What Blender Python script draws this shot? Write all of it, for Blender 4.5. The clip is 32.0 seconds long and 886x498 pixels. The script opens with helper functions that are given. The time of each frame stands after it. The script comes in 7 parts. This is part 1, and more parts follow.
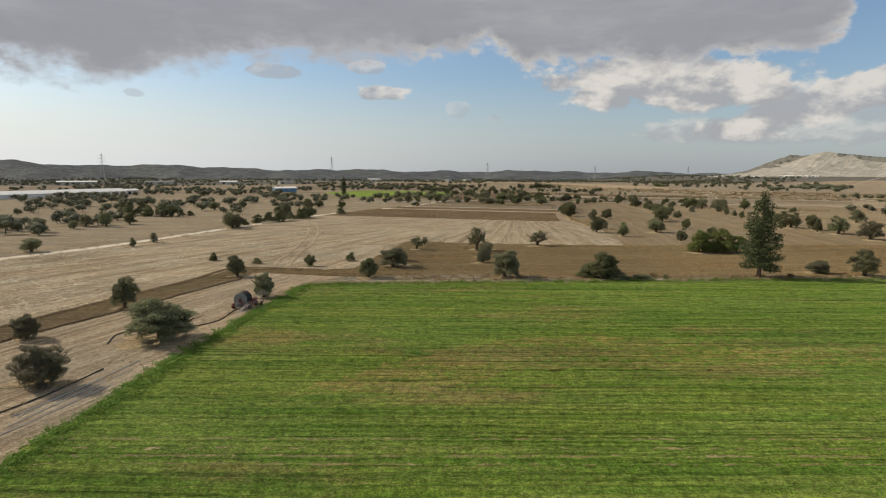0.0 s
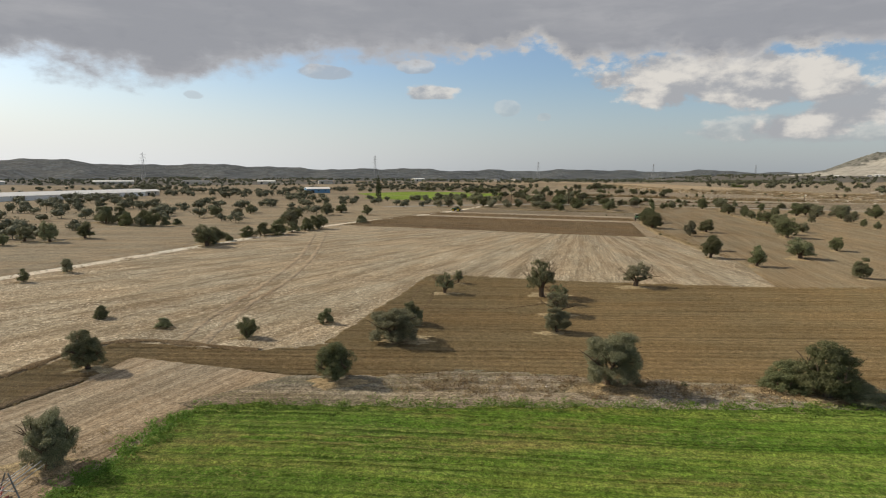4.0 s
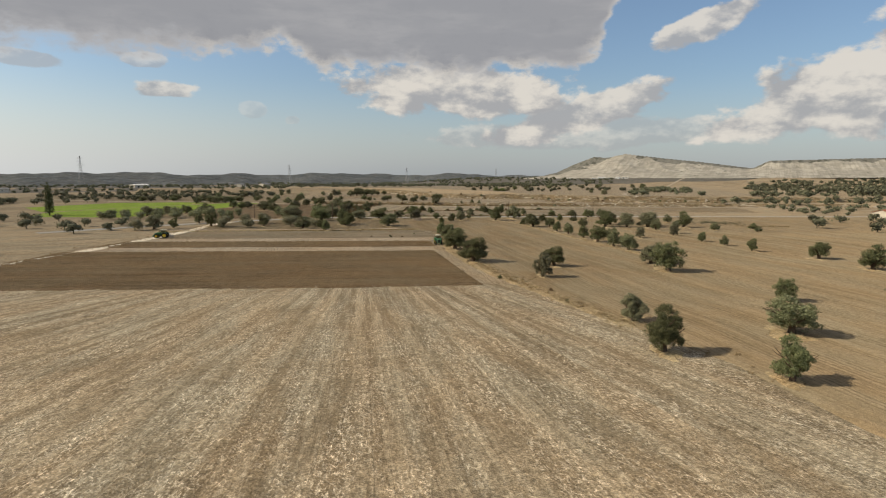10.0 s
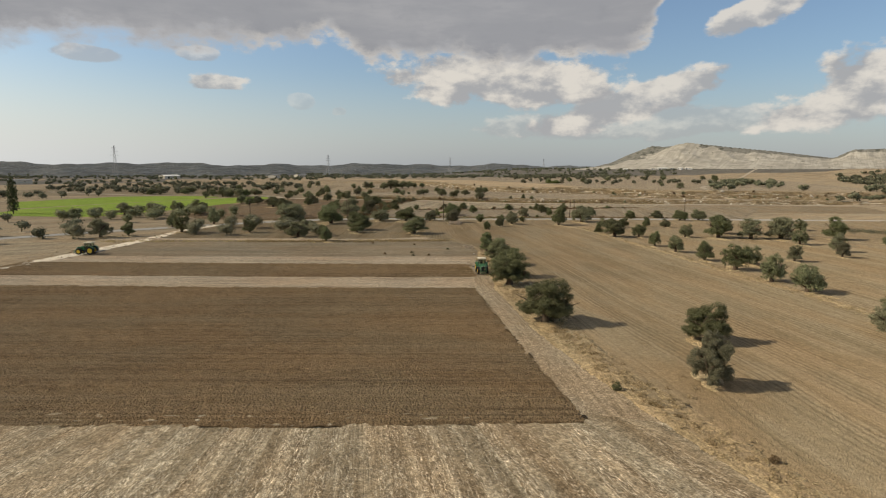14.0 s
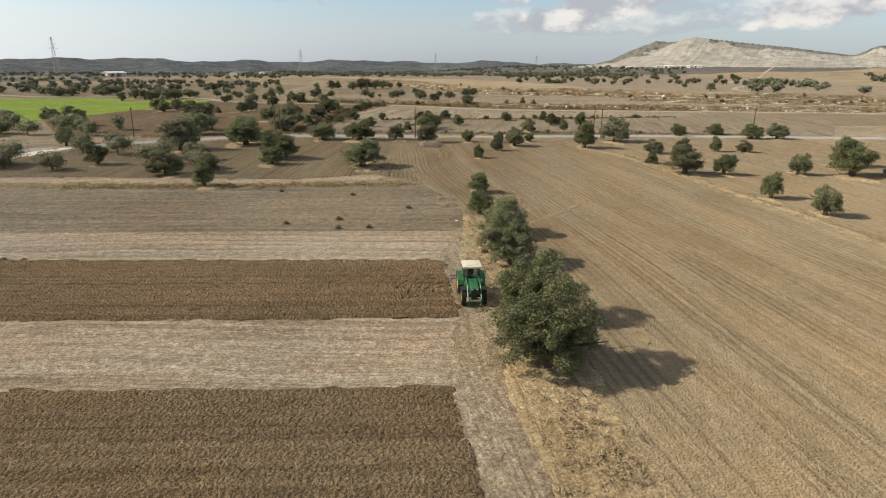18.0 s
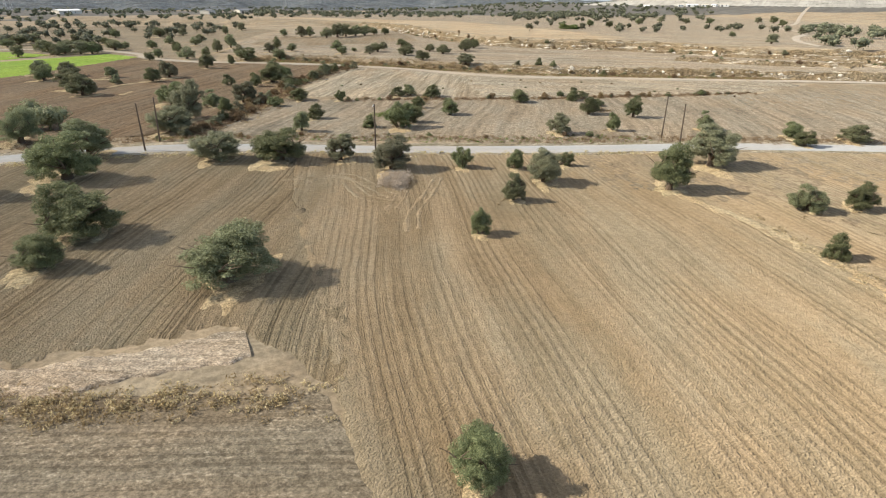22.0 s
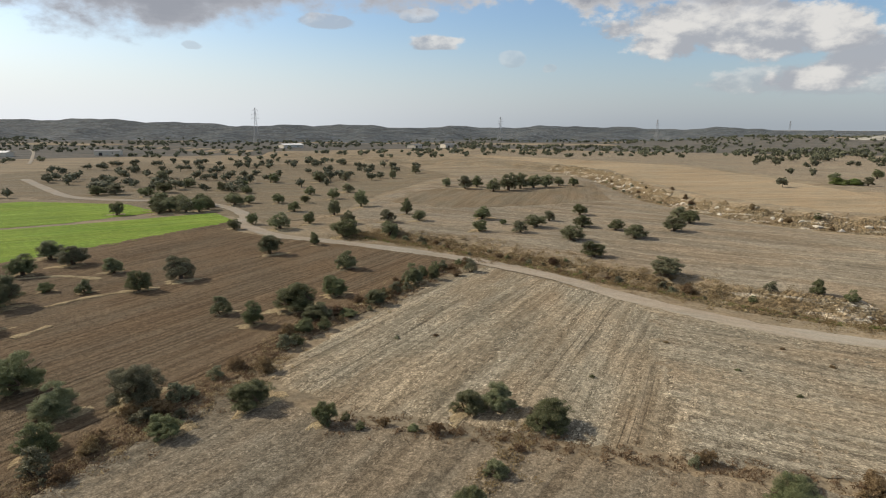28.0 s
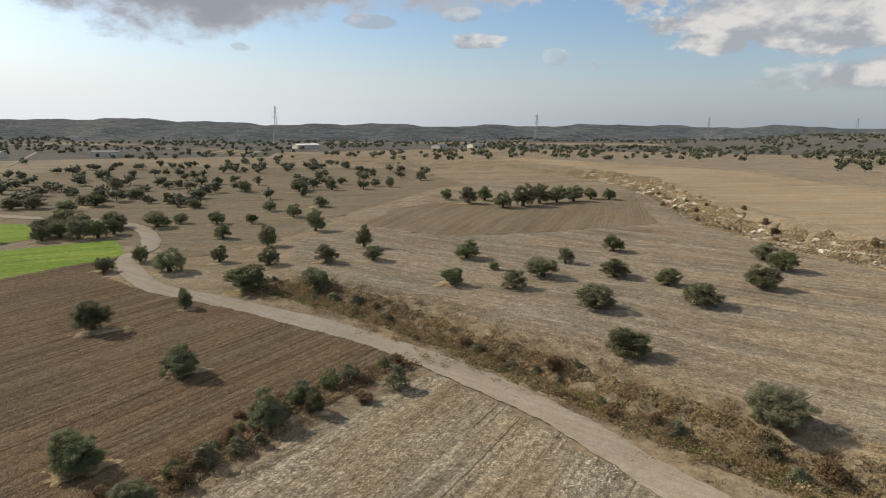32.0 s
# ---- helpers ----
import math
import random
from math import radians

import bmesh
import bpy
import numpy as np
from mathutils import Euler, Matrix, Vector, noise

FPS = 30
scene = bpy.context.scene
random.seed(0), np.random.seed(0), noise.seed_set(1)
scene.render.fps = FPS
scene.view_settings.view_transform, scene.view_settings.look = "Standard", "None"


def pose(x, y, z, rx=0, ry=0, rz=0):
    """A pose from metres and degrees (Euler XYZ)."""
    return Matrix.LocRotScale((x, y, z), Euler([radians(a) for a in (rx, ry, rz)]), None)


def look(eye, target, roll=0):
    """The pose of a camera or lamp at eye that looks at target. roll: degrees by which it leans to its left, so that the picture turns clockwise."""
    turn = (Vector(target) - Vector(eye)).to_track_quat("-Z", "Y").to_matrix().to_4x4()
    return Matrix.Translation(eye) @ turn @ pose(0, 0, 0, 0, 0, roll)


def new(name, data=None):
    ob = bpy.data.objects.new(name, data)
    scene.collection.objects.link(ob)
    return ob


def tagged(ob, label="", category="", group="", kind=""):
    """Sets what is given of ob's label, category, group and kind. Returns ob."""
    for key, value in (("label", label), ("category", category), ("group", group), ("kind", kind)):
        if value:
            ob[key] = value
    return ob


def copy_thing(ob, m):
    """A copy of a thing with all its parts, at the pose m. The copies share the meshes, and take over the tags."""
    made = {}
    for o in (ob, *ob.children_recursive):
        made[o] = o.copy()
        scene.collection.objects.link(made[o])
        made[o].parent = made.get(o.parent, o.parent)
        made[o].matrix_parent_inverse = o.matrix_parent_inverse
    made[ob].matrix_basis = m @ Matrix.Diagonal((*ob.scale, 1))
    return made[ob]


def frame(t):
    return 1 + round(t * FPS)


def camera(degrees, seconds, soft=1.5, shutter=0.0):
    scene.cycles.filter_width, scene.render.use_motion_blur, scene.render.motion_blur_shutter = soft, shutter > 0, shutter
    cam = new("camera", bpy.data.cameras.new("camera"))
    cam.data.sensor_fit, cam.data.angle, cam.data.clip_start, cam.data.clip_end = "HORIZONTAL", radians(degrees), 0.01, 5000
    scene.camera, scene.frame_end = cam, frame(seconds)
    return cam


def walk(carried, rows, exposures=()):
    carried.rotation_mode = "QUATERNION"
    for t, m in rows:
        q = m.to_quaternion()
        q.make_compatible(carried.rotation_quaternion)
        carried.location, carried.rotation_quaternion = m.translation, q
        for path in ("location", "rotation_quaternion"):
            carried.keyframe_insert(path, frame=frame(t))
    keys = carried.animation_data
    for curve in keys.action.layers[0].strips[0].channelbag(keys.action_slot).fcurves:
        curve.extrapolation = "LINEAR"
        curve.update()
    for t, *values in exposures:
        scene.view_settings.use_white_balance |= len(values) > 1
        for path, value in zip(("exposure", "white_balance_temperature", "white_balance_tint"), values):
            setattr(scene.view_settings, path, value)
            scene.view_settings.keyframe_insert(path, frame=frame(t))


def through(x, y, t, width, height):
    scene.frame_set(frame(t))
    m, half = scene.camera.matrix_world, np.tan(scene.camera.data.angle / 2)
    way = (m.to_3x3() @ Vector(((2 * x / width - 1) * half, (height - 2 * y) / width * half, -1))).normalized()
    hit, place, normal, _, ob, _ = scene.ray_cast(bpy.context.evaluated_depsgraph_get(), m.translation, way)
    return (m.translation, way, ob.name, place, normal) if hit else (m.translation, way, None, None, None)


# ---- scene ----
cam = camera(73.9, 32.0, soft=1.1)
ROWS = [
    (0.0, -1.37, -0.36, 22.01, -0.61, -7.51, -0.35),
    (0.5, -1.18, 7.45, 21.92, -2.16, -7.47, -0.32),
    (1.0, -0.87, 15.35, 21.83, -2.55, -7.46, -0.26),
    (1.5, -0.53, 23.23, 21.78, -1.78, -7.49, -0.23),
    (2.0, -0.07, 31.05, 21.77, 2.11, -7.55, -0.20),
    (2.5, 0.35, 38.98, 21.81, 3.92, -7.60, -0.19),
    (4.5, -0.22, 69.85, 21.78, 4.02, -7.61, -0.32),
    (5.0, -0.36, 77.87, 21.70, 1.93, -7.57, -0.31),
    (5.5, -0.55, 85.80, 21.61, 1.41, -7.57, -0.37),
    (6.0, -0.61, 93.88, 21.40, 1.44, -7.58, -0.33),
    (6.5, -0.44, 101.84, 21.30, 1.03, -7.58, -0.24),
    (7.0, -0.07, 109.97, 21.24, -5.12, -7.47, -0.14),
    (7.5, 0.34, 117.88, 21.23, -13.98, -7.28, -0.19),
    (8.0, 0.96, 125.95, 21.16, -19.55, -7.16, -0.18),
    (8.5, 2.27, 133.74, 21.35, -20.49, -7.15, -0.16),
    (9.0, 4.03, 141.63, 21.43, -20.21, -7.16, -0.12),
    (9.5, 6.11, 149.39, 21.52, -19.60, -7.18, -0.12),
    (10.0, 8.35, 157.22, 21.57, -19.57, -7.16, -0.13),
    (10.5, 10.77, 164.94, 21.52, -19.51, -7.45, -0.11),
    (11.0, 13.36, 172.83, 21.57, -19.45, -7.88, -0.11),
    (11.5, 16.05, 180.68, 21.51, -19.38, -7.88, -0.08),
    (12.0, 18.79, 188.52, 21.41, -19.36, -7.85, -0.11),
    (12.5, 21.55, 196.31, 21.36, -19.37, -7.84, -0.14),
    (13.0, 24.28, 204.19, 21.32, -17.05, -7.86, -0.16),
    (13.5, 27.25, 212.22, 21.26, -15.44, -7.88, -0.14),
    (14.0, 30.26, 220.49, 21.21, -15.26, -8.06, -0.14),
    (14.5, 33.27, 228.97, 21.34, -15.19, -9.63, -0.15),
    (16.5, 43.91, 260.91, 19.94, -16.08, -12.83, -0.25),
    (17.0, 46.66, 269.06, 19.97, -16.22, -13.76, -0.28),
    (17.5, 49.43, 277.04, 19.75, -16.36, -15.35, -0.31),
    (18.0, 52.19, 285.02, 19.49, -16.51, -17.49, -0.36),
    (18.5, 54.93, 292.98, 19.22, -16.60, -19.80, -0.43),
    (19.0, 57.71, 301.03, 19.02, -16.61, -22.16, -0.49),
    (19.5, 60.49, 309.10, 19.05, -16.59, -23.24, -0.54),
    (20.0, 63.31, 317.09, 19.43, -16.54, -23.18, -0.51),
    (20.5, 66.16, 325.01, 20.12, -16.48, -23.11, -0.49),
    (21.0, 69.03, 332.96, 21.10, -16.47, -23.11, -0.52),
    (21.5, 71.76, 340.62, 22.32, -16.46, -23.13, -0.54),
    (22.0, 74.52, 348.28, 23.87, -16.49, -23.17, -0.60),
    (22.5, 77.27, 356.06, 25.67, -16.50, -23.19, -0.66),
    (23.0, 80.03, 363.76, 27.78, -16.50, -23.22, -0.73),
    (23.5, 82.85, 371.43, 29.55, -16.48, -23.28, -0.77),
    (24.0, 85.69, 379.06, 30.55, -16.39, -23.38, -0.77),
    (24.5, 88.55, 386.71, 31.00, -16.35, -23.27, -0.72),
    (25.0, 91.49, 394.42, 31.45, -16.25, -18.62, -0.65),
    (25.5, 94.39, 402.00, 31.75, -16.15, -12.46, -0.60),
    (27.5, 105.08, 432.88, 31.50, -6.42, -11.73, -0.51),
    (28.0, 109.21, 440.17, 31.56, 4.36, -12.04, -0.35),
    (28.5, 111.70, 447.78, 31.48, 2.83, -11.96, -0.32),
    (29.0, 113.65, 455.54, 31.29, 2.28, -11.95, -0.30),
    (29.5, 115.75, 463.31, 31.16, 4.67, -12.02, -0.25),
    (30.0, 117.37, 471.09, 31.06, 7.08, -12.08, -0.21),
    (30.5, 118.57, 478.86, 31.01, 7.57, -12.12, -0.21),
    (31.0, 119.51, 486.54, 30.88, 8.58, -12.15, -0.20),
    (31.5, 120.14, 494.08, 30.86, 8.52, -12.16, -0.20),
    (32.0, 120.57, 501.56, 30.84, 8.32, -12.16, -0.20),
]
walk(cam, [(t, pose(x, y, z, 90 + pitch, roll, yaw)) for t, x, y, z, yaw, pitch, roll in ROWS],
     [(0.0, 0.0, 6680, 10), (2.5, 0.0, 6650, 10), (5.0, 0.02, 6720, 10), (7.0, 0.0, 6790, 10), (14.5, 0.0, 6880, 10), (17.0, 0.17, 6640, 10), (18.0, 0.32, 6500, 10), (19.0, 0.62, 6300, 10), (20.0, 0.86, 6150, 10),
      (24.5, 0.82, 6160, 10), (25.0, 0.74, 6180, 10), (25.5, 0.6, 6260, 10), (28.0, 0.10, 6390, 10), (32.0, 0.05, 6400, 10)])

# ---- sky, sun ----
SUN_AZ, SUN_EL = -74.0, 35.0      # degrees from +y towards +x, and above the horizon
world = bpy.data.worlds.new("world")
scene.world = world
world.use_nodes = True
wt = world.node_tree
wt.nodes.clear()


def wire(tree, value, target):
    """Link a socket or set a plain value."""
    if isinstance(value, bpy.types.NodeSocket):
        tree.links.new(value, target)
    else:
        target.default_value = value


def math_node(tree, op, a, b=0.0, c=0.0, clamp=False):
    n = tree.nodes.new("ShaderNodeMath")
    n.operation, n.use_clamp = op, clamp
    for v, i in zip((a, b, c), n.inputs):
        wire(tree, v, i)
    return n.outputs[0]


def smooth(tree, v, lo, hi, a=0.0, b=1.0):
    n = tree.nodes.new("ShaderNodeMapRange")
    n.interpolation_type = "SMOOTHSTEP"
    for v2, i in zip((v, lo, hi, a, b), n.inputs):
        wire(tree, v2, i)
    return n.outputs[0]


def mix(tree, fac, a, b, blend="MIX"):
    n = tree.nodes.new("ShaderNodeMix")
    n.data_type, n.blend_type = "RGBA", blend
    wire(tree, fac, n.inputs[0])
    wire(tree, (*a, 1) if isinstance(a, tuple) else a, n.inputs[6])
    wire(tree, (*b, 1) if isinstance(b, tuple) else b, n.inputs[7])
    return n.outputs[2]


def noise_node(tree, vec, scale, detail=4.0, rough=0.55, distortion=0.0):
    n = tree.nodes.new("ShaderNodeTexNoise")
    wire(tree, vec, n.inputs["Vector"])
    n.inputs["Scale"].default_value, n.inputs["Detail"].default_value = scale, detail
    n.inputs["Roughness"].default_value, n.inputs["Distortion"].default_value = rough, distortion
    return n.outputs[0]


def mapping(tree, vec, rot=0.0, scale=(1, 1, 1), shift=(0, 0, 0)):
    n = tree.nodes.new("ShaderNodeMapping")
    n.vector_type = "TEXTURE"
    wire(tree, vec, n.inputs[0])
    n.inputs["Rotation"].default_value = (0, 0, radians(rot))
    n.inputs["Scale"].default_value, n.inputs["Location"].default_value = scale, shift
    return n.outputs[0]


def ramp(tree, v, pts):
    """A value looked up along a line of (position, value) pairs."""
    lo, hi = pts[0][0], pts[-1][0]
    top = max(q for _, q in pts)
    n = tree.nodes.new("ShaderNodeValToRGB")
    wire(tree, math_node(tree, "DIVIDE", math_node(tree, "SUBTRACT", v, lo), hi - lo), n.inputs[0])
    e = n.color_ramp.elements
    e[0].position, e[1].position = 0.0, 1.0
    for a, q in pts[1:-1]:
        e.new((a - lo) / (hi - lo))
    for k, (a, q) in enumerate(pts):
        e[k].color = (q / top, q / top, q / top, 1)
    return math_node(tree, "MULTIPLY", n.outputs[0], top)


def build_sky(tree):
    coord = tree.nodes.new("ShaderNodeTexCoord").outputs["Generated"]
    sep = tree.nodes.new("ShaderNodeSeparateXYZ")
    tree.links.new(coord, sep.inputs[0])
    az = math_node(tree, "MULTIPLY", math_node(tree, "ARCTAN2", sep.outputs[0], sep.outputs[1]), 57.2958)
    el = math_node(tree, "MULTIPLY", math_node(tree, "ARCSINE", sep.outputs[2]), 57.2958)
    flat = tree.nodes.new("ShaderNodeCombineXYZ")
    wire(tree, az, flat.inputs[0])
    wire(tree, math_node(tree, "MULTIPLY", el, 1.7), flat.inputs[1])
    flat = flat.outputs[0]
    billow = noise_node(tree, flat, 0.15, 8, 0.56)
    sunward = noise_node(tree, mapping(tree, flat, 0, (1, 1, 1), (1.1, -1.6, 0)), 0.15, 8, 0.56)
    curl = noise_node(tree, mapping(tree, flat, 0, (1, 1, 1), (40, 3, 0)), 0.42, 7, 0.58)
    wisp = noise_node(tree, mapping(tree, flat, 0, (2.6, 1, 1), (31, 7, 0)), 0.16, 7, 0.6)
    relief = math_node(tree, "SUBTRACT", billow, sunward)
    wob = math_node(tree, "MULTIPLY", math_node(tree, "SUBTRACT", billow, 0.5), 2.0)
    wob = math_node(tree, "MULTIPLY_ADD", math_node(tree, "SUBTRACT", curl, 0.5), 1.1, wob)
    sky = tree.nodes.new("ShaderNodeTexSky")
    sky.sky_type, sky.sun_disc = "NISHITA", False
    sky.sun_elevation, sky.sun_rotation = radians(SUN_EL), radians(SUN_AZ)
    sky.air_density, sky.dust_density, sky.ozone_density = 1.0, 1.6, 1.6
    clear = mix(tree, 1.0, sky.outputs[0], (0.112, 0.123, 0.133), "MULTIPLY")
    # pale haze low down, brighter towards the sun's side
    side = smooth(tree, az, 25, -45)
    low = smooth(tree, el, 9.5, 0)
    hazy = math_node(tree, "MULTIPLY", low, math_node(tree, "MULTIPLY_ADD", side, 0.33, 0.58))
    clear = mix(tree, hazy, clear, mix(tree, side, (0.50, 0.55, 0.615), (0.82, 0.86, 0.895)))

    # the grey deck overhead: its lower rim by direction, soft to the west, curled and sunlit to the east
    rim = ramp(tree, az, [(-60, 12.5), (-46, 10.5), (-40, 8.6), (-34, 7.9), (-28, 7.6), (-24, 8.4), (-19, 9.9), (-14, 10.3), (-9, 10.7), (-5, 10.5), (-1, 10.2), (2, 11.2),
                         (5, 11.4), (8, 9.9), (12, 9.8), (21, 9.3), (27, 9.3), (31.5, 9.8), (34, 11.4), (36, 16), (40, 24), (60, 24)])
    over = math_node(tree, "SUBTRACT", el, rim)
    deck = math_node(tree, "ADD", math_node(tree, "MULTIPLY", over, 0.42), math_node(tree, "MULTIPLY", wob, 1.25))
    out = clear

    def heap(a, e, ra, re, tilt, base, body, grey, out):
        """A sunlit heap of cloud round (a, e): curled above, level below the base, shaded on the side away from the sun."""
        dx = math_node(tree, "SUBTRACT", az, a)
        dy = math_node(tree, "SUBTRACT", math_node(tree, "SUBTRACT", el, e), math_node(tree, "MULTIPLY", dx, tilt))
        x, y = math_node(tree, "DIVIDE", dx, ra), math_node(tree, "DIVIDE", dy, re)
        r = math_node(tree, "SQRT", math_node(tree, "ADD", math_node(tree, "MULTIPLY", x, x), math_node(tree, "MULTIPLY", y, y)))
        d = math_node(tree, "ADD", math_node(tree, "SUBTRACT", 1.0, r), math_node(tree, "MULTIPLY", wob, 0.75))
        foot = math_node(tree, "ADD", math_node(tree, "DIVIDE", math_node(tree, "SUBTRACT", el, base), re * 0.7), math_node(tree, "MULTIPLY", wob, 0.6))
        d = math_node(tree, "MINIMUM", d, foot)
        lit = math_node(tree, "ADD", math_node(tree, "MULTIPLY_ADD", y, 0.38, 0.55 - grey), math_node(tree, "MULTIPLY", relief, 5.5))
        tone = mix(tree, smooth(tree, lit, 0.0, 1.0), (0.40, 0.415, 0.445), (0.74, 0.715, 0.675))
        return mix(tree, math_node(tree, "MULTIPLY", smooth(tree, d, 0.0, 0.24), body), out, tone)

    for row in ((33, 3.9, 16, 1.5, 0.02, 2.2, 0.5, 0.35), (54.5, 7.0, 12.5, 4.3, 0.34, 2.8, 0.95, 0.05), (43, 12.8, 5.2, 1.5, 0.3, 10.6, 0.9, 0.1), (32, 5.5, 9.0, 1.9, 0.27, 2.7, 0.92, 0.12),
                (21.5, 8.1, 12.0, 3.0, -0.05, 5.0, 0.97, 0.05), (-5, 7.1, 2.9, 1.0, 0.0, 6.5, 0.85, -0.1), (-6.4, 9.5, 1.8, 0.7, 0.0, 8.9, 0.6, 0.0), (2.2, 5.8, 1.3, 0.9, 0.0, 5.0, 0.3, 0.0),
                (5.5, 5.0, 0.8, 0.5, 0.0, 4.6, 0.3, 0.0), (-14.8, 8.9, 3.0, 0.7, -0.05, 8.2, 0.6, 0.6), (-26.5, 6.4, 1.0, 0.5, 0.0, 6.0, 0.4, -0.1), (-70, 9, 20, 5, 0.0, 4.0, 0.8, 0.0)):
        out = heap(*row, out)
    east = smooth(tree, az, -12, 0)
    edge = math_node(tree, "MULTIPLY", east, smooth(tree, curl, 0.40, 0.62))
    fringe = mix(tree, edge, (0.47, 0.485, 0.52), (0.70, 0.675, 0.64))
    c = mix(tree, smooth(tree, deck, -0.1, 0.75), fringe, (0.325, 0.34, 0.378))
    c = mix(tree, math_node(tree, "MULTIPLY", smooth(tree, wisp, 0.44, 0.70), 0.55), c, (0.455, 0.462, 0.49))
    c = mix(tree, math_node(tree, "MULTIPLY", smooth(tree, curl, 0.52, 0.75), 0.35), c, (0.28, 0.295, 0.335))
    out = mix(tree, smooth(tree, deck, smooth(tree, az, -12, 0, -0.5, -0.2), smooth(tree, az, -12, 0, 0.4, 0.28)), out, c)
    bg = tree.nodes.new("ShaderNodeBackground")
    tree.links.new(out, bg.inputs[0])
    bg.inputs[1].default_value = SKY
    tree.links.new(bg.outputs[0], tree.nodes.new("ShaderNodeOutputWorld").inputs[0])


SKY = 0.95
build_sky(wt)
sun = new("sun", bpy.data.lights.new("sun", "SUN"))
sun.data.energy, sun.data.angle, sun.data.color = 4.6, radians(0.8), (1.0, 0.885, 0.71)
sd = Vector((math.sin(radians(SUN_AZ)) * math.cos(radians(SUN_EL)), math.cos(radians(SUN_AZ)) * math.cos(radians(SUN_EL)), math.sin(radians(SUN_EL))))
sun.matrix_world = look(sd * 200, (0, 0, 0))

# ---- materials ----


def material(name, rough=0.9, spec=0.25, metal=0.0):
    m = bpy.data.materials.new(name)
    m.use_nodes = True
    b = m.node_tree.nodes["Principled BSDF"]
    b.inputs["Roughness"].default_value, b.inputs["Metallic"].default_value = rough, metal
    b.inputs["Specular IOR Level"].default_value = spec
    return m, m.node_tree, b


def bump(tree, b, height, strength, distance):
    n = tree.nodes.new("ShaderNodeBump")
    n.inputs["Strength"].default_value, n.inputs["Distance"].default_value = strength, distance
    wire(tree, height, n.inputs["Height"])
    tree.links.new(n.outputs[0], b.inputs["Normal"])


def soil(name, dark, mid, light, angle=0.0, band=2.4, band_amt=0.5, grain=1.4, relief=0.15, patch=0.03, straw=0.0, straw_col=(0.5, 0.42, 0.28), clods=0.5, bend=0.0, row=0.0, row_amt=0.6, lump=0.0, spot=0.0, spot_col=(0.2, 0.15, 0.07), floury=0.4, lines=0.0, fine=1.0, fan=None):
    """Ground by the metre: broad patches, working lines along an angle, clods, straw."""
    m, t, b = material(name, 0.95, 0.1)
    b.inputs["Diffuse Roughness"].default_value = floury
    co = t.nodes.new("ShaderNodeTexCoord").outputs["Object"]
    src = co
    if fan:
        # rows that run together towards a far point: along the ray, and across by the angle
        sp = t.nodes.new("ShaderNodeSeparateXYZ")
        wire(t, co, sp.inputs[0])
        fx, fy = math_node(t, "SUBTRACT", sp.outputs[0], fan[0]), math_node(t, "SUBTRACT", sp.outputs[1], fan[1])
        cb = t.nodes.new("ShaderNodeCombineXYZ")
        wire(t, math_node(t, "SQRT", math_node(t, "ADD", math_node(t, "MULTIPLY", fx, fx), math_node(t, "MULTIPLY", fy, fy))), cb.inputs[0])
        wire(t, math_node(t, "MULTIPLY", math_node(t, "ARCTAN2", fx, fy), fan[2]), cb.inputs[1])
        src = cb.outputs[0]
    if bend:
        warp = t.nodes.new("ShaderNodeTexNoise")
        wire(t, co, warp.inputs["Vector"])
        warp.inputs["Scale"].default_value, warp.inputs["Detail"].default_value = 0.022, 1.0
        add = t.nodes.new("ShaderNodeVectorMath")
        add.operation = "MULTIPLY_ADD"
        wire(t, warp.outputs["Color"], add.inputs[0])
        add.inputs[1].default_value = (bend, bend, 0)
        wire(t, src, add.inputs[2])
        src = add.outputs[0]
    big = noise_node(t, co, patch, 6, 0.62)
    ln = noise_node(t, mapping(t, src, angle, (55, band, 1)), 1.0, 4, 0.65)
    lf = noise_node(t, mapping(t, src, angle, (7, band * 0.22, 1)), 1.0, 4, 0.65)
    gr = noise_node(t, co, grain, 7, 0.6)
    cl = noise_node(t, co, grain * 2.9, 4, 0.6)
    c = mix(t, smooth(t, big, 0.33, 0.67), dark, mid)
    c = mix(t, smooth(t, noise_node(t, co, patch * 6, 5, 0.6), 0.4, 0.7, 0.0, 0.5), c, mid)
    c = mix(t, math_node(t, "MULTIPLY", smooth(t, ln, 0.40, 0.60), band_amt), c, light)
    c = mix(t, math_node(t, "MULTIPLY", smooth(t, lf, 0.45, 0.62), band_amt * (0.8 if straw else 0.5)), c, dark)
    if straw:
        st = noise_node(t, mapping(t, src, angle + 5, (0.85, 0.26, 1)), 1.0, 6, 0.75, 0.6)
        st2 = noise_node(t, mapping(t, src, angle - 40, (0.7, 0.26, 1), (5, 2, 0)), 1.0, 5, 0.75, 0.4)
        st = math_node(t, "MAXIMUM", st, math_node(t, "MULTIPLY", st2, 0.97))
        where = noise_node(t, mapping(t, src, angle, (16, 3.4, 1), (3, 9, 0)), 1.0, 6, 0.68)
        f = math_node(t, "MULTIPLY", smooth(t, st, 0.49, 0.68), smooth(t, where, 0.36, 0.62, 0.12, 1.0))
        c = mix(t, math_node(t, "MULTIPLY", f, straw), c, straw_col)
    if spot:
        sp = noise_node(t, mapping(t, co, angle, (36, 11, 1), (4, 1, 0)), 1.0, 7, 0.68)
        c = mix(t, smooth(t, sp, 0.52, 0.66, 0.0, spot), c, spot_col)
    line = None
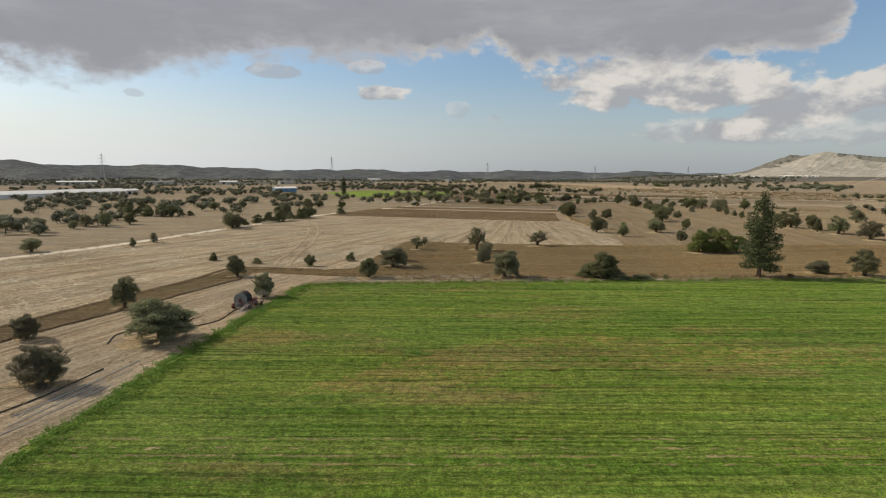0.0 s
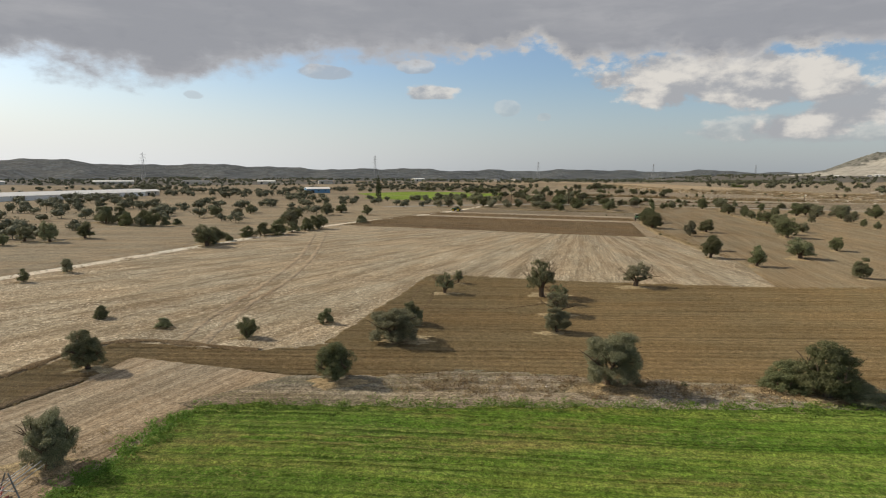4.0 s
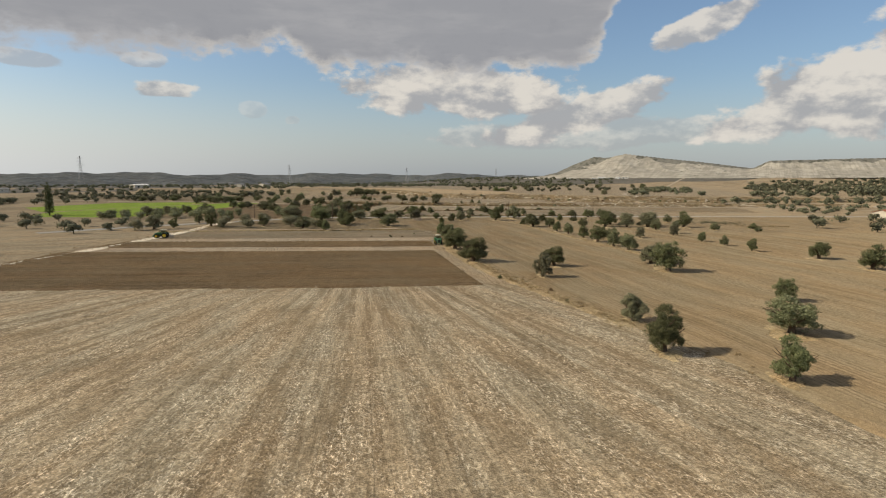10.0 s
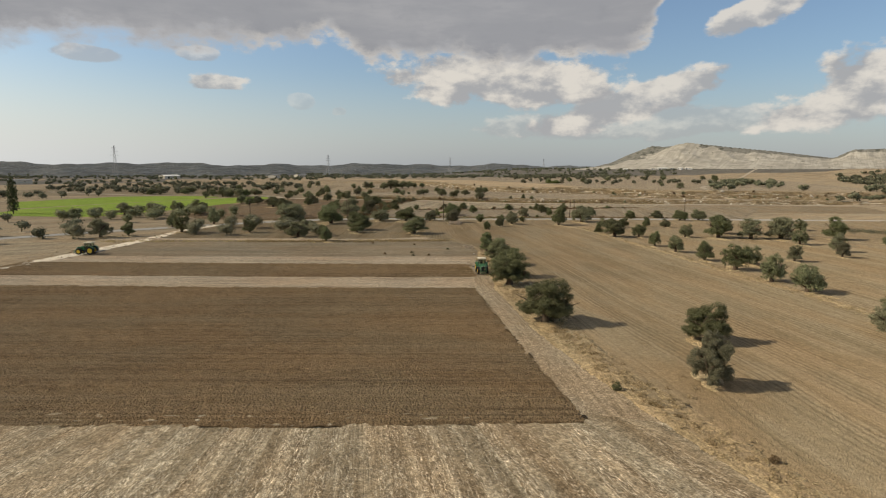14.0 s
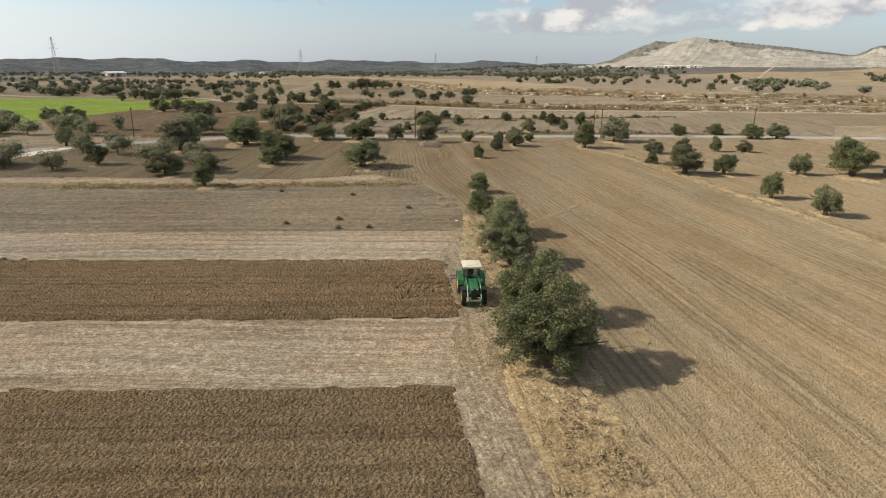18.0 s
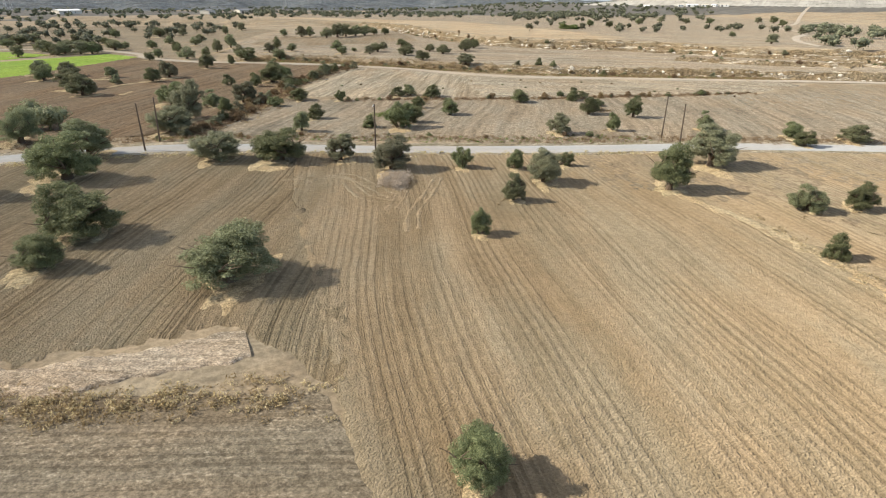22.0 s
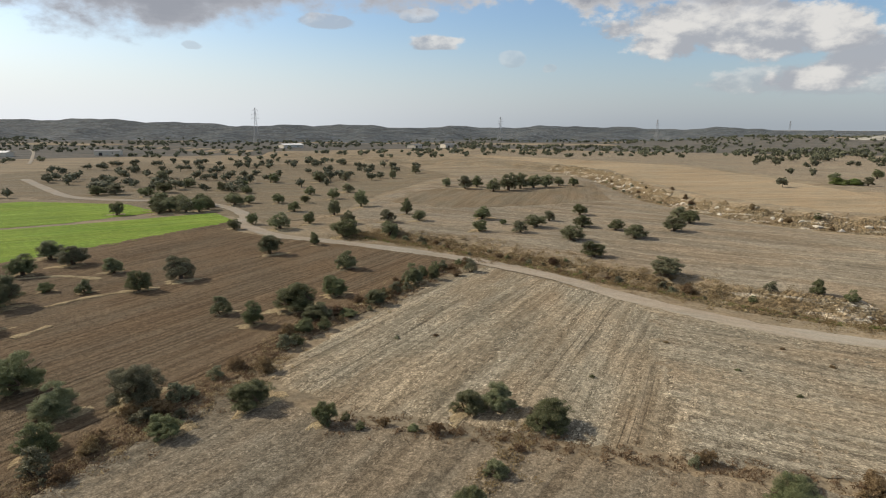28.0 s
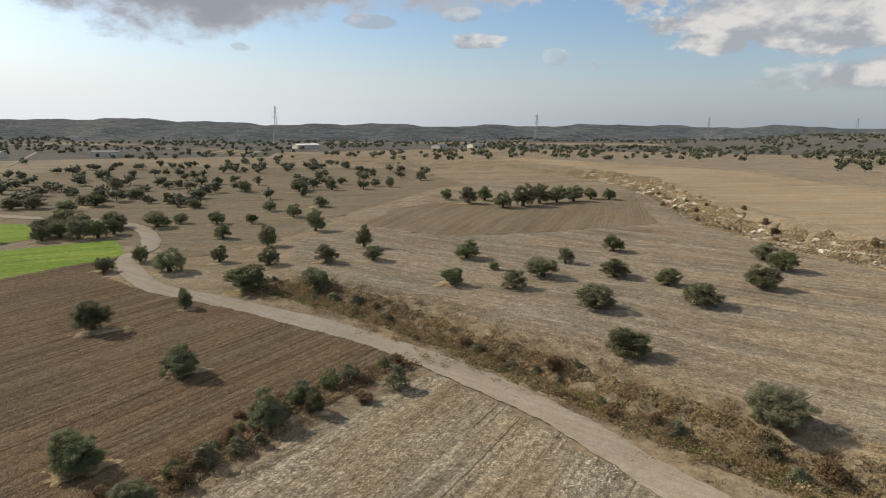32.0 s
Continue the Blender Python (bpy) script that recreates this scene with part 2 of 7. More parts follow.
    if row:
        wv = t.nodes.new("ShaderNodeTexWave")
        wire(t, mapping(t, src, angle + 90, (row, row, 1)), wv.inputs["Vector"])
        wv.inputs["Scale"].default_value, wv.inputs["Distortion"].default_value, wv.inputs["Detail"].default_value, wv.inputs["Detail Scale"].default_value = 0.314, 1.6, 3.0, 0.7
        seen = noise_node(t, mapping(t, src, angle, (40, row * 4, 1), (2, 5, 0)), 1.0, 3, 0.6)
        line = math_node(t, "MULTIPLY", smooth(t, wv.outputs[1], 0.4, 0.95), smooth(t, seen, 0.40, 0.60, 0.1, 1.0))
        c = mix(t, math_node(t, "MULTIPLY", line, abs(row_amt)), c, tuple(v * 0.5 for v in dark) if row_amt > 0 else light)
    thin = None
    if lines:
        # single tine and wheel lines: darker where the bump sinks, paler in bands between
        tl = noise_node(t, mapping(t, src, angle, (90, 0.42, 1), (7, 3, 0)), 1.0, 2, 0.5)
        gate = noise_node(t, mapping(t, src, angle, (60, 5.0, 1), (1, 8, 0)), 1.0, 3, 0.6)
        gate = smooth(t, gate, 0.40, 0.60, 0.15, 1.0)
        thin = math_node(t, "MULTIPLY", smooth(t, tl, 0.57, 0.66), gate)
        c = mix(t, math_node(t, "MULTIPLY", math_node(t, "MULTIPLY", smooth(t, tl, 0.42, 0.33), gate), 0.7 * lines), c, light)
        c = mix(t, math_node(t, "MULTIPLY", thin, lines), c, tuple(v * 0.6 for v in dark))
    # earth turns redder and greyer from place to place
    red = noise_node(t, mapping(t, src, angle, (24, 9, 1), (11, 6, 0)), 1.0, 4, 0.6)
    c = mix(t, smooth(t, red, 0.36, 0.64), mix(t, 1.0, c, (0.97, 1.003, 1.03), "MULTIPLY"), mix(t, 1.0, c, (1.035, 0.99, 0.945), "MULTIPLY"))
    fi = noise_node(t, co, grain * 6.5, 5, 0.75)
    tone = math_node(t, "MULTIPLY", smooth(t, gr, 0.30, 0.72, 1 - 0.18 * clods, 1 + 0.24 * clods), smooth(t, cl, 0.34, 0.66, 1 + 0.22 * clods, 1 - 0.20 * clods))
    tone = math_node(t, "MULTIPLY", tone, smooth(t, fi, 0.34, 0.66, 1 - 0.46 * clods * fine, 1 + 0.56 * clods * fine))
    grey = t.nodes.new("ShaderNodeCombineColor")
    for i in range(3):
        wire(t, tone, grey.inputs[i])
    c = mix(t, 1.0, c, grey.outputs[0], "MULTIPLY")
    t.links.new(c, b.inputs["Base Color"])
    hgt = math_node(t, "ADD", math_node(t, "MULTIPLY", fi, 0.35), math_node(t, "MULTIPLY_ADD", lf, 0.5 if straw else 0.15, math_node(t, "MULTIPLY", cl, -0.4)))
    if line is not None:
        hgt = math_node(t, "MULTIPLY_ADD", line, -0.8 * row_amt if row_amt > 0 else -0.3 * row_amt, hgt)
    if thin is not None:
        hgt = math_node(t, "MULTIPLY_ADD", thin, -0.9 * lines, hgt)
    if lump:
        for size, amt in ((lump, 0.9), (lump * 0.45, 0.4)):
            vo = t.nodes.new("ShaderNodeTexVoronoi")
            vo.feature = "SMOOTH_F1"
            wire(t, co, vo.inputs["Vector"])
            vo.inputs["Scale"].default_value, vo.inputs["Smoothness"].default_value = 1 / size, 0.35
            hgt = math_node(t, "MULTIPLY_ADD", vo.outputs["Distance"], -amt, hgt)
    bump(t, b, hgt, 1.0, relief)
    return m


def chalk(name, pale, mid, scrub, run, bushy):
    """Bare chalk: pale ribs and darker runnels down the fall line, dotted with scrub."""
    m, t, b = material(name, 0.95, 0.1)
    co = t.nodes.new("ShaderNodeTexCoord").outputs["Object"]
    rib = noise_node(t, mapping(t, co, run, (260, 6.5, 50)), 1.0, 5, 0.62)
    rill = noise_node(t, mapping(t, co, run, (90, 2.6, 25), (4, 2, 1)), 1.0, 4, 0.6)
    rib = math_node(t, "MULTIPLY_ADD", noise_node(t, co, 0.05, 6, 0.62), 0.6, math_node(t, "MULTIPLY", rib, 0.4))
    c = mix(t, smooth(t, rib, 0.40, 0.60), mid, pale)
    c = mix(t, smooth(t, rill, 0.50, 0.68, 0, 0.45), c, tuple(v * 0.7 for v in mid))
    c = mix(t, smooth(t, noise_node(t, co, 0.014, 4), 0.38, 0.66, 0, 0.5), c, mid)
    c = mix(t, smooth(t, noise_node(t, mapping(t, co, run, (2.2, 1, 1)), 0.11, 4, 0.6), 0.66 - bushy, 0.72 - bushy, 0, 0.85), c, scrub)
    t.links.new(c, b.inputs["Base Color"])
    bump(t, b, rib, 0.8, 3.0)
    return m


def foliage(name, dark, light, rough=0.65, through=0.25):
    """Leaves: tone by leaf and by clump, letting some light through."""
    m, t, b = material(name, rough, 0.3)
    g = t.nodes.new("ShaderNodeNewGeometry")
    o = t.nodes.new("ShaderNodeObjectInfo")
    co = t.nodes.new("ShaderNodeTexCoord").outputs["Object"]
    clump = noise_node(t, co, 1.3, 3)
    c = mix(t, smooth(t, g.outputs["Random Per Island"], 0.0, 1.0, 0.1, 0.9), dark, light)
    c = mix(t, smooth(t, clump, 0.45, 0.72, 0, 0.35), c, tuple(v * 0.6 for v in dark))
    c = mix(t, smooth(t, noise_node(t, co, 2.6, 2), 0.52, 0.70, 0, 0.45), c, tuple(v * 1.15 for v in light))
    hue = t.nodes.new("ShaderNodeHueSaturation")
    wire(t, math_node(t, "MULTIPLY_ADD", o.outputs["Random"], 0.03, 0.485), hue.inputs["Hue"])
    wire(t, math_node(t, "MULTIPLY_ADD", o.outputs["Random"], 0.5, 0.75), hue.inputs["Value"])
    t.links.new(c, hue.inputs["Color"])
    t.links.new(hue.outputs[0], b.inputs["Base Color"])
    tr = t.nodes.new("ShaderNodeBsdfTranslucent")
    t.links.new(hue.outputs[0], tr.inputs["Color"])
    ms = t.nodes.new("ShaderNodeMixShader")
    ms.inputs[0].default_value = through
    t.links.new(b.outputs[0], ms.inputs[1])
    t.links.new(tr.outputs[0], ms.inputs[2])
    t.links.new(ms.outputs[0], t.nodes["Material Output"].inputs["Surface"])
    return m


def plain(name, col, rough=0.6, metal=0.0, spec=0.4, wear=0.25, scale=3.0, relief=0.0):
    m, t, b = material(name, rough, spec, metal)
    co = t.nodes.new("ShaderNodeTexCoord").outputs["Object"]
    n = noise_node(t, co, scale, 6, 0.65)
    t.links.new(mix(t, smooth(t, n, 0.4, 0.75, 0, wear), col, tuple(v * 0.45 + 0.05 for v in col)), b.inputs["Base Color"])
    if relief:
        bump(t, b, n, 0.6, relief)
    return m


# angles: the way the working lines run, in degrees from +x
M_base = soil("dry_plain", (0.18, 0.145, 0.098), (0.26, 0.21, 0.142), (0.33, 0.267, 0.18), 20, 14, 0.5, 0.25, 0.1, 0.012)
M_lane = soil("bare_lane_soil", (0.20, 0.152, 0.098), (0.30, 0.236, 0.158), (0.42, 0.345, 0.245), 72, 1.6, 0.75, 1.2, 0.1, 0.08, 0.6, (0.55, 0.475, 0.36), 0.8, lines=0.5)
M_stub = soil("stubble", (0.134, 0.102, 0.063), (0.227, 0.181, 0.119), (0.325, 0.274, 0.192), 0, 2.6, 0.7, 1.0, 0.12, 0.03, 0.95, (0.79, 0.70, 0.545), 0.9, 0, 4.3, -0.18, floury=0.15, lines=0.1, fan=(45, 335, 140), spot=0.4, spot_col=(0.15, 0.112, 0.068))
M_stub2 = soil("grey_stubble", (0.110, 0.090, 0.063), (0.169, 0.140, 0.099), (0.235, 0.198, 0.143), 64, 2.6, 0.65, 0.9, 0.12, 0.04, 0.8, (0.43, 0.365, 0.27), 1.05, 10, 2.3, -0.75, lines=0.12, fine=0.7)
M_upper = soil("grey_terrace_stubble", (0.134, 0.108, 0.076), (0.205, 0.170, 0.120), (0.286, 0.241, 0.176), -26, 3.4, 0.65, 0.9, 0.12, 0.04, 0.8, (0.43, 0.365, 0.27), 1.05, 10, 2.3, -0.4, lines=0.1, fine=0.7)
M_stub3 = soil("pale_stubble", (0.105, 0.086, 0.059), (0.178, 0.151, 0.106), (0.286, 0.245, 0.177), 67, 2.0, 0.8, 0.9, 0.12, 0.04, 1.0, (0.56, 0.485, 0.36), 1.15, 5, 2.1, -0.5, spot=0.5, spot_col=(0.165, 0.125, 0.08), floury=0.15, lines=0.5, fine=0.7)
M_stub4 = soil("pale_stubble_along_road", (0.107, 0.088, 0.062), (0.183, 0.154, 0.109), (0.292, 0.250, 0.182), -24, 2.0, 0.8, 0.9, 0.12, 0.04, 1.0, (0.56, 0.485, 0.36), 1.15, 8, 2.1, -0.5, spot=0.5, spot_col=(0.165, 0.125, 0.08), floury=0.15, lines=0.5, fine=0.7)
M_strip = soil("pale_strip", (0.174, 0.138, 0.096), (0.309, 0.250, 0.177), (0.386, 0.318, 0.236), -15, 1.3, 0.7, 1.3, 0.14, 0.06, 0.9, (0.46, 0.40, 0.31), 0.95, 8, 1.6, -0.3, lines=0.4)
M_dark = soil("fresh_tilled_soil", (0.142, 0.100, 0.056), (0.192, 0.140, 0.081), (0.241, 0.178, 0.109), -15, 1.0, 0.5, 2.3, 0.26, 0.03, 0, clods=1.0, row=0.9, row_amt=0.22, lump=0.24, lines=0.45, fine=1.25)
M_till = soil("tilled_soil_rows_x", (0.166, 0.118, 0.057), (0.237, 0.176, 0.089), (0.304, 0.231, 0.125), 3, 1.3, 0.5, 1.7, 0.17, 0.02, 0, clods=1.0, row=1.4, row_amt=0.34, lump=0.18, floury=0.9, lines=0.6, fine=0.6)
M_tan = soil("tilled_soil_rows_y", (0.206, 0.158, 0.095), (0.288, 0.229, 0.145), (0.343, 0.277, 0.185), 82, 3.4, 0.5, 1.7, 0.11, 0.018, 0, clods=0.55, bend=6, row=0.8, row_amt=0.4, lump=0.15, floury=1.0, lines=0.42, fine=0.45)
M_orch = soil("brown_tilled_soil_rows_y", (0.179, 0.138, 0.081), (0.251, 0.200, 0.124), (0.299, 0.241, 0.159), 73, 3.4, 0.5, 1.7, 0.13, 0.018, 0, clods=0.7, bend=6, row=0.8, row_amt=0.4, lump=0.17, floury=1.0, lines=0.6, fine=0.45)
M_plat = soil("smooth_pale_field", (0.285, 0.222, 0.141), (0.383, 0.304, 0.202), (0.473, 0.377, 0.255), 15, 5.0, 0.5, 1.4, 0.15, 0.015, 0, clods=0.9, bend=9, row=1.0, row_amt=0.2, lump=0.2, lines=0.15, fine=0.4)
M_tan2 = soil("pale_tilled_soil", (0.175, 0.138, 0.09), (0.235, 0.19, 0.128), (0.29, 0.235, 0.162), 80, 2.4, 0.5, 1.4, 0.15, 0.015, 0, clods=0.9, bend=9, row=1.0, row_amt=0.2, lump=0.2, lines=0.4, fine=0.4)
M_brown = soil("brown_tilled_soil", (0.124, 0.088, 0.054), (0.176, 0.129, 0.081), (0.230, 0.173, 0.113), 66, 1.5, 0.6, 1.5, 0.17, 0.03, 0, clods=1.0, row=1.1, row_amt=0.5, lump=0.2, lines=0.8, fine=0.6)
M_far = soil("far_dry_field", (0.20, 0.16, 0.106), (0.275, 0.222, 0.148), (0.34, 0.278, 0.19), 12, 5, 0.65, 0.5, 0.12, 0.02, 0.6, (0.42, 0.36, 0.25), 0.7, spot=0.5, spot_col=(0.17, 0.143, 0.094))
M_grove = soil("dry_grove_ground", (0.132, 0.106, 0.070), (0.182, 0.147, 0.098), (0.225, 0.184, 0.126), 12, 5, 0.65, 0.5, 0.12, 0.02, 0.6, (0.42, 0.36, 0.25), 0.7, spot=0.5, spot_col=(0.17, 0.143, 0.094))
# far plain: cloud shadow over it is put into the base colour
M_plain_shaded = soil("far_plain_cloud_shade", (0.077, 0.074, 0.066), (0.114, 0.108, 0.095), (0.153, 0.142, 0.123), 5, 12, 0.7, 0.15, 0.1, 0.008)
M_green = soil("green_crop", (0.065, 0.129, 0.014), (0.101, 0.182, 0.022), (0.175, 0.230, 0.043), 0, 2.2, 0.8, 1.3, 0.28, 0.045, 0.6, (0.29, 0.25, 0.105), 1.5, 3, 0.95, 0.42, spot=0.85, spot_col=(0.215, 0.175, 0.065), lines=0.7, fine=0.6)
M_green_thin = soil("thin_yellowing_crop", (0.095, 0.125, 0.024), (0.149, 0.177, 0.036), (0.257, 0.223, 0.069), 0, 2.2, 0.8, 1.3, 0.28, 0.045, 0.6, (0.29, 0.25, 0.105), 1.5, 3, 0.95, 0.42, spot=0.95, spot_col=(0.215, 0.175, 0.065), lines=0.7, fine=0.6)
M_wheat = soil("young_green_crop", (0.14, 0.225, 0.024), (0.20, 0.30, 0.036), (0.27, 0.35, 0.07), 35, 2.2, 0.7, 0.9, 0.2, 0.05, 0.3, (0.22, 0.24, 0.08), 0.9, row=1.6, row_amt=0.4, spot=0.35, spot_col=(0.14, 0.19, 0.04), lines=0.5, fine=0.6)
M_verge = soil("weedy_verge", (0.132, 0.108, 0.072), (0.216, 0.182, 0.135), (0.320, 0.275, 0.216), 3, 1.2, 0.7, 0.9, 0.2, 0.12, 0.8, (0.15, 0.165, 0.06), 1.1, spot=0.6, spot_col=(0.42, 0.36, 0.26))
M_dryg = soil("dry_grass_ground", (0.22, 0.17, 0.10), (0.30, 0.235, 0.145), (0.38, 0.305, 0.195), 80, 1.6, 0.4, 0.9, 0.25, 0.1, 0.7, (0.48, 0.39, 0.22), 0.8)
M_step = soil("chalky_scrub_step", (0.13, 0.098, 0.058), (0.215, 0.163, 0.098), (0.31, 0.245, 0.155), 35, 3, 0.5, 0.5, 0.6, 0.08, 0.5, (0.14, 0.125, 0.065), 1.0, lump=0.9, spot=0.9, spot_col=(0.50, 0.45, 0.36))
M_bank = soil("scrub_bank", (0.10, 0.076, 0.047), (0.175, 0.132, 0.08), (0.27, 0.205, 0.12), 35, 3, 0.5, 0.5, 0.6, 0.08, 0.7, (0.12, 0.115, 0.055), 1.0, lump=0.9)
M_road = soil("concrete_road", (0.286, 0.281, 0.265), (0.324, 0.320, 0.306), (0.363, 0.359, 0.348), -12, 1.2, 0.35, 0.5, 0.012, 0.06, 0, clods=0.12)
M_track = soil("white_dirt_track", (0.54, 0.49, 0.39), (0.66, 0.60, 0.495), (0.74, 0.69, 0.58), 65, 0.9, 0.5, 0.8, 0.05, 0.08, 0, clods=0.35)
M_dirt = soil("grey_dirt_road", (0.279, 0.243, 0.192), (0.342, 0.301, 0.242), (0.396, 0.354, 0.292), -30, 1.0, 0.45, 0.9, 0.05, 0.08, 0, clods=0.28)
M_chalk = chalk("chalk_rock", (0.43, 0.41, 0.36), (0.275, 0.263, 0.228), (0.11, 0.109, 0.085), 42, 0.03)
# scrub of the horizon: the blue cast is distance haze painted into the colour
M_scrub_hazed = soil("scrub_hill_hazed", (0.055, 0.068, 0.080), (0.085, 0.098, 0.108), (0.145, 0.148, 0.142), 10, 60, 0.55, 0.03, 3.0, 0.005, 0, clods=1.0, spot=0.5, spot_col=(0.13, 0.125, 0.11))
M_tram = soil("crop_wheel_track", (0.17, 0.15, 0.06), (0.25, 0.205, 0.105), (0.32, 0.265, 0.15), 3, 1.2, 0.6, 1.2, 0.2, 0.08, 0.6, (0.12, 0.17, 0.03), 0.9)
M_rut = soil("pressed_soil", (0.222, 0.173, 0.107), (0.285, 0.228, 0.147), (0.33, 0.268, 0.18), 0, 0.5, 0.3, 1.6, 0.12, 0.2, 0, clods=0.6, lump=0.2, floury=1.0, fine=0.5)
M_head = soil("worn_headland", (0.162, 0.128, 0.085), (0.230, 0.184, 0.128), (0.306, 0.252, 0.180), 80, 0.9, 0.6, 1.2, 0.12, 0.08, 0.8, (0.46, 0.39, 0.28), 0.9, 3, 1.4, -0.3)
M_dusty = soil("dusty_stubble", (0.115, 0.092, 0.061), (0.164, 0.134, 0.092), (0.230, 0.192, 0.138), -15, 2.0, 0.6, 1.0, 0.12, 0.04, 0.8, (0.37, 0.315, 0.23), 0.95, 4, 1.7, -0.35, lines=0.4, fine=0.7)
M_patch = soil("untilled_grass_patch", (0.24, 0.18, 0.10), (0.34, 0.27, 0.165), (0.43, 0.35, 0.22), 20, 1.0, 0.5, 1.3, 0.2, 0.2, 0.8, (0.50, 0.41, 0.24), 1.0)
M_chalk2 = chalk("scrub_grown_chalk", (0.215, 0.21, 0.185), (0.145, 0.145, 0.128), (0.075, 0.078, 0.064), 42, 0.14)
M_rock = plain("pale_rock", (0.58, 0.53, 0.44), 0.95, 0, 0.1, 0.85, 0.9, 0.35)
M_bark = plain("olive_bark", (0.115, 0.085, 0.06), 0.95, 0, 0.1, 0.5, 4.0, 0.03)
M_olive = foliage("olive_leaves", (0.086, 0.098, 0.047), (0.288, 0.297, 0.166))
M_olive2 = foliage("silvery_olive_leaves", (0.103, 0.107, 0.061), (0.293, 0.286, 0.179))
M_carob = foliage("dark_green_leaves", (0.071, 0.086, 0.038), (0.235, 0.247, 0.121))
M_wood_far = foliage("far_tree_leaves", (0.058, 0.063, 0.04), (0.165, 0.168, 0.104), 0.8, 0.08)
M_fresh = foliage("fresh_green_leaves", (0.09, 0.125, 0.03), (0.25, 0.30, 0.10))
M_cyp = foliage("conifer_leaves", (0.038, 0.051, 0.022), (0.095, 0.111, 0.047))
M_dryleaf = foliage("dry_brush", (0.145, 0.098, 0.052), (0.285, 0.205, 0.115), 0.9)
M_straw = foliage("dry_grass_blades", (0.30, 0.235, 0.125), (0.48, 0.39, 0.235), 0.9)
M_weed = foliage("green_weeds", (0.085, 0.155, 0.02), (0.20, 0.31, 0.06), 0.8)
M_dead = foliage("dead_twigs", (0.36, 0.31, 0.24), (0.60, 0.53, 0.42), 0.9)

M_white = plain("white_sheet_roof", (0.78, 0.78, 0.76), 0.5, 0, 0.4, 0.3, 0.4)

# ---- mesh helpers ----


def mesh_of(name, verts, faces, mats):
    me = bpy.data.meshes.new(name)
    me.from_pydata(verts, [], faces)
    for m in mats if isinstance(mats, (list, tuple)) else [mats]:
        me.materials.append(m)
    return me


def root(name, label, category, m=None, group="", kind=""):
    ob = tagged(new(name), label, category, group, kind)
    ob.matrix_basis = m or Matrix()
    return ob


def part(name, bm, mat, parent, label="", m=None, smooth_faces=False):
    """Link a bmesh as one mesh under a thing or a part."""
    me = bpy.data.meshes.new(name)
    bm.normal_update()
    bm.to_mesh(me)
    bm.free()
    me.materials.append(mat)
    if smooth_faces:
        for p in me.polygons:
            p.use_smooth = True
    return part_mesh(name, me, parent, label, m)


def part_mesh(name, me, parent, label="", m=None):
    ob = tagged(new(name, me), label)
    ob.parent = parent
    if m is not None:
        ob.matrix_basis = m
    return ob


def box(sx, sy, sz, at=(0, 0, 0), bevel=0.0, bm=None, rot=None):
    """A bevelled box whose centre is at the place given."""
    b = bmesh.new()
    bmesh.ops.create_cube(b, size=1.0, matrix=Matrix.Diagonal((sx, sy, sz, 1)))
    if bevel:
        bmesh.ops.bevel(b, geom=b.edges[:], offset=bevel, segments=2, profile=0.6, affect="EDGES")
    b.transform(Matrix.Translation(at) @ (rot or Matrix()))
    return join(bm, b)


def join(bm, b):
    if bm is None:
        return b
    me = bpy.data.meshes.new("tmp")
    b.to_mesh(me)
    b.free()
    bm.from_mesh(me)
    bpy.data.meshes.remove(me)
    return bm


def rod(a, b_, r0, r1=None, seg=8, bm=None):
    """A tapered bar from a to b."""
    a, b_ = Vector(a), Vector(b_)
    d = b_ - a
    b = bmesh.new()
    bmesh.ops.create_cone(b, cap_ends=True, segments=seg, radius1=r0, radius2=r0 if r1 is None else r1, depth=d.length)
    b.transform(Matrix.Translation((a + b_) / 2) @ d.to_track_quat("Z", "Y").to_matrix().to_4x4())
    return join(bm, b)


def ring_profile(profile, seg=24, axis="X"):
    """A turned solid: (radius, along) pairs swept round an axis."""
    b = bmesh.new()
    rows = []
    for k in range(seg):
        a = 2 * math.pi * k / seg
        rows.append([b.verts.new((s, r * math.cos(a), r * math.sin(a)) if axis == "X" else (r * math.cos(a), r * math.sin(a), s)) for r, s in profile])
    for k in range(seg):
        p, q = rows[k], rows[(k + 1) % seg]
        for i in range(len(profile) - 1):
            b.faces.new((p[i], q[i], q[i + 1], p[i + 1]))
    return b


# ---- lie of the land ----
BANK = [(20, 640), (52, 612), (70, 604), (86, 598), (102, 588), (119, 575), (137, 560), (165, 540), (237, 512), (330, 478), (420, 440)]
CLIFF = [(60, 900), (150, 840), (172, 785), (177, 690), (192, 645), (210, 624), (243, 608), (268, 575), (300, 548), (380, 510), (470, 470)]


def beyond(x, y, line):
    """Signed distance to a polyline: over 0 on its far side."""
    best = np.full(np.shape(x), 1e9)
    sign = np.ones(np.shape(x))
    for (ax, ay), (bx, by) in zip(line, line[1:]):
        dx, dy = bx - ax, by - ay
        u = np.clip(((x - ax) * dx + (y - ay) * dy) / (dx * dx + dy * dy), 0, 1)
        d = np.hypot(x - ax - u * dx, y - ay - u * dy)
        s = np.where(dx * (y - ay) - dy * (x - ax) > 0, 1.0, -1.0)
        near = d < best
        best, sign = np.where(near, d, best), np.where(near, s, sign)
    return best * sign


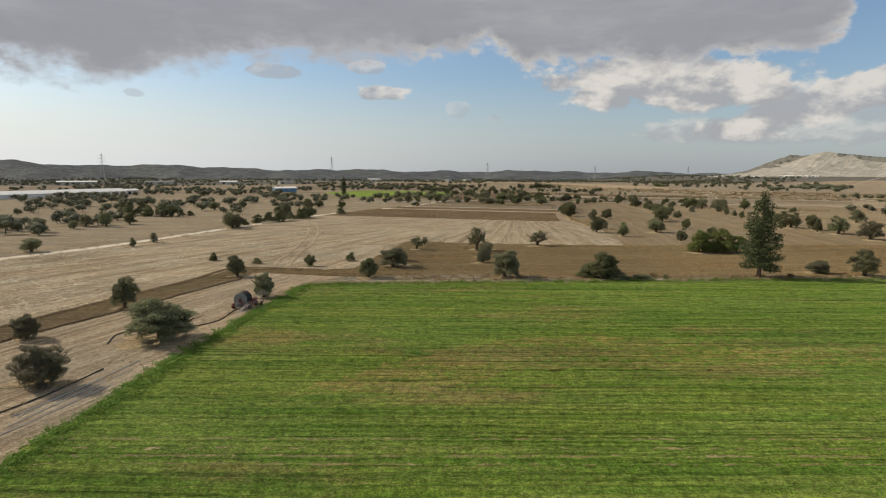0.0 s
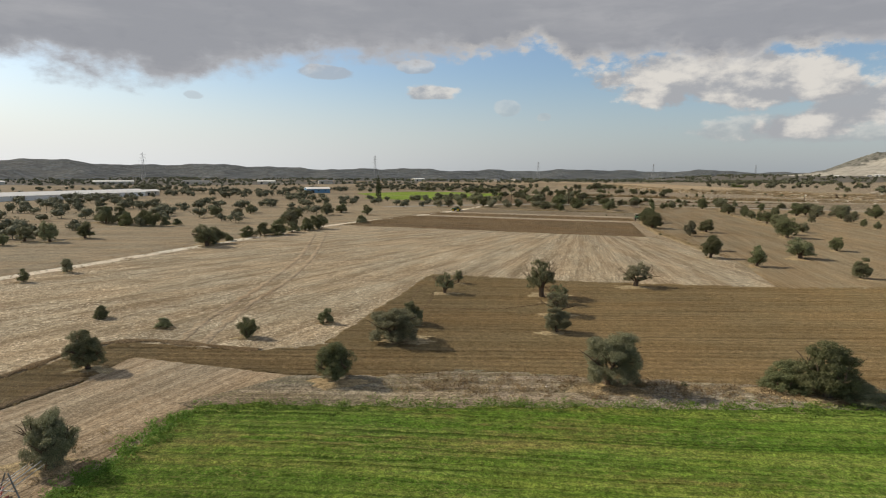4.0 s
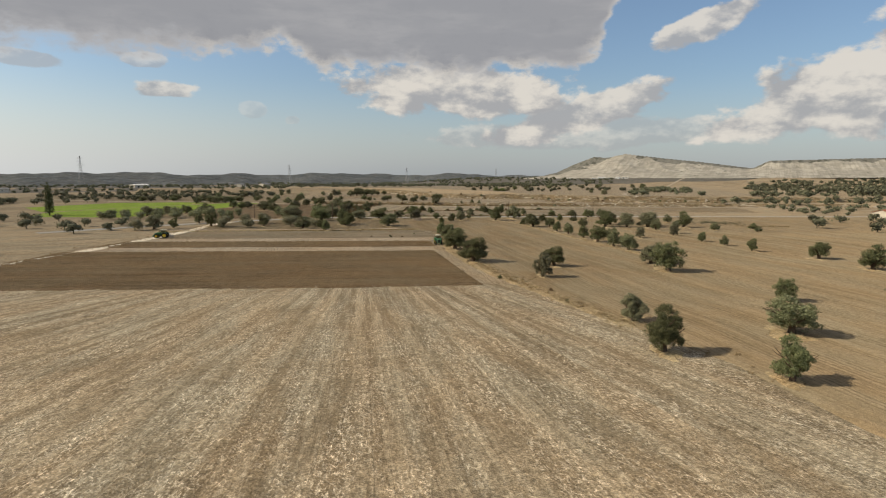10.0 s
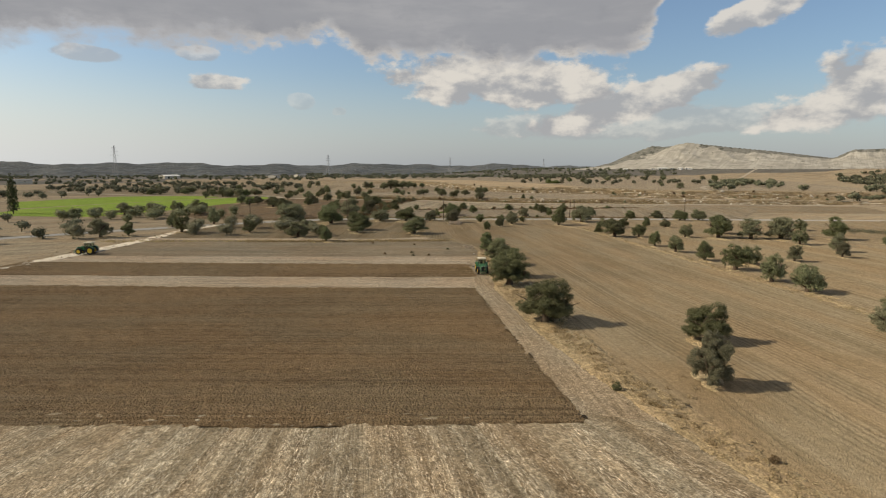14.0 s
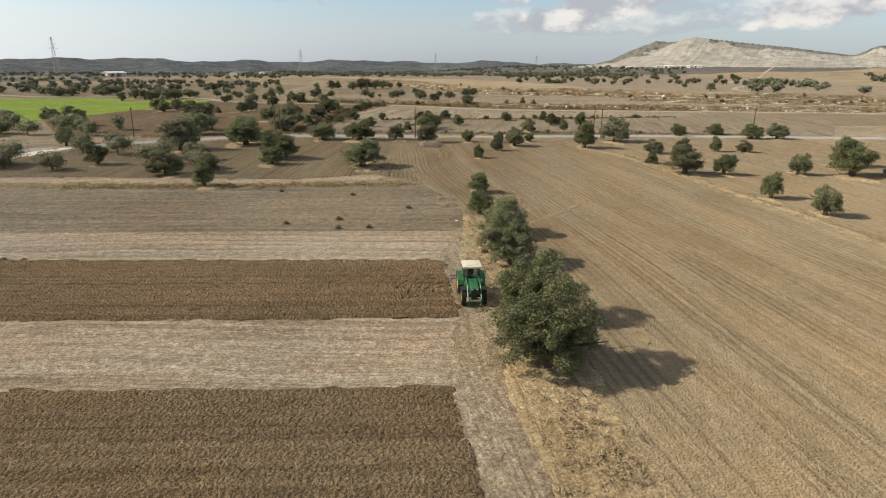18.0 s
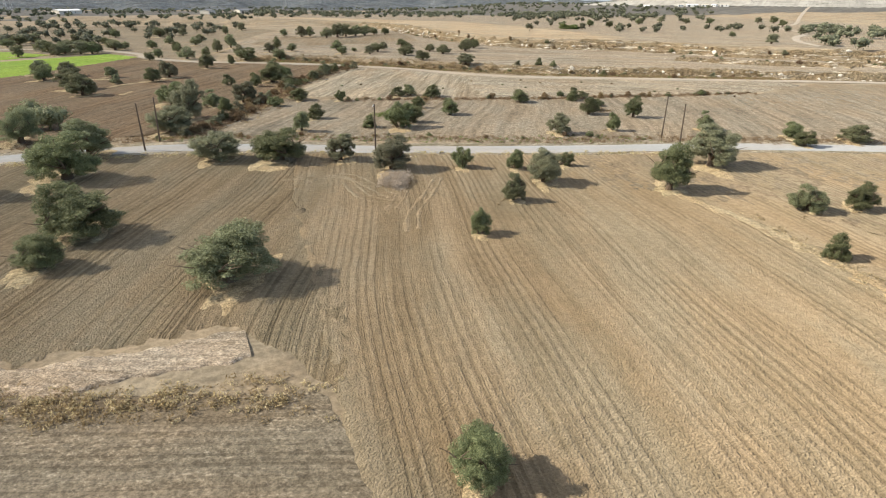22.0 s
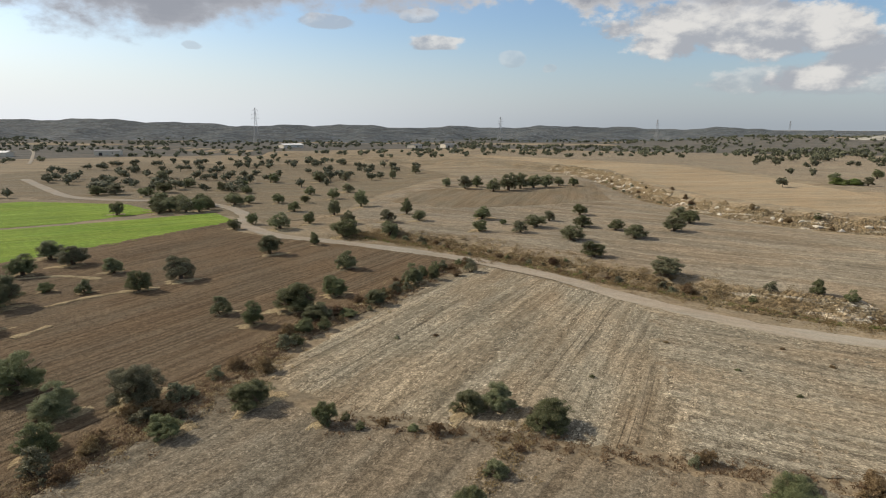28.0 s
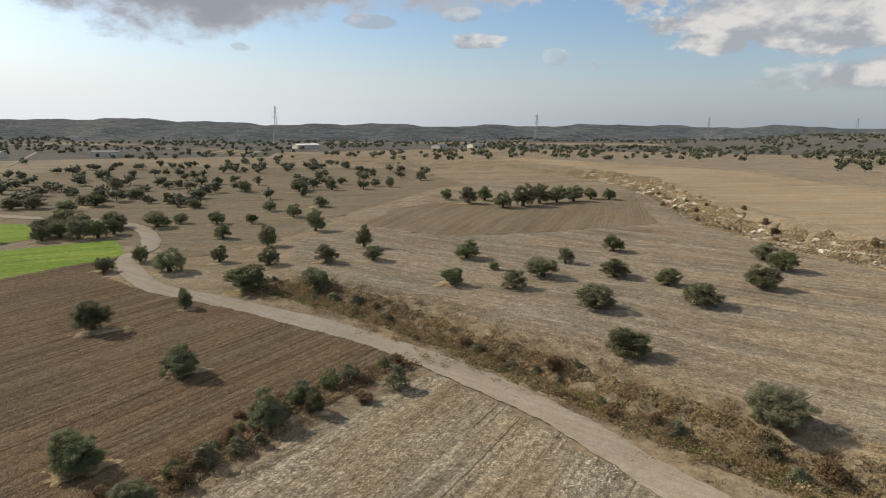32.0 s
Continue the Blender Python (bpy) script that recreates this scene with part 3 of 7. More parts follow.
def beside(x, y, line):
    """Distance to a crest line."""
    best = np.full(np.shape(x), 1e9)
    for (ax, ay, _), (bx, by, _) in zip(line, line[1:]):
        dx, dy = bx - ax, by - ay
        u = np.clip(((x - ax) * dx + (y - ay) * dy) / (dx * dx + dy * dy), 0, 1)
        best = np.minimum(best, np.hypot(x - ax - u * dx, y - ay - u * dy))
    return best


def step01(v, lo, hi):
    u = np.clip((v - lo) / (hi - lo), 0, 1)
    return u * u * (3 - 2 * u)


def wave(x, y, k, seed=0.0):
    """Cheap smooth unevenness between -1 and 1."""
    return (np.sin(x * k + seed) * np.cos(y * k * 1.3 + 1.7 * seed) + np.sin((x * 0.6 + y) * k * 1.9 + 2.1 * seed) * 0.6
            + np.sin((x - 0.7 * y) * k * 3.7 + 0.9 * seed) * 0.35) / 1.95


CHALK_CREST = [(722, 1400, 0), (752, 1362, 30), (789, 1321, 50), (800, 1290, 46), (812, 1240, 53), (860, 1190, 44), (920, 1130, 33), (989, 1081, 21), (1060, 1030, 12)]
CHALK_CREST_EAST = [(985, 1070, 18), (1003, 1043, 34), (1100, 950, 36), (1250, 850, 38), (1420, 700, 36), (1560, 560, 34)]


def land(x, y):
    x, y = np.asarray(x, float), np.asarray(y, float)
    d1 = beyond(x, y, BANK) + 1.2 * wave(x, y, 0.35, 2)
    d2 = beyond(x, y, CLIFF) + 2.0 * wave(x, y, 0.25, 5)
    ease = step01(x, 45, 85)
    far1 = 1 - step01(y, 900, 1500)
    z = 1.7 * step01(d1, 1.0, 6.5) * ease * far1
    z = z - 0.9 * np.exp(-((d1 - 0.5) / 2.2) ** 2) * ease * step01(x, 70, 110)
    z = z + 3.4 * step01(d2, 0.0, 7.0) * far1 - 1.0 * np.exp(-((d2 + 3) / 4) ** 2) * far1 * step01(x, 100, 170)
    # the plain rises gently to the foot of the chalk hills
    foot = np.minimum(beside(x, y, CHALK_CREST), beside(x, y, CHALK_CREST_EAST))
    return z + 13.5 * step01(-foot, -430, -150)


def hz(x, y):
    return float(land(x, y))


def inside(x, y, poly):
    r = np.zeros(np.shape(x), bool)
    for (ax, ay), (bx, by) in zip(poly, poly[1:] + poly[:1]):
        if ay != by:
            r ^= ((ay > y) != (by > y)) & (x < (bx - ax) * (y - ay) / (by - ay) + ax)
    return r


def sheet(name, x, y, z, keep, mat, label, category, kind="structure"):
    """A ground sheet from a bent grid, of the cells that are kept."""
    n, m = x.shape
    idx = np.arange(n * m).reshape(n, m)
    q = np.stack([idx[:-1, :-1], idx[1:, :-1], idx[1:, 1:], idx[:-1, 1:]], -1)[keep]
    used, inv = np.unique(q, return_inverse=True)
    v = np.stack([x.ravel(), y.ravel(), z.ravel()], 1)[used]
    me = bpy.data.meshes.new(name)
    f = inv.reshape(-1, 4)
    me.vertices.add(len(v))
    me.vertices.foreach_set("co", v.ravel())
    me.loops.add(f.size)
    me.loops.foreach_set("vertex_index", f.ravel().astype(np.int32))
    me.polygons.add(len(f))
    me.polygons.foreach_set("loop_start", np.arange(0, f.size, 4, dtype=np.int32))
    me.update(calc_edges=True)
    me.validate()
    me.materials.append(mat)
    for p in me.polygons:
        p.use_smooth = True
    return tagged(new(name, me), label, category, "", kind)


def field(name, poly, mat, label, angle=0.0, step=0.7, lift=0.05, ridge=0.0, rough=0.0, pitch=0.75, ragged=0.3, category="field", grow=0.7):
    """A worked field: its grid runs along the furrows; ragged margins, ridges and clods stand in the sheet itself."""
    a = radians(angle)
    ca, sa = math.cos(a), math.sin(a)
    px, py = np.array([p[0] for p in poly]), np.array([p[1] for p in poly])
    u, v = px * ca + py * sa, -px * sa + py * ca
    gu = np.arange(u.min() - 2, u.max() + 2, step * 1.6)
    gv = np.arange(v.min() - 2, v.max() + 2, step)
    gu, gv = np.meshgrid(gu, gv, indexing="ij")
    x, y = gu * ca - gv * sa, gu * sa + gv * ca
    rng = np.random.default_rng(len(name) * 7 + int(abs(poly[0][0])))
    x = x + rng.uniform(-0.42, 0.42, x.shape) * step
    y = y + rng.uniform(-0.42, 0.42, x.shape) * step
    z = land(x, y) + lift + ridge * np.sin(gv * 2 * math.pi / pitch + 1.5 * wave(x, y, 0.05, 1)) + rough * rng.uniform(-1, 1, x.shape)
    cx, cy = (x[:-1, :-1] + x[1:, 1:]) / 2, (y[:-1, :-1] + y[1:, 1:]) / 2
    jit = ragged * 0.6
    jx = ragged * 0.7 * wave(cx, cy, 0.5, 3) + rng.uniform(-jit, jit, cx.shape)
    jy = ragged * 0.7 * wave(cx, cy, 0.6, 8) + rng.uniform(-jit, jit, cx.shape)
    keep = np.zeros(cx.shape, bool)
    for ox, oy in ((grow, 0), (-grow, 0), (0, grow), (0, -grow)):
        keep |= inside(cx + jx + ox, cy + jy + oy, poly)
    # the margin runs out into the ground beside it
    full = np.zeros((x.shape[0] + 1, x.shape[1] + 1), bool)
    full[1:-1, 1:-1] = keep
    rim = ~(full[:-1, :-1] & full[1:, :-1] & full[:-1, 1:] & full[1:, 1:])
    # and keeps to its line
    rx, ry = x[rim], y[rim]
    best, nx, ny = np.full(rx.shape, 1e9), rx.copy(), ry.copy()
    for (ax, ay), (bx, by) in zip(poly, poly[1:] + poly[:1]):
        dx, dy = bx - ax, by - ay
        u = np.clip(((rx - ax) * dx + (ry - ay) * dy) / (dx * dx + dy * dy + 1e-9), 0, 1)
        qx, qy = ax + u * dx, ay + u * dy
        d = np.hypot(rx - qx, ry - qy)
        near = d < best
        best, nx, ny = np.where(near, d, best), np.where(near, qx, nx), np.where(near, qy, ny)
    out = np.where(inside(rx, ry, poly), -1.0, 1.0) / np.maximum(best, 1e-3)
    push = np.minimum(grow, 0.35) + ragged * (0.5 * wave(rx, ry, 0.9, 3) + rng.uniform(-0.35, 0.35, rx.shape))
    near = best < 2.2 * step + grow
    x[rim] = np.where(near, nx + (rx - nx) * out * push, rx)
    y[rim] = np.where(near, ny + (ry - ny) * out * push, ry)
    z = np.where(rim, land(x, y) + (-0.25 if ragged >= 0.8 else 0.02 if lift > 0.12 else 0.7 * lift), z)
    return sheet(name, x, y, z, keep, mat, label, category)


def spline(pts, n):
    """Catmull-Rom points along a way."""
    p = [Vector(q) for q in pts]
    p = [p[0] * 2 - p[1]] + p + [p[-1] * 2 - p[-2]]
    out = []
    for i in range(1, len(p) - 2):
        for k in range(n):
            t = k / n
            a, b, c, d = p[i - 1], p[i], p[i + 1], p[i + 2]
            out.append(0.5 * (2 * b + (c - a) * t + (2 * a - 5 * b + 4 * c - d) * t * t + (3 * b - a - 3 * c + d) * t ** 3))
    out.append(p[-2])
    return out


def road(name, pts, width, mat, label, lift=0.1, ragged=0.25, cross=9, category="road", rough=0.0):
    way = spline(pts, 24)
    way = np.array([tuple(p) for p in way])
    tan = np.gradient(way, axis=0)
    tan /= np.linalg.norm(tan, axis=1)[:, None] + 1e-9
    s = np.linspace(-1, 1, cross)
    half = width / 2 + ragged * wave(way[:, 0], way[:, 1], 0.8, 3)
    x = way[:, 0:1] - tan[:, 1:2] * s[None] * half[:, None]
    y = way[:, 1:2] + tan[:, 0:1] * s[None] * half[:, None]
    z = land(x, y) + lift + 0.06 * (1 - s[None] ** 2) - 0.10 * (np.abs(s[None]) > 0.95) - 0.05 * np.exp(-((np.abs(s[None]) - 0.45) / 0.12) ** 2)
    if rough:
        r = np.random.default_rng(len(pts))
        z = z + rough * (1 - s[None] ** 4) * (0.9 * wave(x, y, 0.5, 4) + 0.6 * wave(x, y, 1.4, 7) + r.uniform(-0.5, 0.5, x.shape))
        z = z - (0.5 + lift) * step01(np.abs(s[None]), 0.82, 1.0)
    return sheet(name, x, y, z, np.ones((x.shape[0] - 1, cross - 1), bool), mat, label, category)


# ---- ground and fields ----
gx = np.unique(np.concatenate([np.linspace(-4400, -400, 24), np.linspace(-400, -130, 28), np.arange(-130, 340, 2.2), np.linspace(340, 700, 40), np.linspace(700, 4400, 22)]))
gy = np.unique(np.concatenate([np.linspace(-1500, -60, 14), np.arange(-60, 480, 6), np.arange(480, 860, 2.2), np.linspace(860, 1300, 30), np.linspace(1300, 4600, 22)]))
GX, GY = np.meshgrid(gx, gy, indexing="ij")
sheet("ground", GX, GY, land(GX, GY) + 0.0, np.ones((len(gx) - 1, len(gy) - 1), bool), M_base, "dry tan plain of bare soil and parched grass reaching to the hills", "ground")

field("field_far_plain", [(-900, 700), (-420, 800), (-230, 930), (-100, 1010), (60, 1150), (300, 1040), (800, 900), (1500, 1300), (900, 2200), (-1400, 2200)], M_plain_shaded, "grey-brown far plain with scattered scrub, coloured dark as under cloud shadow", 0, 14, 0.08, 0, 0.0, ragged=6)
field("field_beyond", [(-4300, 2050), (4300, 2050), (4300, 4500), (-4300, 4500)], M_scrub_hazed, "land beyond the ridge, coloured dull blue-grey for distance haze", 0, 90, 0.3, ragged=0.0)
field("field_west", [(-420, 190), (-115, 140), (-62, 292), (-10, 404), (-60, 470), (-420, 470)], M_far, "dry yellow-tan field with old trees beside the white track", 20, 3.0, 0.05, ragged=1.5)
field("field_stubble", [(-150, 70), (-112, 130), (-95, 172), (-80, 222), (-58, 295), (7, 276.5), (54, 264), (60.5, 260), (61.5, 207), (55, 176), (20, 178), (-11, 184), (-20, 132), (-27, 129.5), (-46, 131.5), (-51, 114), (-62, 80), (-80, 30)],
      M_stub, "pale harvested stubble field with streaks of straw", 78, 0.7, 0.09, 0.015, 0.035, 1.4, 0.35)
field("field_near_lane", [(-80, -40), (-66, 40), (-57, 73), (-51, 89), (-41, 118), (-41, 126), (-20, 121), (-26, 113), (-28, 112), (-33, 52), (-36, 0), (-40, -60)],
      M_lane, "bare pale-brown soil lane beside the green field", 75, 0.9, 0.05, 0, 0.02)
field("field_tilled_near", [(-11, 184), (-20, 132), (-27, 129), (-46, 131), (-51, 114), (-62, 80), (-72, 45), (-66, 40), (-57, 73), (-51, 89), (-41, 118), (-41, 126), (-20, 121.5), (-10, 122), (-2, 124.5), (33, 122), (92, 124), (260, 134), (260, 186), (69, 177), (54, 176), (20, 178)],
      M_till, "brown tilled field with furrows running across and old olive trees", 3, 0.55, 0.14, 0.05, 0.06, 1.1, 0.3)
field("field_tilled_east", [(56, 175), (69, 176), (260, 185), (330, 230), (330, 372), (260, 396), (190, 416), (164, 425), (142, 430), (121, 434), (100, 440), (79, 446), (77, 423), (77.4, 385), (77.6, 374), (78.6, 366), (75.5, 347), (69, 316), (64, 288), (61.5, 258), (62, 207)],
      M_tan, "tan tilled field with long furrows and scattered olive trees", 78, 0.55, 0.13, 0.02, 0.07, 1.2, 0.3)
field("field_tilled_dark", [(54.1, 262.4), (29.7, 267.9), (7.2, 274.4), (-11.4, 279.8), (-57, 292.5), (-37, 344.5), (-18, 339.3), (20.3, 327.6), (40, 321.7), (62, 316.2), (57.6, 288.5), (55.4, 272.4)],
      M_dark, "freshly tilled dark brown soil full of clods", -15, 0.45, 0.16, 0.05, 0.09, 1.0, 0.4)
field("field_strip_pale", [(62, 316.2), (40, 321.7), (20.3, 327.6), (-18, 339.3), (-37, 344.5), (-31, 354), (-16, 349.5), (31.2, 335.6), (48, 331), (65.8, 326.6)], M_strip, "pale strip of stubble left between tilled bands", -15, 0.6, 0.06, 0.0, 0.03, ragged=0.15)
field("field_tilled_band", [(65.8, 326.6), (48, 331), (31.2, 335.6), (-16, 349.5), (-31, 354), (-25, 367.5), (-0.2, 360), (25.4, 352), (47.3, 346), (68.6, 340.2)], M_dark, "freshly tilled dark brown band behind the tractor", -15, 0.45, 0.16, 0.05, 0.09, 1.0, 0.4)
field("field_strip_pale_far", [(68.6, 340.2), (47.3, 346), (25.4, 352), (-0.2, 360), (-25, 367.5), (-20, 375.5), (21.4, 363.6), (46.7, 357.3), (73, 350.7)], M_strip, "pale worked strip of stubble beyond the tilled band", -15, 0.7, 0.06, 0.0, 0.03, ragged=0.2)
field("field_dusty", [(73, 350.7), (46.7, 357.3), (21.4, 363.6), (-20, 375.5), (-8, 405), (8, 401), (30, 391.5), (45, 387.5), (62, 384), (76, 380.5), (77.5, 374), (79, 366), (76, 355)], M_dusty, "dusty grey-brown stubble up to the low berm", -15, 0.8, 0.05, 0.0, 0.03, ragged=0.3)
field("field_headland", [(54.1, 262.4), (57.6, 288.5), (62, 316.2), (65.8, 326.6), (68.6, 340.2), (73, 350.7), (75, 352), (71, 341), (68, 322), (65.5, 314), (61.5, 288), (60.5, 272), (60.5, 258)],
      M_head, "pale wheel-worn headland beside the row of trees", 80, 0.5, 0.055, 0.0, 0.02, ragged=0.5)
field("field_tree_row", [(60.5, 258), (60.5, 272), (61.5, 288), (65.5, 314), (68, 322), (71, 341), (75.5, 353), (77, 358), (80.5, 357), (79, 352), (74.5, 338), (71.5, 316), (68, 292), (64.5, 276), (64, 258), (63, 225), (60.5, 225)],
      M_dryg, "strip of yellow dry grass under the row of trees", 80, 0.5, 0.14, 0.0, 0.06, ragged=0.3)
field("field_orchard", [(-8, 407), (20, 401), (40, 394.5), (55.5, 389.6), (70.8, 390.6), (75.2, 383.5), (78.5, 376), (80, 390), (77, 423), (79, 446), (56, 452), (34, 450), (14, 444), (3, 432)], M_orch, "pale tilled soil with old trees beside the road", 78, 0.8, 0.10, 0.03, 0.04, 1.3, 0.8)
field("field_east_grove", [(121, 434), (142, 430), (190, 416), (330, 372), (330, 300), (180, 330), (133, 402), (118, 415)], M_tan2, "pale tilled ground under scattered olive trees", 30, 1.2, 0.12, 0.0, 0.04, ragged=1.0)
field("field_verge_green", [(-28, 112.5), (30, 116), (92, 119), (260, 125), (260, 134), (92, 124), (33, 122), (-2, 124.5), (-10, 122), (-20, 121)], M_verge, "strip of dry weeds and rubble along the green field", 3, 0.6, 0.10, 0.0, 0.06, ragged=0.35)
field("field_green", [(-25.8, 112.4), (25, 115.5), (92, 118.5), (260, 124), (260, -110), (-44, -110), (-36, 0), (-33.5, 45), (-32.5, 60)], M_green, "lush green crop in close rows with yellowing patches", 0, 0.6, 0.22, 0.07, 0.07, 1.5, 0.25)
field("field_roadside", [(20, 457), (56, 460), (80, 455), (100, 449.5), (121, 443), (142, 438.5), (165, 433), (210, 418), (270, 470), (230, 490), (206, 484), (151, 487), (113, 494), (92, 499), (80, 505), (70, 480), (60, 462)],
      M_stub2, "dry grey-tan fallow field with faint curved harvest lines", 64, 0.8, 0.10, 0.03, 0.04, 2.2, 0.8)
field("field_stubble_far", [(81, 508), (92, 500.5), (113, 496), (151, 489), (206, 486), (230, 492), (234, 503), (163, 529), (150, 537), (132, 550), (110, 571), (97, 551)], M_stub3, "pale grey stubble field along the dirt road", 67, 0.8, 0.10, 0.03, 0.04, 2.0, 0.8)
field("field_stubble_road", [(128, 493), (151, 489), (206, 486), (230, 492), (234, 503), (163, 529), (150, 536), (138, 545)], M_stub4, "pale grey stubble with harvest lines along the dirt road", -20, 0.8, 0.14, 0.03, 0.04, 2.0, 2.6)
field("field_fallow_tan", [(165, 470), (300, 420), (330, 465), (240, 500), (206, 484)], M_tan2, "smooth tan bare field corner", 20, 2, 0.09, ragged=1.0)
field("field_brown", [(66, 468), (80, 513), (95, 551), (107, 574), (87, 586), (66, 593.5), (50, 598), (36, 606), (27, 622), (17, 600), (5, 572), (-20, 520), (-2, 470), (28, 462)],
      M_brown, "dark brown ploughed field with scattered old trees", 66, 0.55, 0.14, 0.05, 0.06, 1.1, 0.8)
field("field_wheat", [(11, 577), (27, 624), (13, 640), (-19, 611), (-60, 580), (-90, 545), (-92, 508), (-45, 490), (-16, 530)], M_wheat, "bright yellow-green young crop field", 35, 1.2, 0.10, 0.02, 0.04, 1.6, 0.6)
field("field_wheat_upper", [(-23, 614), (-8, 640), (-30, 657), (-75, 660), (-118, 606), (-94, 550), (-62, 583)], M_wheat, "bright yellow-green young crop behind the ditch", 35, 1.4, 0.10, 0.02, 0.04, 1.6, 0.6)
field("field_upper", [(76, 608), (105, 593), (122, 578.5), (141, 564.5), (167, 546), (238, 516.5), (328, 483), (300, 540), (262, 566), (238, 598), (205, 613), (186, 636), (172, 680), (167, 780), (100, 795), (64, 690), (60, 640)],
      M_upper, "pale dry field on the low terrace with scattered olive trees", -26, 1.0, 0.05, 0.0, 0.05, ragged=1.0)
field("field_upper_brown", [(70, 665), (98, 650), (125, 660), (160, 680), (165, 760), (120, 712), (92, 722), (74, 700)], M_tan2, "tan-brown worked plot on the terrace", 20, 1.2, 0.12, 0.0, 0.05, ragged=1.0)
field("field_plateau", [(178, 795), (184, 695), (198, 652), (216, 632), (246, 618), (256, 640), (262, 690), (258, 760), (236, 850), (150, 925), (60, 980), (150, 850)], M_plat, "wide smooth tan field above the chalky step", 10, 3.0, 0.06, 0.0, 0.06, ragged=1.5)
field("field_plateau_stubble", [(246, 616), (275, 585), (310, 556), (420, 520), (500, 640), (620, 820), (560, 1000), (330, 1060), (60, 1000), (152, 926), (238, 851), (260, 760), (264, 690), (258, 640)], M_upper, "grey-olive stubble beyond the tan field, reaching to the quarry", 12, 3.0, 0.07, 0.0, 0.05, ragged=1.5)
field("field_olive_plain", [(28, 628), (40, 618), (58, 640), (62, 690), (90, 790), (40, 900), (-160, 880), (-200, 700), (-70, 665)], M_grove, "dry tan ground under an open olive grove", 30, 2.2, 0.05, 0.0, 0.05, ragged=1.5)

field("field_green_thin", [(-15, 57), (-4, 55), (10, 63), (34, 63.5), (70, 66), (110, 70), (110, 76), (70, 73), (34, 74.5), (18, 77), (6, 75), (-6, 66)], M_green_thin, "thin yellow-brown patch in the green crop", 0, 0.6, 0.245, 0.05, 0.07, 1.5, 1.4)
field("field_green_thin", [(-38, -40), (200, -40), (200, 33), (60, 36), (20, 32), (-10, 38), (-34, 30)], M_green_thin, "thinner yellowish part of the green crop", 0, 1.2, 0.245, 0.05, 0.07, 1.5, 2.0)
for y0 in (41.2, 42.5, 43.8, 45.4):
    field("field_wheel_track", [(-33, y0 - 0.2), (200, y0 - 0.3), (200, y0 + 0.3), (-33, y0 + 0.3)], M_tram, "trodden yellowish wheel track through the green crop", 0, 0.3, 0.31, 0, 0.03, ragged=0.1, grow=0.0)

TRACK = [(-135, 90), (-110, 140), (-95.5, 171), (-80.5, 222), (-60, 290), (-29, 352), (-9, 400), (2, 434), (12, 448)]
ROAD = [(-60, 410), (-20, 432), (18, 448), (36, 453.5), (56, 455), (68, 453), (80, 449.6), (92, 445.6), (104.5, 442.2), (119, 438.8), (132, 436.4), (147, 433.8), (163, 429.6), (190, 420.5), (260, 397), (330, 374), (480, 330)]
LANE = [(480, 420), (330, 470), (234, 505), (163, 528.5), (149, 536), (135.8, 547.6), (124.5, 560.6), (112, 571), (100, 579), (87, 585.5), (67, 594), (51, 600), (38, 611.5), (30, 622), (27.5, 633), (18, 647), (8, 657), (-4, 664), (-20, 669), (-40, 668.5), (-68, 677), (-110, 714), (-144, 746)]
road("road_track", TRACK, 4.6, M_track, "whitish dirt farm track along the stubble field", 0.10, 0.35)
road("verge_road", ROAD, 11.5, M_verge, "weedy grey-brown verge along the farm road", 0.045, 0.9, 11, "verge", 0.02)
road("road_concrete", ROAD, 5.4, M_road, "narrow pale concrete farm road", 0.12, 0.12)
road("road_dirt", LANE, 4.5, M_dirt, "grey-beige dirt road curving between fields", 0.24, 0.4)
road("road_far_track", [(-231, 857), (-269, 907), (-371, 1036), (-437, 1105)], 2.6, M_dirt, "pale dirt track far across the plain", 0.3, 0.3)
road("bank_scrub", BANK[2:], 9.0, M_bank, "brown scrubby bank between dirt road and terrace", 0.12, 1.2, 17, "bank", 0.25)
road("step_scrub", CLIFF[1:], 13.0, M_step, "brown scrubby chalk step below the plateau", 0.35, 2.5, 25, "bank", 0.6)
road("bank_chalk", [(150, 551), (175, 538), (205, 527), (237, 514), (285, 497), (330, 480), (420, 442)], 8.5, M_step, "pale eroded chalk face in the bank above the dirt road", 0.4, 2.0, 21, "bank", 0.55)
road("gully_chalk", [(236, 560), (250, 545), (268, 532), (300, 520), (345, 498)], 16, M_step, "eroded chalk gully between the terraces", 0.4, 4.0, 25, "bank", 0.8)
road("road_chalk", [(316, 566), (333, 595), (361, 625), (408, 665), (455, 738), (527, 790), (730, 975), (1244, 1400)], 3.6, M_dirt, "whitish chalk track towards the quarry hill", 0.2, 0.5)

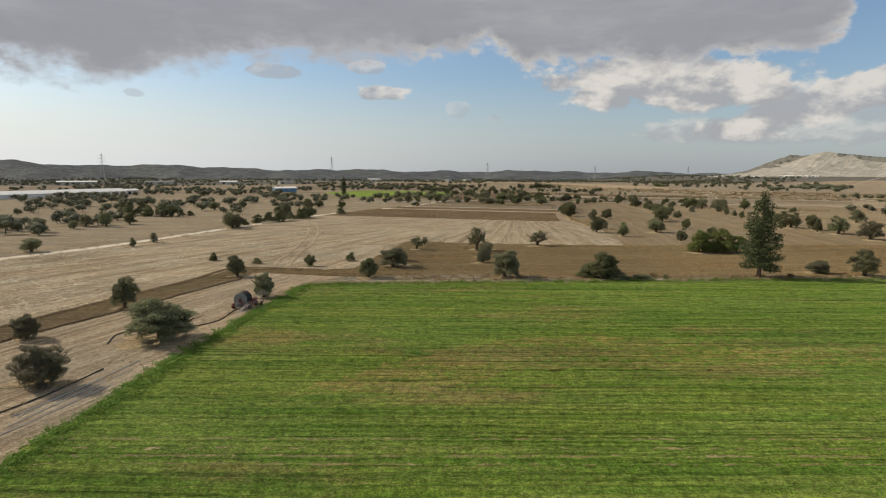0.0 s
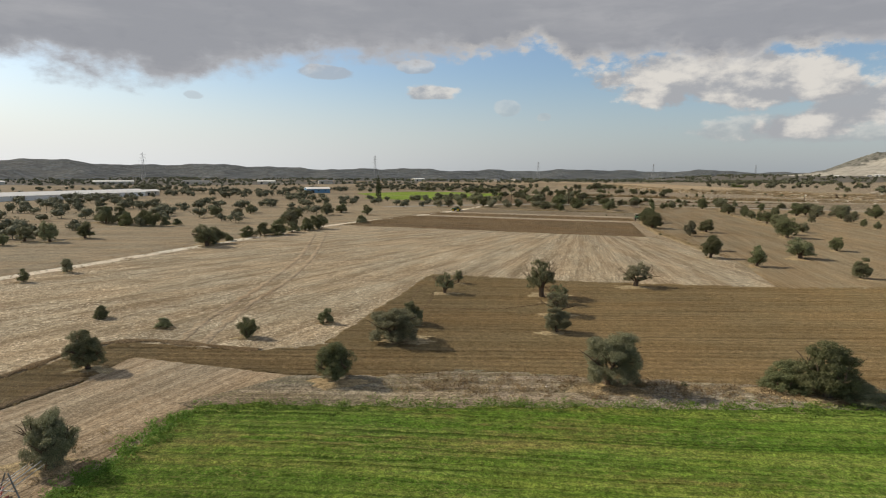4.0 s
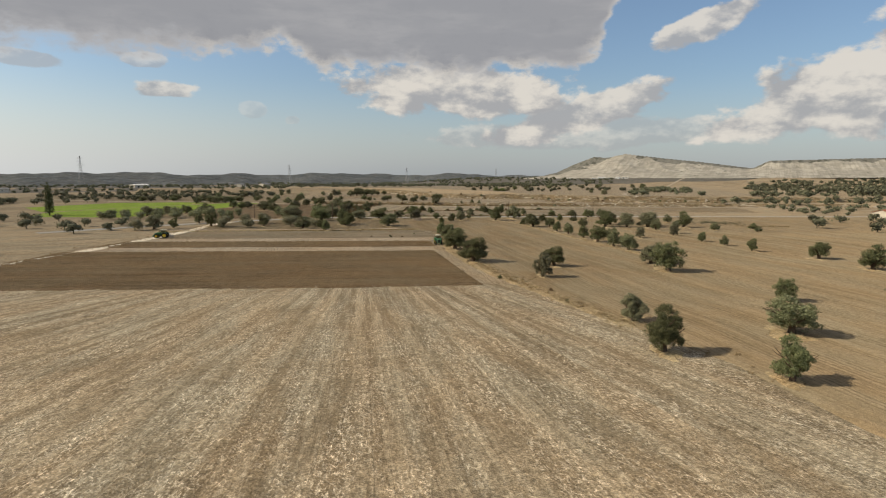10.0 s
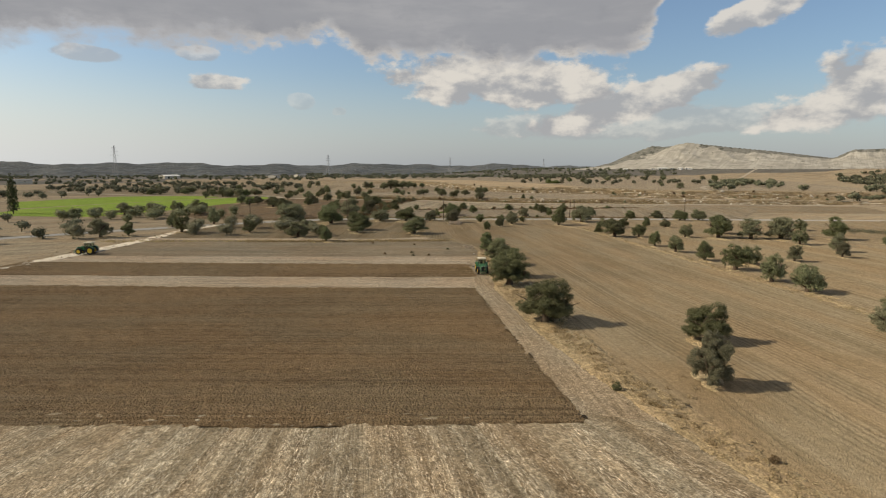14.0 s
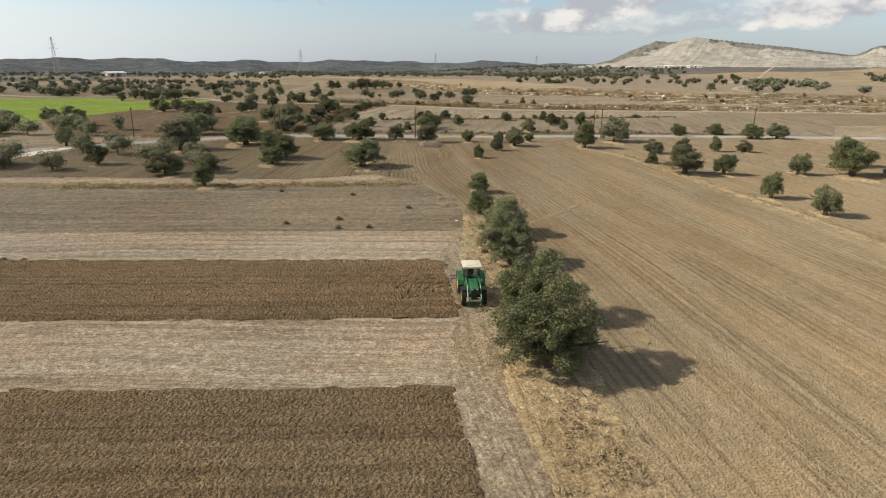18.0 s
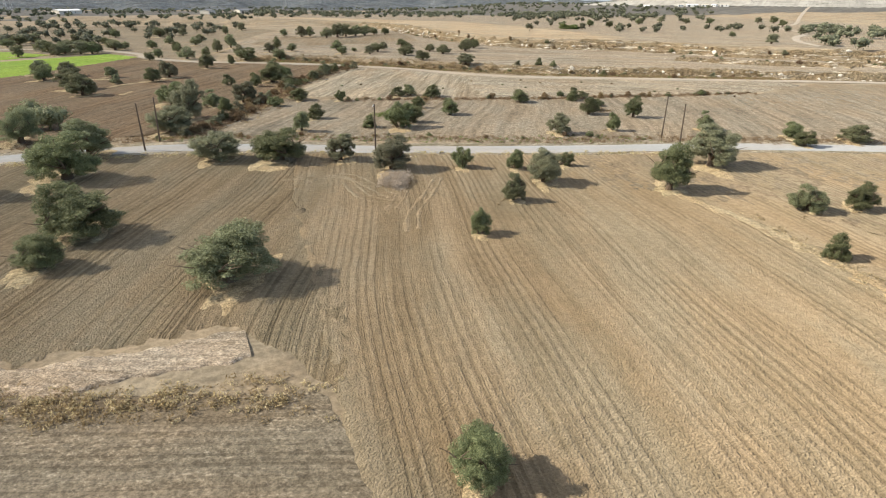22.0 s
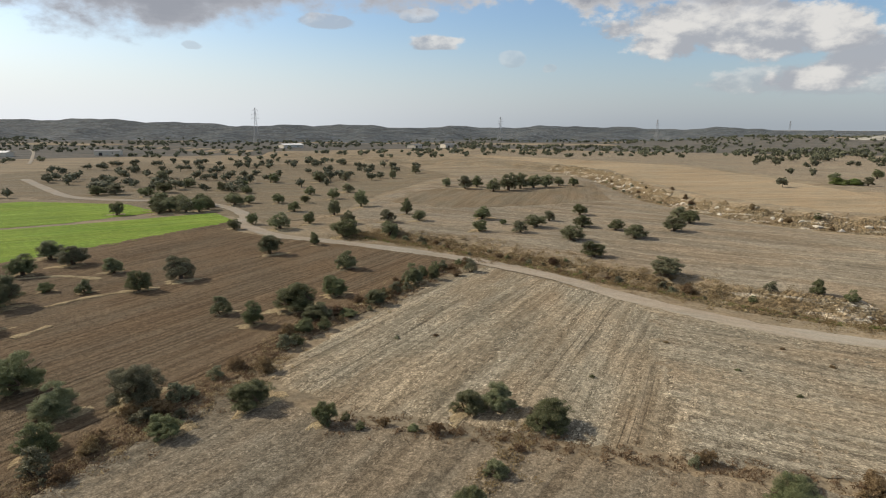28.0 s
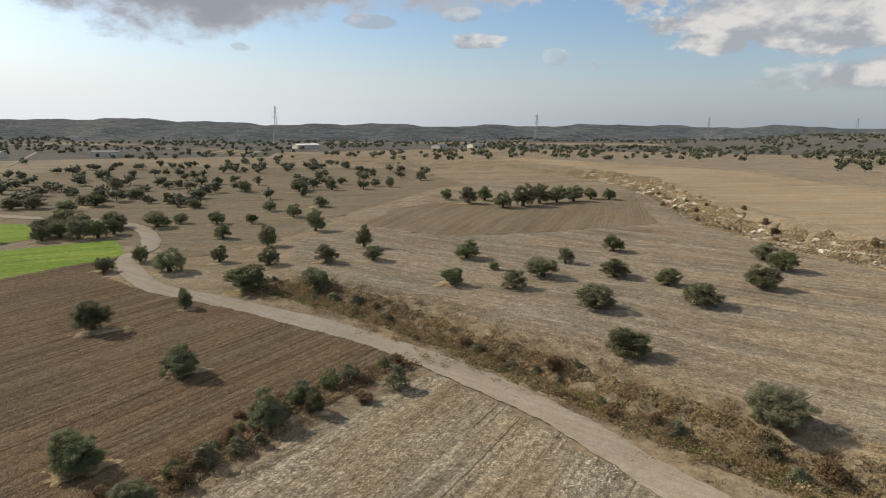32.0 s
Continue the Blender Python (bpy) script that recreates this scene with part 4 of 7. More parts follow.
# wheel marks of turning tractors on the tilled soil
for pts in ([(75.6, 430.9), (79.2, 430.4), (82.9, 431.2), (84.8, 429.5), (86.4, 424.9), (87.8, 420.9), (88.8, 419.2)],
            [(79, 428.3), (80.7, 430), (83.3, 428.5), (84.1, 424.3), (84.8, 420.6), (86.5, 418.2), (88.7, 417.5)],
            [(96.2, 425.7), (94.2, 421.5), (92.4, 417.9), (89.5, 412.5), (88, 407)], [(90.2, 421.4), (89, 418.3), (87.1, 414.4)],
            [(85.2, 361.3), (87.8, 365.4), (92.2, 365.6), (95.4, 363.7), (95.1, 359.8), (91.2, 356.7), (86.2, 353.3), (83.3, 351.3)]):
    road("road_wheel_mark", pts, 0.8, M_rut, "pressed wheel mark in tilled soil", 0.15, 0.3, 5)
    road("road_wheel_mark", [(x + 1.5, y + 0.5) for x, y in pts], 0.7, M_rut, "pressed wheel mark in tilled soil", 0.15, 0.3, 5)
for pts in ([(-12, 153.4), (-4.6, 152.7), (0.2, 153), (3.5, 153.9), (6.6, 155.6), (9.9, 157.8)], [(-10.6, 146), (-9.1, 156), (-8.8, 164.1)], [(-13, 140), (-12.3, 156), (-11.5, 172)]):
    road("road_plough_mark", pts, 0.5, M_dark, "dark plough mark in tilled soil", 0.16, 0.25, 5)
for q in (1.9, 2.7, 3.4, 4.1, 4.7, 5.3):
    arc = [(67.0 + q * math.cos(radians(a)), 331.4 + q * 0.95 * math.sin(radians(a))) for a in range(84, 187, 14)]
    road("road_wheel_mark", arc, 0.24, M_till, "pressed arc of a turning wheel in tilled soil", 0.17, 0.08, 5)
for pts in ([(76.6, 338), (76.5, 332.5), (76.6, 326.6), (77.8, 318)], [(79.9, 338.1), (79, 329.8), (78.8, 320)]):
    road("road_wheel_mark", pts, 0.28, M_rut, "pale wheel mark across the field", 0.15, 0.2, 5)
for pts in ([(-34, 129), (-35.8, 136.1), (-37.8, 154.5), (-38.6, 173.7), (-43.5, 209.1), (-55.2, 264.3)], [(-38, 131), (-39.8, 141.2), (-40.7, 156.3), (-42.5, 176.8), (-46.8, 208.9), (-57.4, 257.6)]):
    road("road_wheel_track", pts, 1.5, M_lane, "faint pale wheel track across the stubble", 0.13, 0.6, 7)
road("bank_berm", [(-18, 408), (20, 397.5), (41, 391.8), (56, 387.5), (64, 387.5), (71.5, 388.4)], 4.6, M_strip, "low pale grassy berm between two fields", 0.10, 1.0, 11, "bank", 0.10)
for pts in ([(-72, 44), (-62, 80), (-51.2, 114), (-46, 131), (-27, 129.2)], [(-66.5, 40), (-57.5, 73), (-51.5, 89), (-41.5, 118)]):
    road("bank_plough_ridge", pts, 1.2, M_dark, "dark ridge of turned soil along the tilled strip", 0.24, 0.4, 7, "bank")
for pts in ([(33.7, 531.7), (36.5, 537), (40, 541), (46.5, 545.6)], [(14, 549), (20.8, 551.6), (26, 551.5), (31.4, 550.4)], [(39.7, 517.3), (40.6, 520), (41.4, 523)]):
    road("bank_untilled_strip", pts, 1.8, M_patch, "pale untilled strip between ploughed plots", 0.2, 0.7, 7, "bank", 0.05)
road("bank_grass_strip", [(100, 263), (112, 285), (116, 313), (121, 345), (124.5, 371), (127.5, 395), (125.8, 413)], 2.6, M_dryg, "strip of dry yellow grass along a row of olive trees", 0.13, 1.1, 9, "bank", 0.05)

# ---- hills ----


def spine_at(x, y, spine):
    """Distance to a crest line, its height at the nearest place, and how far along it that lies."""
    best, top, along_ = np.full(np.shape(x), 1e9), np.zeros(np.shape(x)), np.zeros(np.shape(x))
    run = 0.0
    for (ax, ay, az), (bx, by, bz) in zip(spine, spine[1:]):
        dx, dy = bx - ax, by - ay
        n = math.hypot(dx, dy)
        u = np.clip(((x - ax) * dx + (y - ay) * dy) / (n * n), 0, 1)
        d = np.hypot(x - ax - u * dx, y - ay - u * dy)
        near = d < best
        best, top, along_ = np.where(near, d, best), np.where(near, az + (bz - az) * u, top), np.where(near, run + u * n, along_)
        run += n
    return best, top, along_


def crest_height(x, y, spine, wide, seed):
    """A worn crest whose flanks are cut by gullies."""
    d, top, run = spine_at(x, y, spine)
    f = np.clip(1 - d / wide, 0, 1)
    flank = 4 * f * (1 - f)
    cut = np.abs(np.sin(run / 17 + 1.6 * np.sin(d / 55 + seed) + 1.2 * np.sin(run / 61))) * 0.6 + np.abs(np.sin(run / 6.3 + 2 * np.sin(d / 31))) * 0.4
    return top * (f ** 1.25 * (1 - 0.2 * flank * cut) + 0.02 * wave(x, y, 0.03, seed) * f), f, run


HX, HY = np.meshgrid(np.arange(560, 1600, 6.0), np.arange(560, 1600, 6.0), indexing="ij")
h1, f1, s1 = crest_height(HX, HY, CHALK_CREST, 215, 1.0)
h2, f2, s2 = crest_height(HX, HY, CHALK_CREST_EAST, 190, 2.6)
hh = np.maximum(h1, h2)
dark = np.where(h1 >= h2, ((s1 < 148 + 30 * wave(HX, HY, 0.045, 4)) & (f1 > 0.28 + 0.2 * wave(HX, HY, 0.06, 5))) | ((s1 > 215) & (f1 > 0.88 + 0.09 * wave(HX, HY, 0.04, 2))), f2 > 0.84 + 0.08 * wave(HX, HY, 0.04, 6))[:-1, :-1]
stands = (hh > 0.3)[:-1, :-1]
for nm, keep, mt, lb in (("hill_chalk", stands & ~dark, M_chalk, "bare pale chalk hill cut by eroded gullies"), ("hill_chalk_scrub", stands & dark, M_chalk2, "grey scrub-grown shoulder and crest of the chalk hill")):
    sheet(nm, HX, HY, land(HX, HY) + hh - 0.4, keep, mt, lb, "hill")
# the long scrub ridge round the plain, its haze held in the colour
ra_, rr_ = np.meshgrid(np.radians(np.linspace(-100, 75, 420)), np.linspace(1150, 2700, 40), indexing="ij")
crest = np.interp(np.degrees(ra_), [-100, -60, -46, -39, -35, -31, -26, -21, -15, -8, -5, 1, 6, 10, 16, 21, 27, 33, 75], [34, 46, 36, 47, 31, 36, 38, 34, 28, 33, 25, 25, 24, 29, 21, 28, 23, 20, 26])
crest = 0.8 * crest - 0.5 + 5 * np.exp(-((np.degrees(ra_) - 12) / 22) ** 2) + 8 * np.exp(-((np.degrees(ra_) + 31) / 9) ** 2) + 12 * np.exp(-((np.degrees(ra_) + 44) / 5) ** 2) + 2.2 * np.sin(ra_ * 57.3 * 0.9 + 1) + 1.2 * np.sin(ra_ * 57.3 * 1.9) + 0.7 * np.sin(ra_ * 57.3 * 4.3 + 1)
mid_ = 1750 + 120 * np.sin(ra_ * 9) + 60 * np.sin(ra_ * 31)
swell = np.exp(-((rr_ - mid_) / np.where(rr_ < mid_, 230, 500)) ** 2) + 0.22 * np.exp(-((rr_ - mid_ + 330) / 90) ** 2) * (1 + np.sin(ra_ * 57.3 * 1.1))
hx_, hy_ = rr_ * np.sin(ra_) + 2, rr_ * np.cos(ra_) + 200
sheet("hill_ridge", hx_, hy_, crest * swell * (1 + 0.04 * wave(hx_, hy_, 0.012, 3)) - 0.6, np.ones((419, 39), bool), M_scrub_hazed, "long dark scrub-covered ridge along the horizon, coloured bluish for haze", "hill")

# ---- trees ----
rng = random.Random(4)


def leaf_cloud(lobes, count, size, seed, slender=0.45):
    """Many small tilted leaf sprays filling the lobes (centre, radii); returns vertices and faces."""
    r = np.random.default_rng(seed)
    vol = np.array([l[3] * l[4] * l[5] for l in lobes])
    pick = r.choice(len(lobes), count, p=vol / vol.sum())
    L = np.array(lobes)[pick]
    d = r.normal(size=(count, 3))
    d /= np.linalg.norm(d, axis=1)[:, None]
    rad = r.uniform(0.25, 1.0, count) ** 0.5 * (1 + 0.12 * r.normal(size=count))
    c = L[:, :3] + d * rad[:, None] * L[:, 3:6]
    n = d + 0.9 * r.normal(size=(count, 3)) + np.array([0, 0, 0.4])
    n /= np.linalg.norm(n, axis=1)[:, None]
    a = np.cross(n, r.normal(size=(count, 3)))
    a /= np.linalg.norm(a, axis=1)[:, None]
    b = np.cross(n, a)
    s = size * r.uniform(0.6, 1.4, count)[:, None]
    v = np.stack([c - a * s, c + b * s * slender, c + a * s, c - b * s * slender], 1).reshape(-1, 3)
    f = np.arange(4 * count).reshape(-1, 4)
    return v.tolist(), f.tolist()


BALL = bmesh.new()
bmesh.ops.create_icosphere(BALL, subdivisions=1, radius=1.0)
BALL.verts.index_update()
BALL_V, BALL_F = [tuple(q.co) for q in BALL.verts], [[q.index for q in p.verts] for p in BALL.faces]
BALL.free()


def core(v, f, lobes, k):
    """The dense shaded inside of each lobe, hidden behind its outer sprays."""
    for x, y, z, a, b, c in lobes:
        n = len(v)
        v += [(x + p[0] * a * k, y + p[1] * b * k, z + p[2] * c * k) for p in BALL_V]
        f += [[i + n for i in q] for q in BALL_F]


def branch_mesh(bm, r, p, d, length, rad, depth, kink=0.25):
    """A crooked limb and the boughs that leave it."""
    q = Vector(p)
    d = Vector(d).normalized()
    for k in range(3):
        e = q + (d + Vector((r.uniform(-1, 1), r.uniform(-1, 1), r.uniform(-0.3, 0.6))) * kink).normalized() * length / 3
        rod(q, e, rad * (1 - 0.22 * k), rad * (1 - 0.22 * (k + 1)), 6, bm)
        q = e
    if depth:
        for k in range(3):
            a = r.uniform(0, 6.28)
            nd = (d * 0.8 + Vector((math.cos(a), math.sin(a), r.uniform(0.0, 0.5))) * 0.9).normalized()
            branch_mesh(bm, r, q - d * length * 0.12 * k, nd, length * 0.7, rad * 0.38, depth - 1, kink)


def clumps(r, mains, per, lo=0.26, hi=0.44):
    """Small leaf clumps set over the outside of the crown's main lobes."""
    out = []
    for x, y, z, w, h in mains:
        for _ in range(per):
            d = Vector((r.gauss(0, 1), r.gauss(0, 1), r.gauss(0.3, 1))).normalized()
            k, q = r.uniform(0.5, 1.0), w * r.uniform(lo, hi)
            out.append((x + d.x * w * k, y + d.y * w * k, z + d.z * h * k, q, q, q * r.uniform(0.7, 1.0)))
    return out


def make_tree(kind, seed, count, size, leaf, bush=False, sparse=False):
    """An old tree about 4 m wide and high: trunk with limbs, and a crown of leaf clumps on uneven lobes."""
    r = random.Random(seed)
    ob = root(kind, "", "")
    bm = bmesh.new()
    mains = []
    if bush:
        for k in range(4):
            a = 1.57 * k + r.uniform(-0.5, 0.5)
            branch_mesh(bm, r, (0.2 * math.cos(a), 0.2 * math.sin(a), -0.1), (math.cos(a) * 0.7, math.sin(a) * 0.7, 1), 1.6, 0.09, 0)
        for k in range(8):
            a, q = k * 0.8 + r.uniform(-0.3, 0.3), r.uniform(0.3, 1.05)
            w = r.uniform(0.55, 0.85)
            mains.append((q * math.cos(a), q * math.sin(a), r.uniform(0.55, 2.5 - 1.1 * q), w, w * r.uniform(0.8, 1.1)))
        mains.append((r.uniform(-0.3, 0.3), r.uniform(-0.3, 0.3), r.uniform(1.9, 2.3), 0.75, 0.75))
    else:
        rod((0, 0, -0.15), (0.08, 0.05, 0.5), 0.36, 0.25, 8, bm)
        rod((0.08, 0.05, 0.45), (0.0, -0.05, 1.15), 0.26, 0.20, 8, bm)
        for k in range(5):
            a = 1.26 * k + r.uniform(-0.5, 0.5)
            branch_mesh(bm, r, (0, -0.03, 0.6 + 0.12 * k), (math.cos(a), math.sin(a), r.uniform(0.7, 1.2)), 1.6, 0.12, 2 if sparse else 1 if count > 700 else 0)
        for k in range(7):
            a, q = k * 0.9 + r.uniform(-0.35, 0.35), r.uniform(0.6, 1.2)
            w = r.uniform(0.5, 0.75) if sparse else r.uniform(0.62, 0.95)
            mains.append((q * math.cos(a), q * math.sin(a), r.uniform(1.25, 3.4 - 0.9 * q), w, w * r.uniform(0.8, 1.1)))
        for k in range(0 if sparse else 4):
            a = k * 1.57 + r.uniform(-0.5, 0.5)
            mains.append((1.0 * math.cos(a), 1.0 * math.sin(a), r.uniform(1.0, 1.3), 0.75, 0.6))
        a = r.uniform(0, 6.28)
        mains.append((0.6 * math.cos(a), 0.6 * math.sin(a), r.uniform(2.9, 3.3), 0.5 if sparse else 0.85, 0.75))
        mains.append((-0.5 * math.cos(a), -0.5 * math.sin(a), r.uniform(2.2, 2.7), 0.5 if sparse else 0.95, 0.9))
    part("trunk", bm, M_bark, ob)
    v, f = leaf_cloud(clumps(r, mains, 15 if sparse else 20), count, size, seed, 0.5)
    me = mesh_of("crown", v, f, leaf)
    part_mesh("crown", me, ob)
    return ob


STOCK = {}


def stock(lod, leafs, bush, n, count, size, sparse=False):
    STOCK[lod] = [make_tree("bush" if bush else "olive_tree", 11 * k + len(lod) * 100, count, size, leafs[k % len(leafs)], bush, sparse) for k in range(n)]


stock("near", [M_olive, M_olive2, M_carob], False, 6, 60000, 0.039)
stock("thin", [M_olive2, M_olive], False, 3, 18000, 0.042, True)
stock("mid", [M_olive, M_carob, M_olive2], False, 5, 12000, 0.075)
stock("bushy", [M_carob, M_olive], True, 3, 34000, 0.04)
stock("shrub", [M_dryleaf, M_olive2, M_dryleaf, M_carob], True, 4, 2600, 0.11)
stock("green", [M_fresh], True, 2, 30000, 0.045)
PLACED, SKIRTS = {}, []
SCRAPS = [(96.2, 438.9), (74.9, 355.2), (6.5, 120)]


def plant(lod, x, y, w, h, label, group, category="tree"):
    """Set a tree of that stock with the crown width and height given."""
    if lod == "near" and w < 3.6 and h < 3.6:
        lod = "bushy"
    if "east field" in group:
        w, h = w * 0.92, h * 1.08
    h = min(h, 1.2 * w)
    if lod in ("near", "bushy", "green", "mid", "thin") and (y < 450 or x < 110):
        SKIRTS.append((x, y, w))
    wide, tall = (2.9, 2.75) if lod in ("bushy", "shrub", "green") else (3.55, 3.65)
    k = rng.randrange(len(STOCK[lod]))
    proto = STOCK[lod][k]
    m = Matrix.LocRotScale((x, y, hz(x, y) - 0.02), Euler((rng.uniform(-0.06, 0.06), rng.uniform(-0.06, 0.06), rng.uniform(0, 6.28))), (w / wide, w / wide, h / tall))
    if (lod, k) in PLACED:
        ob = copy_thing(proto, m @ Matrix.Diagonal((*(1 / v for v in proto.scale), 1)))
    else:
        PLACED[lod, k] = True
        ob = proto
        ob.matrix_basis = m
    tagged(ob, label, category, group)
    return ob


for x, y, w, h in [(-41.3, 57.5, 5.3, 4.5), (-36.8, 73.8, 9.4, 5.2), (-50.6, 91.5, 4.3, 4.9), (-54.4, 74.4, 3.6, 3.4), (-42.8, 120.9, 4, 4.2), (-31.3, 100.2, 4.0, 4.6), (-15.3, 120.2, 4.5, 4.2), (-11.3, 134.2, 6.6, 4.4), (12.9, 120.9, 6, 5.6), (33.5, 119.4, 6.3, 5.5), (77.5, 187.4, 3.5, 6.2), (83.3, 127.4, 5.1, 3), (91.2, 124, 6, 5.4)]:
    plant('near', x, y, w, h, 'old olive tree at the edge of the green field', 'trees round the green field')
for x, y, w, h in [(-30.6, 134.5, 2.7, 2.8), (-55.7, 142.4, 2.1, 2), (-43.9, 138.3, 2.3, 1.3), (-22.4, 142.5, 2.2, 2.1)]:
    plant('bushy', x, y, w, h, 'low dark green bush in the stubble', 'bushes in the stubble', 'bush')
for x, y, w, h in [(142.8, 236.7, 8, 5.6), (146.3, 227.6, 6.5, 5.6), (145.9, 213, 8, 6), (188.3, 263.1, 7.8, 5.4), (144.6, 195, 8.9, 5.6), (63, 201.2, 4.6, 4.4), (79.8, 215.4, 7.3, 4.7), (97.8, 231.5, 4.4, 3.7), (94, 201.7, 4.1, 3.3), (146.6, 250.2, 7, 5.3), (151.3, 267.5, 6, 4.2), (135.5, 230.9, 3.6, 4.1), (121.2, 229, 3.1, 2.6), (212.3, 273.3, 3.5, 3.4), (142.3, 219.3, 3.9, 6.1), (78.8, 176.8, 5.5, 3.3)]:
    plant('mid', x, y, w, h, 'olive tree on tan tilled soil casting a long shadow', 'olive trees on the east field')
for x, y, w, h in [(-109, 155.8, 5.5, 3.8), (-140.1, 205.2, 6.7, 5), (-135.3, 217.6, 3.7, 3.3), (-135.8, 226.4, 5.1, 4.4), (-128.4, 226.8, 5, 6.4), (-124.4, 236.7, 5.7, 5), (-78.5, 222.7, 6.8, 6.1), (-87.9, 167.1, 2.2, 3.2), (-87.1, 177.9, 2.5, 3), (-72.5, 278.7, 5.7, 6.5)]:
    plant('mid', x, y, w, h, 'dark olive tree on dry yellow ground by the track', 'trees west of the track')
for x, y, w, h in [(-79.8, 228.4, 8, 5), (-76, 246, 5, 3.6), (-73, 250.5, 5, 4.2), (-69.1, 254.5, 6.5, 5.2), (-66, 262, 4.5, 3.2), (-63.5, 269, 5.5, 4.6), (-60.5, 274.5, 6.5, 5.6), (-50.5, 301, 5, 3.2), (-78, 236, 3, 2), (-126, 277, 6.5, 5.5), (-131, 280, 7, 6.2), (-137, 279, 6, 5.2), (-143, 285, 7, 6.4), (-149, 284, 6.5, 6.5), (-154, 290, 7, 6), (-121.6, 278.2, 3.5, 3.4), (-119.7, 283.4, 4, 2.5)]:
    plant('bushy', x, y, w, h, 'dense dark bush beside the white track', 'bushes beside the track', 'bush')
for x, y, w, h in [(-80, 295.7, 6.5, 4.6), (-82.2, 316.7, 5.3, 4.7), (-76.3, 343.2, 7, 6), (-72.9, 358.9, 7, 4.5), (-57, 345, 5.6, 4.8), (-110.1, 319, 4.6, 4.3), (-115.2, 345.4, 5.2, 4.8), (-123.6, 325.2, 6.4, 4.8)]:
    plant('mid', x, y, w, h, 'dark olive tree on dry yellow ground by the track', 'trees west of the track')
for x, y, w, h in [(-0.5, 420.7, 6, 6), (-6.2, 438, 4.2, 4.8), (-21.2, 411.7, 6.5, 5.6), (-14.3, 414.3, 4.2, 4.2), (20, 415, 5, 4.4), (6.4, 446, 4.4, 5), (-24.6, 502.9, 7, 4.7), (-16.4, 515.5, 6.6, 4.5), (-33.8, 494.2, 7.5, 5.3), (-4.7, 497.6, 7.5, 6), (-4.7, 635.3, 5, 4.4), (-3.1, 640.2, 6, 5), (2.9, 639.3, 6.4, 5.2), (6.6, 641.8, 6, 5), (7.6, 646.9, 5.4, 4.6), (-17.4, 631.3, 5, 4.6)]:
    plant('mid', x, y, w, h, 'dark round-crowned tree near the farm track', 'trees round the bright crop')
for x, y, w, h in [(-10.1, 142.9, 3.4, 3.2)]:
    plant('bushy', x, y, w, h, 'small dense bush on dry grass in tilled soil', 'bushes on the tilled field', 'bush')
for x, y, w, h in [(10, 140.5, 3.6, 3.6), (57.3, 214.1, 4.9, 5.7), (63.7, 228.5, 4.1, 3.9)]:
    plant('near', x, y, w, h, 'grey-green olive tree on tilled brown soil', 'olive trees on the tilled field')
for x, y, w, h in [(-6.9, 164.6, 4.2, 4), (10.2, 163.5, 6.2, 7), (28.9, 174.2, 6.3, 4.6), (-4.8, 174.2, 2.4, 3), (11.2, 150.6, 4.8, 3.8), (12, 158, 4, 3.6)]:
    plant('thin', x, y, w, h, 'half-bare grey olive tree with crooked limbs on dry grass', 'olive trees on the tilled field')
for x, y, w, h in [(100.5, 264, 8.2, 6.2), (115.1, 282.8, 4.6, 3.4), (151.9, 308.9, 3.1, 3.3), (150.6, 298.2, 3, 3.2), (147.7, 285, 3.4, 3.6), (156.4, 327.3, 3.4, 3.6), (140.6, 325.4, 3.9, 3.4), (115.6, 298.4, 6.3, 4.3), (117.2, 307.7, 5.1, 4.8), (119.3, 319.5, 6.7, 5.1), (128.1, 324.7, 4.6, 3.7), (121.9, 331.7, 4.6, 4), (123.8, 344.5, 4.3, 3.8), (125.3, 355.3, 3.8, 4.1), (163.4, 334.5, 4.5, 4.3), (165.8, 348.2, 4.8, 4.1), (185.1, 354.6, 7.6, 6), (176.6, 365.6, 7.6, 5.4), (162.8, 362.6, 7.5, 5.4), (163.9, 375.6, 7.2, 5.4), (146.5, 370.5, 4.4, 3.7)]:
    plant('mid', x, y, w, h, 'rounded olive tree on a strip of dry grass', 'rows of olive trees on the east field')
for x, y, w, h in [(155.2, 367, 8.0, 6.4), (171.5, 360.5, 8.4, 5.8), (196, 377, 4.5, 3.8), (188.4, 341, 4.2, 3.1), (188, 417, 6, 4.2), (132.8, 374, 4.4, 4.0), (104.2, 274.5, 6.4, 4.6), (205, 338, 4, 2.6), (199, 330, 3.4, 2.2)]:
    plant('mid', x, y, w, h, 'grey-green olive tree on tan tilled soil', 'olive trees on the tan field')
for x, y, w, h in [(64.3, 292.2, 8.2, 5.8), (71.8, 324.6, 6.3, 5.4), (68.8, 317, 7.4, 5.8), (78.5, 347.9, 6.2, 4.4), (69.8, 266.6, 4.1, 5.2), (79.7, 279.1, 5.8, 4.5), (75, 337.2, 5.8, 5)]:
    plant('near', x, y, w, h, 'large bushy olive tree on dry yellow grass', 'row of trees by the headland')
